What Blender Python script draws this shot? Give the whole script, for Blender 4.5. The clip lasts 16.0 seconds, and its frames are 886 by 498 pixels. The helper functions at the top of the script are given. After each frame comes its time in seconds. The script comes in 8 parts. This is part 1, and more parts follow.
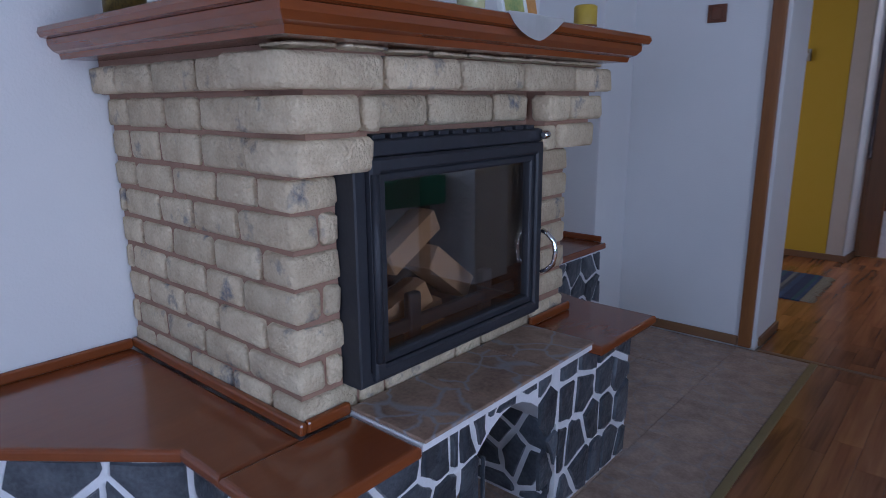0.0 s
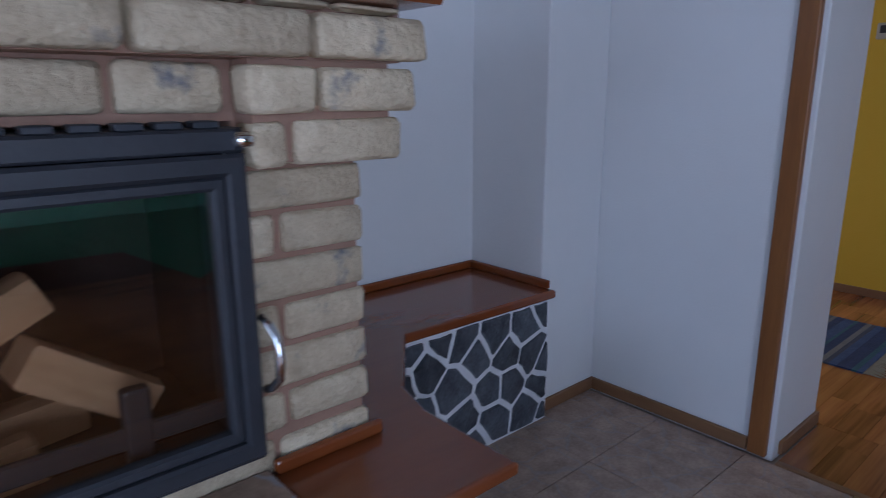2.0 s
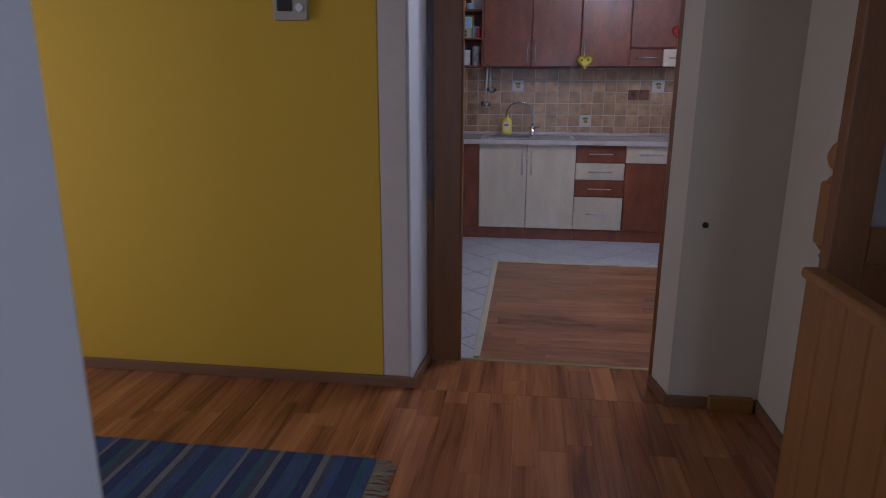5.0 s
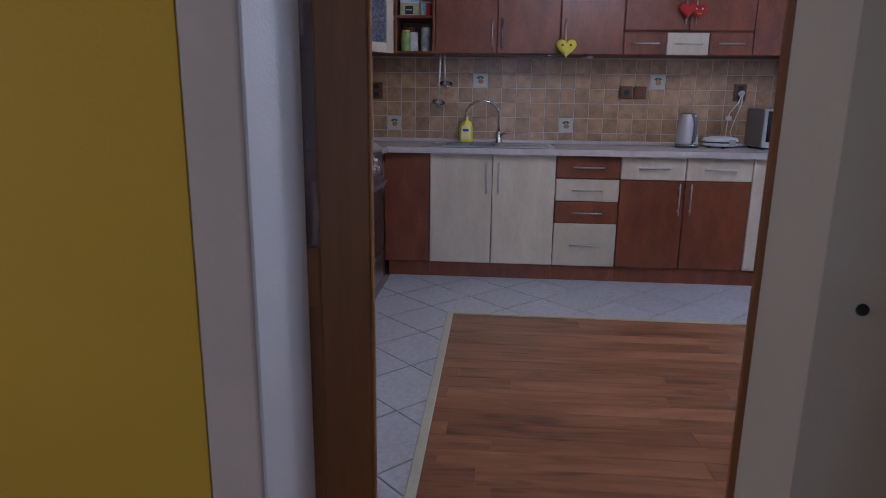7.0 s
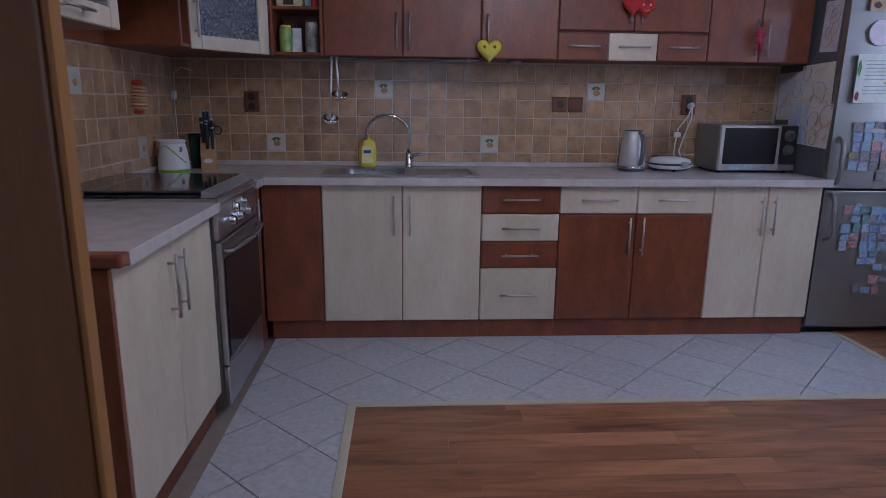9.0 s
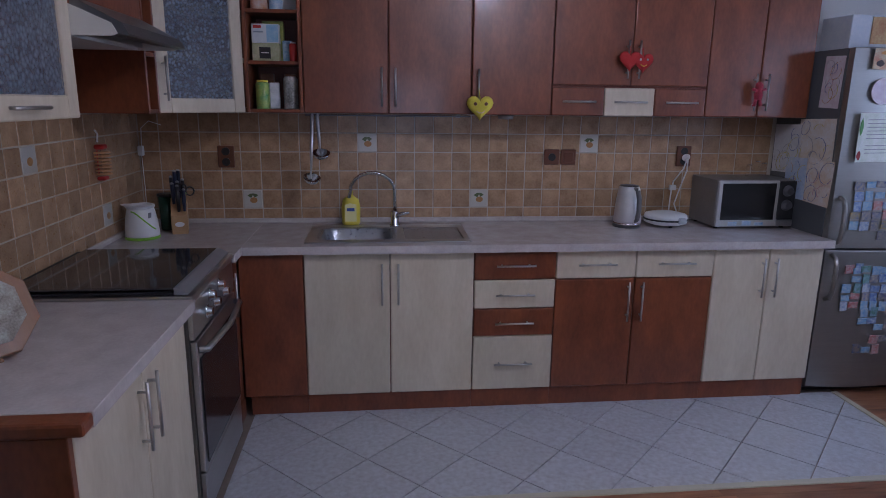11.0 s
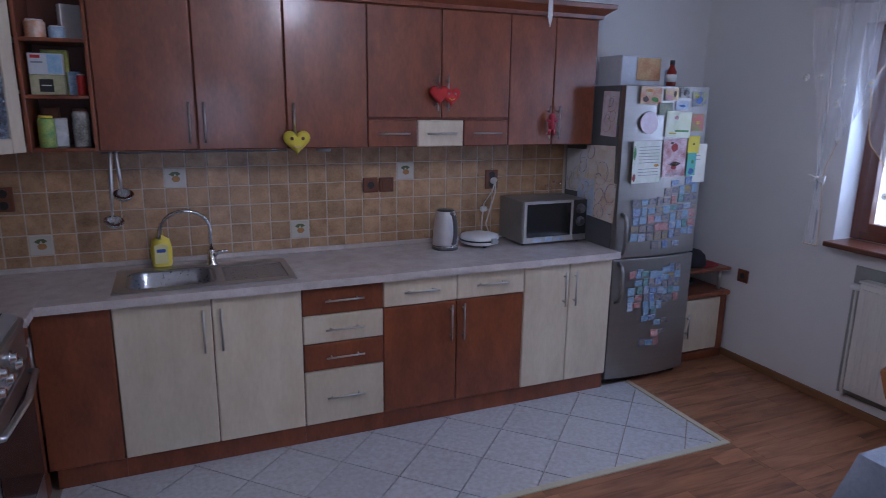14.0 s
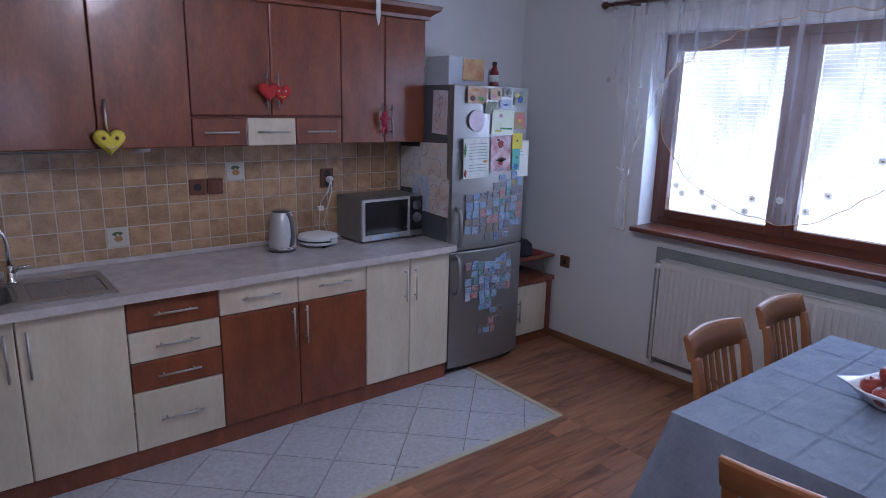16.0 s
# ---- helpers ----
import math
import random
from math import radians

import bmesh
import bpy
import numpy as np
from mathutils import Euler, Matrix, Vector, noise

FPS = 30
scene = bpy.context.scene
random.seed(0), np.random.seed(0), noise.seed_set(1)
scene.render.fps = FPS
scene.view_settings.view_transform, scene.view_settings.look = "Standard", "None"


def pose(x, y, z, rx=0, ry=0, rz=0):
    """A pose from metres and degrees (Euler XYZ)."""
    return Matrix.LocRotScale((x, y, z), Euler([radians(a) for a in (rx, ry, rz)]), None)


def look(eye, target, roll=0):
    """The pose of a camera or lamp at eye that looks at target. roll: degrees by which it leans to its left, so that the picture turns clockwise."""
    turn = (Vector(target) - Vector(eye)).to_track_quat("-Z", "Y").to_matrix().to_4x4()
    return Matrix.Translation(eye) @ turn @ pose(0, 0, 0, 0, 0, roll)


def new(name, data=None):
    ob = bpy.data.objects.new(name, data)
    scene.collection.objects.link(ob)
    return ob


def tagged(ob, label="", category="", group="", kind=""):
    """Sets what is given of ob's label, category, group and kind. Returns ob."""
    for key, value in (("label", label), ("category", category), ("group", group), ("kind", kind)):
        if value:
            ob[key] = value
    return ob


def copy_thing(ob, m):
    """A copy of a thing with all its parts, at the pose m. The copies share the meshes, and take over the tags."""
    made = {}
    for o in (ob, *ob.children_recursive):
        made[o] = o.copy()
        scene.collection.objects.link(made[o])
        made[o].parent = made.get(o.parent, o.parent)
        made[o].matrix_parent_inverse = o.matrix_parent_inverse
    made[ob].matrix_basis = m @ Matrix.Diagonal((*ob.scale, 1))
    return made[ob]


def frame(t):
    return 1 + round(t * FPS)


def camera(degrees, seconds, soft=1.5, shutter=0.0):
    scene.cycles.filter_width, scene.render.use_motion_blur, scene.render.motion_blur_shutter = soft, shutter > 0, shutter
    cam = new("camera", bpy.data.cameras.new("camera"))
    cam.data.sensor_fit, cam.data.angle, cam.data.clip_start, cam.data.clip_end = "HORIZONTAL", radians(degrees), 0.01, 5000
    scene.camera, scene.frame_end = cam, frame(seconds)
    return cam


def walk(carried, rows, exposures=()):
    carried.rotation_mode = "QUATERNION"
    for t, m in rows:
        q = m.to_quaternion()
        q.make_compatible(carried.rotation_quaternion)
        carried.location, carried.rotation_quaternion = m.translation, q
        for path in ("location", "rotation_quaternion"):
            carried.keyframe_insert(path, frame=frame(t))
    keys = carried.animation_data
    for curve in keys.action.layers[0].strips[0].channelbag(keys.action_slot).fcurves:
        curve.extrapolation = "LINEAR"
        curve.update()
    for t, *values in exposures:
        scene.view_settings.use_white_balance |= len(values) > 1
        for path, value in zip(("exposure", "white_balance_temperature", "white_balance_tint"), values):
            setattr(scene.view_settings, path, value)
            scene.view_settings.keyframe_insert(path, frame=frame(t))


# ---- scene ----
cam = camera(69.6, 16.0, soft=0.8, shutter=0.3)
PATH = [
    (0, (0.338, 0.977, 1.249), (-0.938, 2.448, 0.792), -0.4),
    (0.5, (0.342, 1.244, 1.241), (-1.077, 2.576, 0.779), -0.3),
    (1, (0.344, 1.545, 1.227), (-1.154, 2.788, 0.766), -0.5),
    (1.5, (0.316, 1.853, 1.214), (-1.187, 3.089, 0.754), -0.6),
    (2, (0.262, 2.191, 1.212), (-1.198, 3.475, 0.742), -0.2),
    (2.5, (0.207, 2.528, 1.243), (-1.121, 3.946, 0.765), -0.3),
    (3, (0.128, 2.874, 1.239), (-0.984, 4.465, 0.757), 0.0),
    (3.5, (0.088, 3.193, 1.228), (-0.795, 4.923, 0.751), -0.3),
    (4, (0.03, 3.505, 1.244), (-0.607, 5.336, 0.755), -0.0),
    (4.5, (0.022, 3.803, 1.248), (-0.4, 5.696, 0.76), 0.2),
    (5, (0.013, 4.111, 1.265), (-0.243, 6.032, 0.774), 0.2),
    (5.2, (0.004, 4.236, 1.273), (-0.21, 6.163, 0.78), 0.1),
    (7.3, (0.012, 5.609, 1.109), (-0.112, 7.556, 0.667), 1.0),
    (7.5, (0.008, 5.72, 1.114), (-0.071, 7.668, 0.669), 1.0),
    (8, (0.02, 5.948, 1.15), (0.064, 7.895, 0.696), 0.9),
    (8.5, (0.019, 6.159, 1.18), (0.131, 8.104, 0.729), 0.7),
    (9, (0.012, 6.337, 1.216), (0.132, 8.281, 0.766), 0.7),
    (11.5, (-0.073, 6.599, 1.557), (0.175, 8.532, 1.108), 0.7),
    (12, (-0.079, 6.6, 1.594), (0.216, 8.528, 1.15), 0.7),
    (12.5, (-0.062, 6.602, 1.62), (0.291, 8.52, 1.177), 0.7),
    (13, (-0.102, 6.613, 1.644), (0.376, 8.503, 1.197), 0.8),
    (13.5, (-0.102, 6.611, 1.664), (0.509, 8.461, 1.212), 0.9),
    (14, (-0.107, 6.606, 1.673), (0.652, 8.4, 1.221), 0.8),
    (14.5, (-0.131, 6.619, 1.681), (0.779, 8.34, 1.226), 1.0),
    (15, (-0.146, 6.626, 1.669), (0.892, 8.276, 1.222), 1.1),
    (15.5, (-0.151, 6.641, 1.676), (0.99, 8.22, 1.225), 1.3),
    (16, (-0.139, 6.623, 1.677), (1.066, 8.154, 1.226), 1.3),
]
walk(cam, [(t, look(eye, target, roll)) for t, eye, target, roll in PATH], exposures=[(0.0, -0.16, 5600, 20), (1.5, 0.07, 5600, 18), (3.5, 0.08, 5600, 18), (4.5, -0.08, 5650, 21), (5.0, -0.18, 5650, 22), (8.0, -0.14, 5600, 21), (9.0, -0.18, 5600, 22), (12.5, -0.33, 5560, 22), (14.0, -0.22, 5540, 21), (16.0, -0.09, 5560, 21)])

# ==== world and light ====
world = bpy.data.worlds.new("world")
scene.world = world
world.use_nodes = True
wn = world.node_tree
sky = wn.nodes.new("ShaderNodeTexSky")
sky.sky_type, sky.sun_disc = "NISHITA", False
sky.sun_elevation, sky.sun_rotation = radians(38), radians(120)
wn.links.new(sky.outputs[0], wn.nodes["Background"].inputs[0])
wn.nodes["Background"].inputs[1].default_value = 0.10


def lamp(name, kind, m, energy, color, sx=1.0, sy=1.0):
    d = bpy.data.lights.new(name, kind)
    d.energy, d.color = energy, color
    if kind == "AREA":
        d.shape, d.size, d.size_y = "RECTANGLE", sx, sy
    elif kind == "SUN":
        d.angle = sx
    else:
        d.shadow_soft_size = sx
    o = new(name, d)
    o.matrix_world = m
    return o


lamp("sun", "SUN", look((0, 0, 0), (0.35, 0.55, -0.6)), 2.0, (1.0, 0.95, 0.88), radians(1.0))
# daylight through the kitchen window and through unseen, assumed living room windows
lamp("kitchen_window_light", "AREA", look((3.36, 8.21, 1.55), (1.0, 8.3, 0.9)), 21, (0.60, 0.76, 1.0), 1.4, 0.9)
lamp("living_window_light", "AREA", look((0.9, -2.02, 1.30), (-0.6, 2.5, 0.0)), 52, (0.62, 0.78, 1.0), 1.7, 1.3)
# the side window's place is guessed; its lamp sits low to brighten lower walls
lamp("living_side_window_light", "AREA", look((3.32, 1.2, 1.12), (-0.8, 2.6, -0.3)), 66, (0.66, 0.80, 1.0), 1.6, 1.9)
# added fill that brightens the hall; no door or window is known there
lamp("hall_fill_light", "AREA", look((-2.96, 5.6, 1.25), (0.5, 5.6, 0.9)), 12, (0.94, 0.94, 0.97), 0.75, 1.7)
# ceiling lamp of the kitchen
lamp("kitchen_lamp_light", "POINT", pose(0.80, 7.70, 2.36), 36, (0.94, 0.95, 1.0), 0.13)

# ==== materials ====


def mat(name, color, rough=0.5, var=0.08, scale=6.0, bump=0.0, bscale=60.0, metal=0.0, coat=0.0, stretch=(1, 1, 1), color2=None, rnd=0.0, spec=0.5):
    """Principled surface with two scales of colour variation, a fine relief and a per-object tint."""
    m = bpy.data.materials.new(name)
    m.use_nodes = True
    nt = m.node_tree
    b = nt.nodes["Principled BSDF"]
    L = nt.links.new
    tc = nt.nodes.new("ShaderNodeTexCoord")
    mp = nt.nodes.new("ShaderNodeMapping")
    mp.inputs["Scale"].default_value = stretch
    L(tc.outputs["Object"], mp.inputs[0])
    oi = nt.nodes.new("ShaderNodeObjectInfo")
    off = nt.nodes.new("ShaderNodeVectorMath")
    off.operation = "MULTIPLY_ADD"
    off.inputs[1].default_value = (17.3, 9.1, 23.7)
    L(oi.outputs["Random"], off.inputs[0])
    L(mp.outputs[0], off.inputs[2])
    n1 = nt.nodes.new("ShaderNodeTexNoise")
    n1.inputs["Scale"].default_value, n1.inputs["Detail"].default_value = scale, 6.0
    L(off.outputs[0], n1.inputs[0])
    n2 = nt.nodes.new("ShaderNodeTexNoise")
    n2.inputs["Scale"].default_value, n2.inputs["Detail"].default_value = scale * 7, 4.0
    L(off.outputs[0], n2.inputs[0])
    c2 = color2 or tuple(c * 0.6 for c in color)
    mix = nt.nodes.new("ShaderNodeMix")
    mix.data_type = "RGBA"
    mix.inputs[6].default_value = (*color, 1)
    mix.inputs[7].default_value = (*c2, 1)
    add = nt.nodes.new("ShaderNodeMath")
    add.operation = "MULTIPLY_ADD"
    L(n2.outputs[0], add.inputs[0])
    add.inputs[1].default_value = 0.5
    sc = nt.nodes.new("ShaderNodeMath")
    sc.operation = "MULTIPLY"
    L(n1.outputs[0], sc.inputs[0])
    sc.inputs[1].default_value = 0.9
    L(sc.outputs[0], add.inputs[2])
    rp = nt.nodes.new("ShaderNodeMapRange")
    rp.inputs[1].default_value, rp.inputs[2].default_value = 0.45, 0.95
    rp.inputs[3].default_value, rp.inputs[4].default_value = 0.0, min(1.0, var * 4)
    L(add.outputs[0], rp.inputs[0])
    L(rp.outputs[0], mix.inputs[0])
    hs = nt.nodes.new("ShaderNodeHueSaturation")
    mr = nt.nodes.new("ShaderNodeMapRange")
    mr.inputs[3].default_value, mr.inputs[4].default_value = 1 - rnd, 1 + rnd
    L(oi.outputs["Random"], mr.inputs[0])
    L(mr.outputs[0], hs.inputs["Value"])
    L(mix.outputs[2], hs.inputs["Color"])
    L(hs.outputs[0], b.inputs["Base Color"])
    rr = nt.nodes.new("ShaderNodeMapRange")
    rr.inputs[3].default_value, rr.inputs[4].default_value = max(0.02, rough * 0.85), min(1, rough * 1.2)
    L(n2.outputs[0], rr.inputs[0])
    L(rr.outputs[0], b.inputs["Roughness"])
    b.inputs["Metallic"].default_value = metal
    b.inputs["Specular IOR Level"].default_value = spec
    b.inputs["Coat Weight"].default_value = coat
    b.inputs["Coat Roughness"].default_value = 0.12
    if bump:
        n3 = nt.nodes.new("ShaderNodeTexNoise")
        n3.inputs["Scale"].default_value, n3.inputs["Detail"].default_value = bscale, 5.0
        L(off.outputs[0], n3.inputs[0])
        bp = nt.nodes.new("ShaderNodeBump")
        bp.inputs["Strength"].default_value, bp.inputs["Distance"].default_value = bump, 0.01
        L(n3.outputs[0], bp.inputs["Height"])
        L(bp.outputs[0], b.inputs["Normal"])
    return m


def glow(name, color, strength):
    m = bpy.data.materials.new(name)
    m.use_nodes = True
    b = m.node_tree.nodes["Principled BSDF"]
    b.inputs["Base Color"].default_value = (*color, 1)
    b.inputs["Emission Color"].default_value = (*color, 1)
    b.inputs["Emission Strength"].default_value = strength
    return m


def see_through(name, tint, clear, rough=0.05, bump=0.0, bscale=90):
    """Thin glass or veil: a share passes straight through, the rest is gloss or cloth."""
    m = bpy.data.materials.new(name)
    m.use_nodes = True
    nt = m.node_tree
    L = nt.links.new
    out = nt.nodes["Material Output"]
    p = nt.nodes["Principled BSDF"]
    p.inputs["Base Color"].default_value = (*tint, 1)
    p.inputs["Roughness"].default_value = rough
    tr = nt.nodes.new("ShaderNodeBsdfTransparent")
    mx = nt.nodes.new("ShaderNodeMixShader")
    mx.inputs[0].default_value = clear
    L(p.outputs[0], mx.inputs[1])
    L(tr.outputs[0], mx.inputs[2])
    L(mx.outputs[0], out.inputs[0])
    if bump:
        n = nt.nodes.new("ShaderNodeTexNoise")
        n.inputs["Scale"].default_value = bscale
        bp = nt.nodes.new("ShaderNodeBump")
        bp.inputs["Strength"].default_value, bp.inputs["Distance"].default_value = bump, 0.01
        L(n.outputs[0], bp.inputs["Height"])
        L(bp.outputs[0], p.inputs["Normal"])
    return m


def pane_glass(name, tint=(1, 1, 1), ior=1.5):
    """A pane: clear, with a mirror-like gloss that grows at a slant."""
    m = bpy.data.materials.new(name)
    m.use_nodes = True
    nt = m.node_tree
    L = nt.links.new
    tr = nt.nodes.new("ShaderNodeBsdfTransparent")
    tr.inputs[0].default_value = (*tint, 1)
    gl = nt.nodes.new("ShaderNodeBsdfGlossy")
    gl.inputs["Roughness"].default_value = 0.02
    lw = nt.nodes.new("ShaderNodeLayerWeight")
    lw.inputs[0].default_value = 0.5
    pw = nt.nodes.new("ShaderNodeMath")
    pw.operation = "POWER"
    pw.inputs[1].default_value = 3.0
    L(lw.outputs["Facing"], pw.inputs[0])
    fr = nt.nodes.new("ShaderNodeMath")
    fr.operation = "MULTIPLY_ADD"
    fr.inputs[1].default_value, fr.inputs[2].default_value = 0.6, (ior - 1) ** 2 / (ior + 1) ** 2
    L(pw.outputs[0], fr.inputs[0])
    mx = nt.nodes.new("ShaderNodeMixShader")
    L(fr.outputs[0], mx.inputs[0])
    L(tr.outputs[0], mx.inputs[1])
    L(gl.outputs[0], mx.inputs[2])
    L(mx.outputs[0], nt.nodes["Material Output"].inputs[0])
    return m


WALL = mat("white_plaster", (0.72, 0.72, 0.72), 0.85, 0.05, 1.5, 0.12, 120, color2=(0.60, 0.60, 0.61))
# ceiling stays out of view; mid-grey to lessen its bounce on upper walls
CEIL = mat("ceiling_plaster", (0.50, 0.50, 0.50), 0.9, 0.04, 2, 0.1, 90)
YELLOW = mat("yellow_paint", (0.62, 0.385, 0.026), 0.8, 0.06, 1.5, 0.12, 120, color2=(0.55, 0.345, 0.022))
CREAMWALL = mat("cream_paint", (0.62, 0.54, 0.46), 0.8, 0.05, 3, 0.1, 120)
GREYWALL = mat("warm_grey_plaster", (0.60, 0.535, 0.42), 0.85, 0.05, 2, 0.12, 120, color2=(0.52, 0.46, 0.36))
LACQ = mat("lacquered_cherry_wood", (0.235, 0.062, 0.016), 0.22, 0.12, 3.0, 0.03, 30, coat=0.3, stretch=(1, 1, 6), color2=(0.13, 0.030, 0.009))
LACQY = mat("lacquered_cherry_top", (0.225, 0.060, 0.018), 0.20, 0.10, 2.0, 0.02, 30, coat=0.35, stretch=(6, 1, 1), color2=(0.14, 0.034, 0.011))
TRIMW = mat("brown_varnished_trim", (0.27, 0.105, 0.030), 0.35, 0.15, 4.0, 0.05, 50, stretch=(6, 6, 0.6), color2=(0.15, 0.052, 0.015))
SKIRT = mat("oak_skirting", (0.24, 0.12, 0.055), 0.45, 0.12, 5.0, 0.04, 60, stretch=(1, 1, 8), color2=(0.14, 0.065, 0.03))
PINE = mat("honey_pine", (0.34, 0.155, 0.045), 0.4, 0.12, 4.0, 0.05, 60, stretch=(8, 8, 0.7), color2=(0.22, 0.09, 0.025))
DARKW = mat("dark_brown_door_wood", (0.25, 0.105, 0.032), 0.35, 0.16, 4.0, 0.05, 60, stretch=(8, 8, 0.6), color2=(0.14, 0.055, 0.017))
RED = mat("cherry_laminate", (0.250, 0.073, 0.029), 0.36, 0.24, 5.0, 0.02, 60, coat=0.2, stretch=(2.2, 2.2, 0.9), color2=(0.125, 0.032, 0.015), rnd=0.06)
REDH = mat("cherry_carcass", (0.175, 0.046, 0.024), 0.4, 0.12, 3.0, 0.02, 60, stretch=(7, 7, 0.6), color2=(0.12, 0.03, 0.016))
CREAM = mat("maple_laminate", (0.66, 0.58, 0.455), 0.38, 0.20, 4.0, 0.02, 60, stretch=(2.6, 2.6, 0.8), color2=(0.51, 0.425, 0.31), rnd=0.04)
TOP = mat("stone_look_worktop", (0.61, 0.56, 0.55), 0.24, 0.18, 14.0, 0.02, 140, color2=(0.42, 0.365, 0.35))
BRICK = mat("buff_brick", (0.68, 0.575, 0.41), 0.9, 0.24, 20.0, 0.8, 80, color2=(0.47, 0.37, 0.25), rnd=0.12, spec=0.2)
# grey smoke-like smears baked into the bricks
nt = BRICK.node_tree
nt.nodes["Bump"].inputs["Distance"].default_value = 0.012
pb = nt.nodes["Principled BSDF"]
src = pb.inputs["Base Color"].links[0].from_socket
tcb = nt.nodes.new("ShaderNodeTexCoord")
sm = nt.nodes.new("ShaderNodeTexNoise")
sm.inputs["Scale"].default_value, sm.inputs["Detail"].default_value, sm.inputs["Roughness"].default_value = 8.0, 5.0, 0.65
nt.links.new(tcb.outputs["Object"], sm.inputs[0])
smr = nt.nodes.new("ShaderNodeMapRange")
smr.inputs[1].default_value, smr.inputs[2].default_value, smr.inputs[3].default_value, smr.inputs[4].default_value = 0.585, 0.69, 0.0, 0.85
nt.links.new(sm.outputs[0], smr.inputs[0])
smx = nt.nodes.new("ShaderNodeMix")
smx.data_type = "RGBA"
nt.links.new(src, smx.inputs[6])
smx.inputs[7].default_value = (0.13, 0.145, 0.18, 1)
nt.links.new(smr.outputs[0], smx.inputs[0])
nt.links.new(smx.outputs[2], pb.inputs["Base Color"])
MORTAR = mat("pink_brown_mortar", (0.33, 0.20, 0.145), 0.95, 0.12, 14.0, 0.5, 55, color2=(0.27, 0.16, 0.115), spec=0.2)
SLATE = mat("black_slate", (0.030, 0.036, 0.046), 0.30, 0.22, 14.0, 0.9, 22, color2=(0.115, 0.130, 0.150), rnd=0.35)
WMORT = mat("white_joint", (0.78, 0.78, 0.80), 0.85, 0.10, 16.0, 0.4, 40, color2=(0.55, 0.56, 0.58))
IRON = mat("black_cast_iron", (0.034, 0.037, 0.046), 0.50, 0.15, 10.0, 0.08, 130, metal=0.15)
SOOT = mat("sooty_firebrick", (0.030, 0.022, 0.020), 0.95, 0.2, 8.0, 0.3, 40)
CHROME = mat("chrome", (0.75, 0.75, 0.76), 0.12, 0.02, 5, metal=1.0)
STEEL = mat("brushed_steel", (0.52, 0.52, 0.53), 0.30, 0.05, 4, 0.03, 200, metal=1.0, stretch=(1, 1, 14))
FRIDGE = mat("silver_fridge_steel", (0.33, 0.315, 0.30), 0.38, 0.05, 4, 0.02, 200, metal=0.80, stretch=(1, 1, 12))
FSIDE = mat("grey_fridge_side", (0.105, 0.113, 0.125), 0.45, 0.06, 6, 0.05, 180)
NICKEL = mat("satin_nickel_handle", (0.52, 0.50, 0.48), 0.40, 0.03, 6, metal=1.0)
BLACKG = mat("black_glass", (0.014, 0.014, 0.016), 0.13, 0.04, 6, spec=0.6)
BLACKP = mat("black_plastic", (0.018, 0.018, 0.020), 0.4, 0.06, 20)
WHITEP = mat("white_plastic", (0.75, 0.75, 0.76), 0.32, 0.04, 10)
BROWNP = mat("brown_plastic", (0.15, 0.052, 0.024), 0.35, 0.08, 12)
GREENP = mat("green_plastic", (0.22, 0.50, 0.03), 0.35, 0.04, 10)
YELP = mat("yellow_plastic", (0.80, 0.66, 0.08), 0.35, 0.05, 10)
REDP = mat("red_plastic", (0.55, 0.03, 0.025), 0.35, 0.08, 10)
CLOTHB = mat("grey_blue_linen", (0.238, 0.272, 0.345), 0.68, 0.22, 12, 0.22, 260, color2=(0.160, 0.190, 0.260))
BEECH = mat("beech_chair_wood", (0.31, 0.122, 0.043), 0.30, 0.14, 3, 0.0, 60, coat=0.15, stretch=(1.2, 8, 8), color2=(0.24, 0.092, 0.034))
PORC = mat("white_porcelain", (0.78, 0.78, 0.77), 0.12, 0.03, 6, coat=0.4)
APPLE = mat("red_apple_skin", (0.26, 0.026, 0.022), 0.28, 0.10, 22, coat=0.2, color2=(0.36, 0.10, 0.04), rnd=0.25)
PAPER = mat("white_paper", (0.72, 0.72, 0.70), 0.8, 0.05, 10)
RADIATOR = mat("white_radiator_enamel", (0.70, 0.68, 0.64), 0.35, 0.04, 5)
FOIL = mat("grey_insulation_panel", (0.28, 0.29, 0.28), 0.5, 0.2, 10, 0.2, 40, color2=(0.20, 0.21, 0.20))
WINW = mat("mahogany_window_wood", (0.125, 0.036, 0.018), 0.3, 0.12, 4, 0.03, 60, coat=0.2, color2=(0.07, 0.02, 0.01))
GROUT = mat("grey_grout", (0.31, 0.25, 0.21), 0.9, 0.1, 20, 0.2, 80)
WTILE = mat("pale_floor_tile", (0.56, 0.57, 0.61), 0.28, 0.17, 46, 0.05, 60, color2=(0.30, 0.275, 0.28), rnd=0.04)


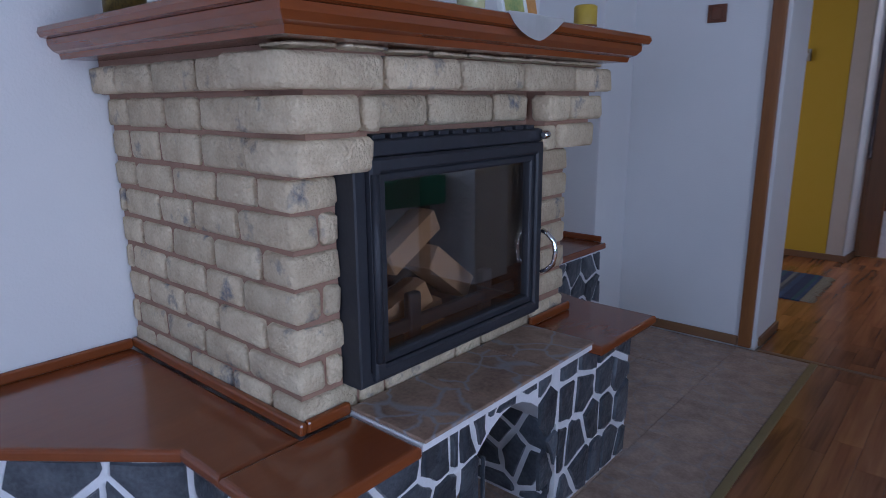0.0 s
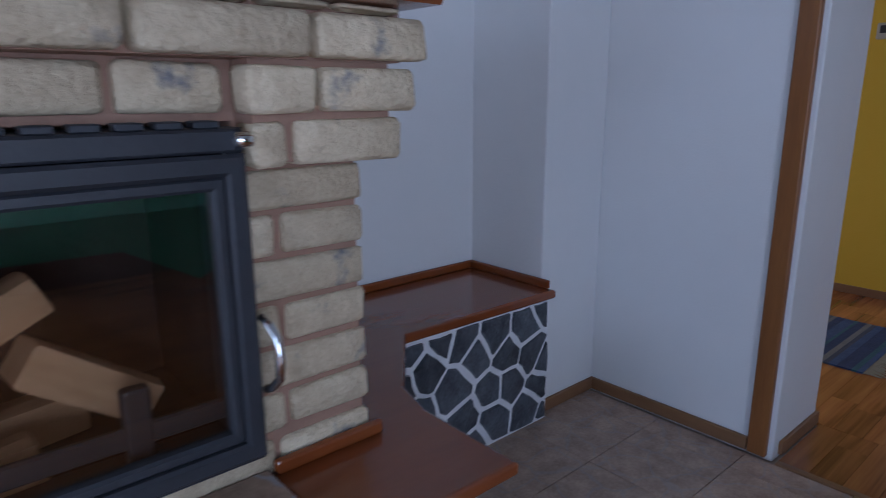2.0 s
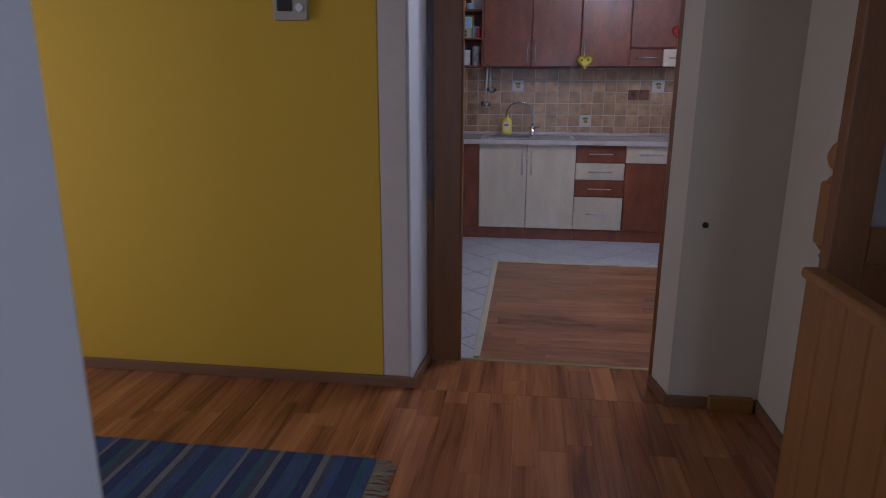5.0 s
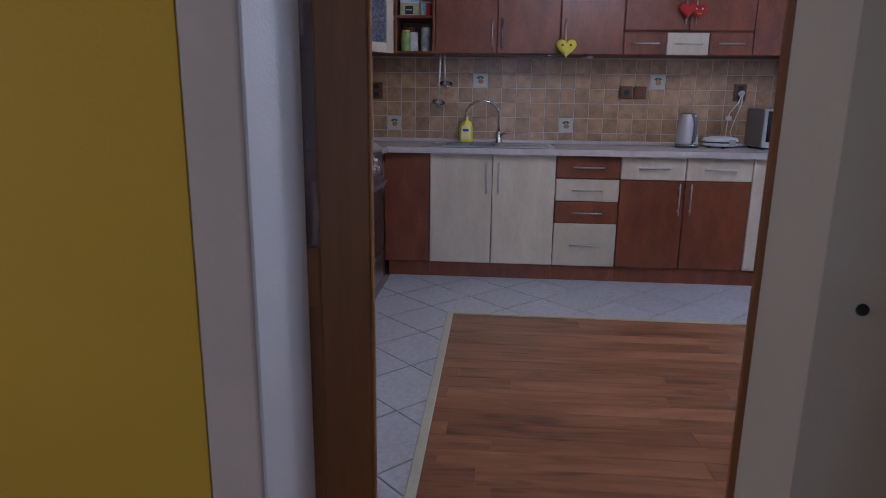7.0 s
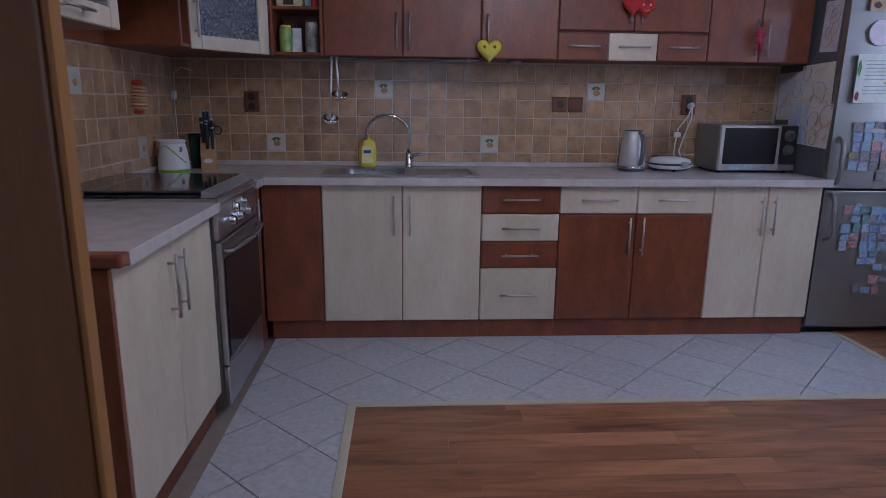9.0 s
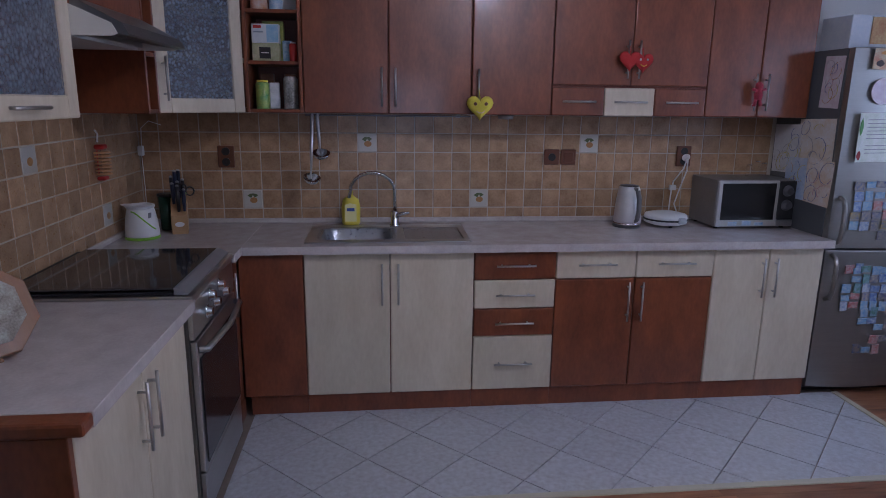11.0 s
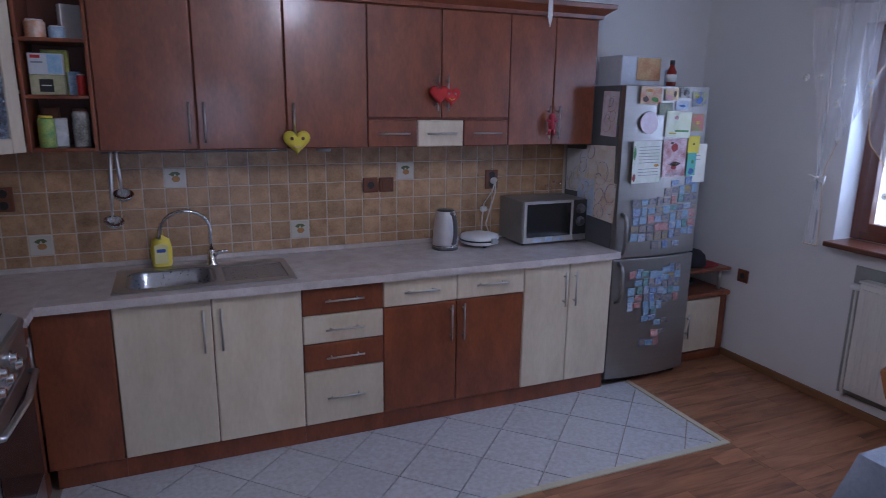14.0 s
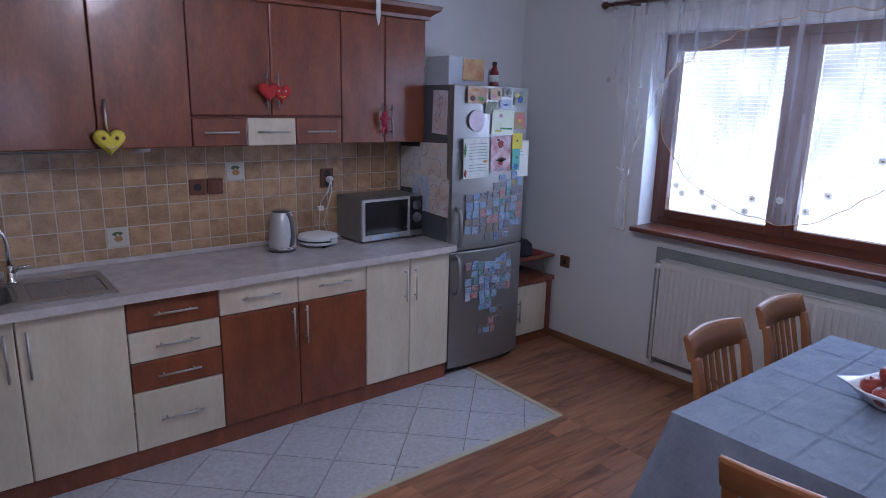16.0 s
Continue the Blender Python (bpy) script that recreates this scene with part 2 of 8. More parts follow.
def laminate(name, along_x, tones, rough, stretch):
    """Walnut-look laminate: long dark figures and fine pores along the plank, each plank with a tone of its own."""
    m = bpy.data.materials.new(name)
    m.use_nodes = True
    nt = m.node_tree
    L = nt.links.new
    b = nt.nodes["Principled BSDF"]
    tc = nt.nodes.new("ShaderNodeTexCoord")
    oi = nt.nodes.new("ShaderNodeObjectInfo")

    def field(across, along, scale, detail, warp):
        mp = nt.nodes.new("ShaderNodeVectorMath")
        mp.operation = "MULTIPLY"
        mp.inputs[1].default_value = (along, across, 1) if along_x else (across, along, 1)
        L(tc.outputs["Object"], mp.inputs[0])
        of = nt.nodes.new("ShaderNodeVectorMath")
        of.operation = "MULTIPLY_ADD"
        of.inputs[1].default_value = (61.0, 37.0, 19.0)
        L(oi.outputs["Random"], of.inputs[0])
        L(mp.outputs[0], of.inputs[2])
        n = nt.nodes.new("ShaderNodeTexNoise")
        n.inputs["Scale"].default_value, n.inputs["Detail"].default_value, n.inputs["Distortion"].default_value = scale, detail, warp
        L(of.outputs[0], n.inputs[0])
        return n.outputs[0]

    figure, pores, cloud = field(7.5, stretch[0], 2.2, 5.0, 1.1), field(60.0, stretch[1], 2.0, 3.0, 0.2), field(3.0, 0.8, 1.4, 2.0, 0.4)
    ramp = nt.nodes.new("ShaderNodeValToRGB")
    ramp.color_ramp.elements[0].position, ramp.color_ramp.elements[0].color = 0.30, (*tones[0], 1)
    ramp.color_ramp.elements[1].position, ramp.color_ramp.elements[1].color = 0.66, (*tones[2], 1)
    e = ramp.color_ramp.elements.new(0.43)
    e.color = (*tones[1], 1)
    add = nt.nodes.new("ShaderNodeMath")
    add.operation = "MULTIPLY_ADD"
    add.inputs[1].default_value = 0.22
    L(pores, add.inputs[0])
    mixf = nt.nodes.new("ShaderNodeMath")
    mixf.operation = "MULTIPLY_ADD"
    mixf.inputs[1].default_value = 0.45
    L(cloud, mixf.inputs[0])
    sc = nt.nodes.new("ShaderNodeMath")
    sc.operation = "MULTIPLY_ADD"
    sc.inputs[1].default_value, sc.inputs[2].default_value = 0.75, -0.21
    L(figure, sc.inputs[0])
    L(sc.outputs[0], mixf.inputs[2])
    L(mixf.outputs[0], add.inputs[2])
    L(add.outputs[0], ramp.inputs[0])
    hs = nt.nodes.new("ShaderNodeHueSaturation")
    mr = nt.nodes.new("ShaderNodeMapRange")
    mr.inputs[3].default_value, mr.inputs[4].default_value = 0.84, 1.14
    L(oi.outputs["Random"], mr.inputs[0])
    L(mr.outputs[0], hs.inputs["Value"])
    L(ramp.outputs[0], hs.inputs["Color"])
    L(hs.outputs[0], b.inputs["Base Color"])
    rr = nt.nodes.new("ShaderNodeMapRange")
    rr.inputs[3].default_value, rr.inputs[4].default_value = rough * 0.85, rough * 1.25
    L(pores, rr.inputs[0])
    L(rr.outputs[0], b.inputs["Roughness"])
    bp = nt.nodes.new("ShaderNodeBump")
    bp.inputs["Strength"].default_value, bp.inputs["Distance"].default_value = 0.05, 0.004
    L(pores, bp.inputs["Height"])
    L(bp.outputs[0], b.inputs["Normal"])
    return m


LAM = laminate("laminate_plank", False, ((0.150, 0.050, 0.020), (0.29, 0.106, 0.039), (0.43, 0.175, 0.064)), 0.20, (0.55, 1.2))
LAMX = laminate("laminate_plank_cross", True, ((0.112, 0.042, 0.021), (0.235, 0.096, 0.046), (0.37, 0.168, 0.084)), 0.30, (1.2, 3.0))
BRASS = mat("dull_brass_strip", (0.30, 0.23, 0.10), 0.45, 0.08, 10, metal=0.3)
STRIP = mat("brass_threshold", (0.56, 0.52, 0.39), 0.42, 0.10, 10)
BTILE = mat("ochre_wall_tile", (0.50, 0.325, 0.190), 0.28, 0.25, 14, 0.10, 60, color2=(0.26, 0.145, 0.072), rnd=0.16)
BGROUT = mat("beige_grout", (0.53, 0.48, 0.41), 0.85, 0.08, 30, 0.2, 100)
DECO = mat("cream_decor_tile", (0.56, 0.54, 0.50), 0.25, 0.06, 14)
LOGW = mat("split_firewood", (0.62, 0.42, 0.25), 0.8, 0.18, 6, 0.3, 40, stretch=(8, 1, 8), color2=(0.42, 0.25, 0.13), rnd=0.12)
BARK = mat("firewood_bark", (0.16, 0.10, 0.065), 0.9, 0.2, 10, 0.5, 30)
GREENC = mat("green_tablecloth", (0.035, 0.33, 0.19), 0.9, 0.08, 10, 0.2, 200)
VEIL = see_through("sheer_curtain", (0.80, 0.80, 0.84), 0.73, 0.9)
nt = VEIL.node_tree
cloth = nt.nodes.new("ShaderNodeBsdfTranslucent")
cloth.inputs[0].default_value = (0.80, 0.80, 0.86, 1)
both = nt.nodes.new("ShaderNodeMixShader")
both.inputs[0].default_value = 0.09
nt.links.new(nt.nodes["Principled BSDF"].outputs[0], both.inputs[1])
nt.links.new(cloth.outputs[0], both.inputs[2])
nt.links.new(both.outputs[0], nt.nodes["Mix Shader"].inputs[1])
gather = nt.nodes.new("ShaderNodeTexNoise")
gather.inputs["Scale"].default_value, gather.inputs["Detail"].default_value = 1.0, 2.0
gather_at = nt.nodes.new("ShaderNodeTexCoord")
gather_map = nt.nodes.new("ShaderNodeMapping")
gather_map.inputs["Scale"].default_value = (0.0, 26.0, 1.1)
gather_range = nt.nodes.new("ShaderNodeMapRange")
gather_range.inputs[1].default_value, gather_range.inputs[2].default_value = 0.36, 0.68
gather_range.inputs[3].default_value, gather_range.inputs[4].default_value = 0.90, 0.64
nt.links.new(gather_at.outputs["Object"], gather_map.inputs[0])
nt.links.new(gather_map.outputs[0], gather.inputs["Vector"])
nt.links.new(gather.outputs[0], gather_range.inputs[0])
nt.links.new(gather_range.outputs[0], nt.nodes["Mix Shader"].inputs[0])
HEM = mat("ochre_curtain_hem", (0.46, 0.28, 0.12), 0.8, 0.05, 30)
GLASS = pane_glass("window_glass")
STOVEGL = pane_glass("smoked_stove_glass", (0.95, 0.92, 0.89), 2.05)
FROST = see_through("hammered_glass", (0.30, 0.32, 0.36), 0.46, 0.30, 0.14, 34)
# the hammered cabinet glass's sparkle, put into its colour as pale and dark cells
nt = FROST.node_tree
cells = nt.nodes.new("ShaderNodeTexVoronoi")
cells.inputs["Scale"].default_value = 62.0
cell_at = nt.nodes.new("ShaderNodeTexCoord")
nt.links.new(cell_at.outputs["Object"], cells.inputs["Vector"])
cell_mix = nt.nodes.new("ShaderNodeMix")
cell_mix.data_type = "RGBA"
cell_mix.inputs[6].default_value = (0.36, 0.39, 0.45, 1)
cell_mix.inputs[7].default_value = (0.16, 0.18, 0.22, 1)
cell_range = nt.nodes.new("ShaderNodeMapRange")
cell_range.inputs[1].default_value, cell_range.inputs[2].default_value = 0.10, 0.55
nt.links.new(cells.outputs["Distance"], cell_range.inputs[0])
nt.links.new(cell_range.outputs[0], cell_mix.inputs[0])
nt.links.new(cell_mix.outputs[2], nt.nodes["Principled BSDF"].inputs["Base Color"])
PETAL = see_through("white_organza", (0.88, 0.88, 0.86), 0.55, 0.9)
BLINDM = see_through("white_blind_slat", (0.80, 0.80, 0.81), 0.74, 0.5)

# ==== mesh helpers ====


def box(bm, a, b, bev=0.0, seg=1):
    r = bmesh.ops.create_cube(bm, size=1.0)
    vs = r["verts"]
    for v in vs:
        v.co = Vector([(a[i] + b[i]) / 2 + v.co[i] * (b[i] - a[i]) for i in range(3)])
    if bev:
        es = list({e for v in vs for e in v.link_edges})
        bmesh.ops.bevel(bm, geom=es, offset=bev, segments=seg, profile=0.5, affect="EDGES")
    return bm


def B(a, b, bev=0.0, seg=1):
    return box(bmesh.new(), a, b, bev, seg)


def tube(bm, pts, r, seg=8, cap=True):
    """A round bar through the points; r is one radius or one for each point."""
    pts = [Vector(p) for p in pts]
    rs = r if isinstance(r, (list, tuple)) else [r] * len(pts)
    rings, up = [], None
    for i, p in enumerate(pts):
        d = (pts[min(i + 1, len(pts) - 1)] - pts[max(i - 1, 0)]).normalized()
        if up is None:
            up = d.orthogonal().normalized()
        up = (up - d * up.dot(d)).normalized()
        s = d.cross(up)
        rings.append([bm.verts.new(p + rs[i] * (math.cos(k * math.tau / seg) * up + math.sin(k * math.tau / seg) * s)) for k in range(seg)])
    for q, w in zip(rings, rings[1:]):
        for k in range(seg):
            f = bm.faces.new((q[k], q[(k + 1) % seg], w[(k + 1) % seg], w[k]))
            f.smooth = True
    if cap:
        bm.faces.new(rings[0][::-1])
        bm.faces.new(rings[-1])
    return bm


def lathe(bm, prof, seg=20, c=(0, 0, 0), sq=1.0):
    """A turned shape from (radius, height) pairs."""
    c = Vector(c)
    rings = [[bm.verts.new(c + Vector((r * math.cos(k * math.tau / seg), r * sq * math.sin(k * math.tau / seg), z))) for k in range(seg)] for r, z in prof]
    for q, w in zip(rings, rings[1:]):
        for k in range(seg):
            bm.faces.new((q[k], q[(k + 1) % seg], w[(k + 1) % seg], w[k])).smooth = True
    bm.faces.new(rings[0][::-1])
    bm.faces.new(rings[-1])
    return bm


def prism(bm, poly, z0, z1, bev=0.0, seg=2, axes=None):
    """A plate from a flat outline; axes turns (u, v, w) into a place."""
    axes = axes or (lambda u, v, w: (u, v, w))
    lo = [bm.verts.new(axes(u, v, z0)) for u, v in poly]
    hi = [bm.verts.new(axes(u, v, z1)) for u, v in poly]
    n = len(poly)
    fs = [bm.faces.new(lo[::-1]), bm.faces.new(hi)]
    for i in range(n):
        fs.append(bm.faces.new((lo[i], lo[(i + 1) % n], hi[(i + 1) % n], hi[i])))
    bmesh.ops.recalc_face_normals(bm, faces=fs)
    if bev:
        es = [e for e in fs[1].edges] + [e for e in fs[0].edges]
        bmesh.ops.bevel(bm, geom=es, offset=bev, segments=seg, profile=0.5, affect="EDGES")
    return bm


def obj(name, bm, material, parent=None, label="", m=None):
    me = bpy.data.meshes.new(name)
    bm.normal_update()
    bm.to_mesh(me)
    bm.free()
    me.materials.append(material)
    o = new(name, me)
    if parent:
        o.parent = parent
    if m is not None:
        o.matrix_basis = m
    if label:
        o["label"] = label
    return o


def part(name, bm, material, parent, label="", m=None):
    return obj(name, bm, material, parent, label, m)


def thing(name, m, label, category, group=""):
    o = new(name)
    o.empty_display_size = 0.1
    o.matrix_basis = m
    return tagged(o, label, category, group)


def solid(name, bm, material, label, category, group="", m=None):
    return tagged(obj(name, bm, material, m=m), label, category, group)


def setting(name, bm, material, label, category):
    return tagged(obj(name, bm, material), label, category, kind="structure")


def piece(name, me, parent, m):
    o = new(name, me)
    o.parent = parent
    o.matrix_basis = m
    return o


def mesh_of(name, bm, material):
    me = bpy.data.meshes.new(name)
    bm.normal_update()
    bm.to_mesh(me)
    bm.free()
    me.materials.append(material)
    return me


def clip(poly, a, b, c):
    """The part of a flat outline where a*x + b*y <= c."""
    out = []
    for i, p in enumerate(poly):
        q = poly[(i + 1) % len(poly)]
        dp, dq = a * p[0] + b * p[1] - c, a * q[0] + b * q[1] - c
        if dp <= 0:
            out.append(p)
        if dp * dq < 0:
            t = dp / (dp - dq)
            out.append((p[0] + t * (q[0] - p[0]), p[1] + t * (q[1] - p[1])))
    return out


def area(poly):
    return abs(sum(p[0] * q[1] - q[0] * p[1] for p, q in zip(poly, poly[1:] + poly[:1]))) / 2


def inset(poly, d):
    """A convex outline drawn in by d."""
    s = sum(p[0] * q[1] - q[0] * p[1] for p, q in zip(poly, poly[1:] + poly[:1]))
    if s < 0:
        poly = poly[::-1]
    out = list(poly)
    for p, q in zip(poly, poly[1:] + poly[:1]):
        ex, ey = q[0] - p[0], q[1] - p[1]
        l = math.hypot(ex, ey)
        if l < 1e-5:
            continue
        nx, ny = ey / l, -ex / l
        out = clip(out, nx, ny, nx * p[0] + ny * p[1] - d)
        if len(out) < 3:
            return []
    return out


# ==== structure ====
setting("floor", B((-3.2, -2.4, -0.12), (3.6, 10.4, -0.012)), GROUT, "grey screed under tiles and laminate planks", "floor")
setting("ceiling", B((-3.2, -2.4, 2.60), (3.8, 10.4, 2.75)), CEIL, "plain mid-grey plastered ceiling, out of view", "ceiling")
bm = B((-1.80, -2.4, -0.1), (-1.58, 3.97, 2.6))
setting("wall_west", bm, WALL, "white plastered wall behind the brick fireplace", "wall")
bm = B((-1.80, 3.97, -0.1), (-1.205, 4.32, 2.6), 0.006, 2)
setting("wall_pier", bm, WALL, "white plastered chimney pier beside the hearth ledge", "wall")
bm = B((-1.80, 4.32, -0.1), (-0.46, 4.70, 2.6), 0.006, 2)
setting("wall_living_north", bm, WALL, "white plastered partition wall with a wood-edged corner", "wall")
bm = B((0.85, 4.32, -0.1), (3.6, 4.70, 2.6))
box(bm, (-0.46, 4.32, 2.15), (0.85, 4.70, 2.6))
setting("wall_living_north_east", bm, WALL, "white plastered partition wall with passage lintel", "wall")
bm = bmesh.new()
for a, b in (((-1.80, -2.3, -0.1), (0.0, -2.1, 2.6)), ((1.8, -2.3, -0.1), (3.6, -2.1, 2.6)), ((0, -2.3, -0.1), (1.8, -2.1, 0.85)), ((0, -2.3, 2.2), (1.8, -2.1, 2.6))):
    box(bm, a, b)
setting("wall_living_south", bm, WALL, "white plastered wall with a window opening", "wall")
bm = bmesh.new()
for a, b in (((3.4, -2.1, -0.1), (3.6, 0.35, 2.6)), ((3.4, 2.05, -0.1), (3.6, 4.32, 2.6)), ((3.4, 0.35, -0.1), (3.6, 2.05, 0.10)), ((3.4, 0.35, 2.2), (3.6, 2.05, 2.6))):
    box(bm, a, b)
setting("wall_living_east", bm, WALL, "white plastered wall with a window opening", "wall")
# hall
# end wall out of view, its opening made up for the hall fill
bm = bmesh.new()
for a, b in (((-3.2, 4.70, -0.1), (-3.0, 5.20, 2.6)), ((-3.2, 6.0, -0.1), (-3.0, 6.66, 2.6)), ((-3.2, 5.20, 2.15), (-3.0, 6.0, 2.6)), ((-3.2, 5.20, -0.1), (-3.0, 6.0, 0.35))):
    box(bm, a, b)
setting("wall_hall_west", bm, WALL, "white plastered unseen end wall, left open for the added hall lamp", "wall")
setting("wall_hall_south", B((-3.2, 4.50, -0.1), (-1.80, 4.70, 2.6)), WALL, "white plastered wall of the hall", "wall")
bm = B((-3.2, 6.615, -0.1), (-0.580, 6.885, 2.6))
setting("wall_hall_yellow", bm, YELLOW, "bright yellow painted hall wall", "wall")
setting("wall_hall_strip", B((-0.580, 6.616, -0.1), (-0.463, 6.885, 2.6), 0.008, 3), CREAMWALL, "cream painted strip at the end of the yellow wall", "wall")
setting("wall_reveal", prism(bmesh.new(), [(-0.4628, 6.622), (-0.456, 6.622), (-0.430, 6.885), (-0.4628, 6.885)], -0.1, 2.6, 0.003), WALL, "white painted reveal of the kitchen doorway", "wall")
bm = bmesh.new()
prism(bm, [(0.612, 6.60), (0.96, 6.60), (1.05, 6.66), (1.05, 6.775), (0.580, 6.775)], -0.1, 2.6, 0.004)
setting("wall_hall_north", bm, GREYWALL, "warm grey plastered wall beside the kitchen doorway", "wall")
setting("wall_doorway_lintel", B((-0.46, 6.625, 2.12), (0.582, 6.775, 2.6)), GREYWALL, "plastered lintel over the kitchen doorway", "wall")
setting("door_jamb", B((0.566, 6.7755, 0), (0.600, 6.790, 2.12), 0.003, 2), TRIMW, "thin brown wooden edge of the kitchen doorway", "trim")
setting("wall_stair", B((0.962, 4.70, -0.1), (1.2, 6.60, 2.6)), GREYWALL, "warm grey plastered wall behind the stair gate", "wall")
# kitchen
setting("wall_kitchen_west", B((-1.48, 6.885, -0.1), (-1.292, 10.27, 2.6)), WALL, "white plastered kitchen wall with ochre tile splashback", "wall")
setting("wall_kitchen_north", B((-1.292, 10.082, -0.1), (3.48, 10.27, 2.6)), WALL, "white plastered kitchen wall with ochre tile splashback", "wall")
setting("wall_kitchen_south", B((1.05, 6.66, -0.1), (3.6, 6.82, 2.6)), WALL, "white plastered kitchen wall", "wall")
bm = bmesh.new()
WY0, WY1, WZ0, WZ1 = 7.36, 8.985, 0.94, 2.10
for a, b in (((3.28, 6.82, -0.1), (3.52, WY0, 2.6)), ((3.28, WY1, -0.1), (3.52, 10.082, 2.6)), ((3.28, WY0, -0.1), (3.52, WY1, WZ0)), ((3.28, WY0, WZ1), (3.52, WY1, 2.6))):
    box(bm, a, b)
setting("wall_kitchen_east", bm, WALL, "white plastered kitchen wall with a window opening", "wall")
# skirtings and corner trim


def skirting(a, b, name="baseboard"):
    (x0, y0), (x1, y1) = a, b
    setting(name, B((min(x0, x1), min(y0, y1), 0), (max(x0, x1), max(y0, y1), 0.05), 0.004, 2), SKIRT, "narrow brown wooden skirting board", "baseboard")


skirting((-1.205, 3.975), (-1.190, 4.305))
skirting((-1.205, 4.305), (-0.545, 4.320))
skirting((-0.460, 4.362), (-0.445, 4.70))
skirting((-0.460, 4.70), (-1.80, 4.715))
skirting((-3.0, 6.600), (-0.452, 6.615))
setting("baseboard", prism(bmesh.new(), [(-0.4515, 6.600), (-0.438, 6.600), (-0.415, 6.885), (-0.4295, 6.885)], 0.0, 0.05, 0.003), SKIRT, "narrow brown wooden skirting board", "baseboard")
setting("baseboard", prism(bmesh.new(), [(0.597, 6.586), (0.6115, 6.586), (0.5795, 6.774), (0.566, 6.774)], 0.0, 0.05, 0.003), SKIRT, "narrow brown wooden skirting board", "baseboard")
skirting((0.6115, 6.586), (0.768, 6.600))
skirting((0.948, 5.80), (0.962, 6.598))
skirting((3.265, 6.82), (3.280, 10.05))
skirting((2.84, 10.067), (3.265, 10.082))
setting("door_trim", B((-0.542, 4.300, 0), (-0.478, 4.362, 2.2), 0.006, 2), TRIMW, "brown varnished wooden corner trim of the passage", "trim")
solid("wooden_plinth", B((0.769, 6.572, 0), (0.940, 6.5995, 0.060), 0.004, 2), PINE, "small pale wooden block on the floor at the wall", "wood block")

# ==== floor pieces ====
floor = bpy.data.objects["floor"]


def plank_field(rects, along_x, w, l, material, seed):
    rng = random.Random(seed)
    for x0, y0, x1, y1 in rects:
        a0, a1, c0, c1 = (x0, x1, y0, y1) if along_x else (y0, y1, x0, x1)
        c, row = c0, 0
        while c < c1 - 0.002:
            ce = min(c + w, c1)
            a = a0 - rng.random() * l
            while a < a1:
                s, e = max(a, a0), min(a + l, a1)
                if e - s > 0.02:
                    g = 0.0006
                    hx, hy = (e - s) / 2 - g, (ce - c) / 2 - g
                    ctr = ((s + e) / 2, (c + ce) / 2)
                    if not along_x:
                        hx, hy, ctr = hy, hx, ctr[::-1]
                    planks.append((ctr, hx, hy, material))
                a += l
            c, row = ce, row + 1


planks = []
plank_field([(-0.17, -0.5, 1.0, 4.32), (-0.44, 4.32, 0.85, 4.70)], False, 0.0965, 0.72, LAM, 3)
plank_field([(-3.0, 4.70, 1.02, 6.605), (-0.448, 6.605, 0.66, 6.93)], False, 0.0965, 0.72, LAM, 4)
plank_field([(-0.195, 6.955, 2.395, 8.745), (2.395, 6.82, 3.28, 10.08)], True, 0.0965, 0.86, LAMX, 5)
setting("floor_laminate", B((1.0, -2.1, -0.012), (3.4, 4.32, 0.0)), LAM, "brown laminate floor of the living room", "floor")
setting("floor_laminate_south", B((-0.17, -2.1, -0.012), (1.0, -0.5, 0.0)), LAM, "brown laminate floor of the living room", "floor")

# ==== fireplace corner ====
rng = random.Random(11)
FX, LY, RY = -0.754, 1.750, 2.880


def brick_mesh(a, b):
    """One tumbled brick with worn, uneven edges."""
    bm = B(a, b)
    bmesh.ops.subdivide_edges(bm, edges=bm.edges[:], cuts=2, use_grid_fill=True)
    c = (Vector(a) + Vector(b)) / 2
    h = (Vector(b) - Vector(a)) / 2
    off = Vector([rng.uniform(0, 50) for _ in range(3)])
    for v in bm.verts:
        d = v.co - c
        ext = [k for k in range(3) if abs(abs(d[k]) - h[k]) < 1e-5]
        pull = {1: 0.0, 2: 0.003, 3: 0.006}.get(len(ext), 0) * rng.uniform(0.6, 1.6)
        for k in range(3):
            if k not in ext:
                v.co[k] = c[k] + math.copysign(h[k] - min(0.011, h[k] * 0.45), d[k])
        for k in ext:
            v.co[k] -= math.copysign(pull, d[k])
        q = v.co * 17 + off
        v.co += Vector((noise.noise(q), noise.noise(q + Vector((9, 2, 4))), noise.noise(q + Vector((3, 8, 1))))) * 0.0035
    for f in bm.faces:
        f.smooth = True
    return bm


fireplace = thing("fireplace", pose(0, 0, 0), "buff brick fireplace with pink-brown joints against a white wall", "fireplace")
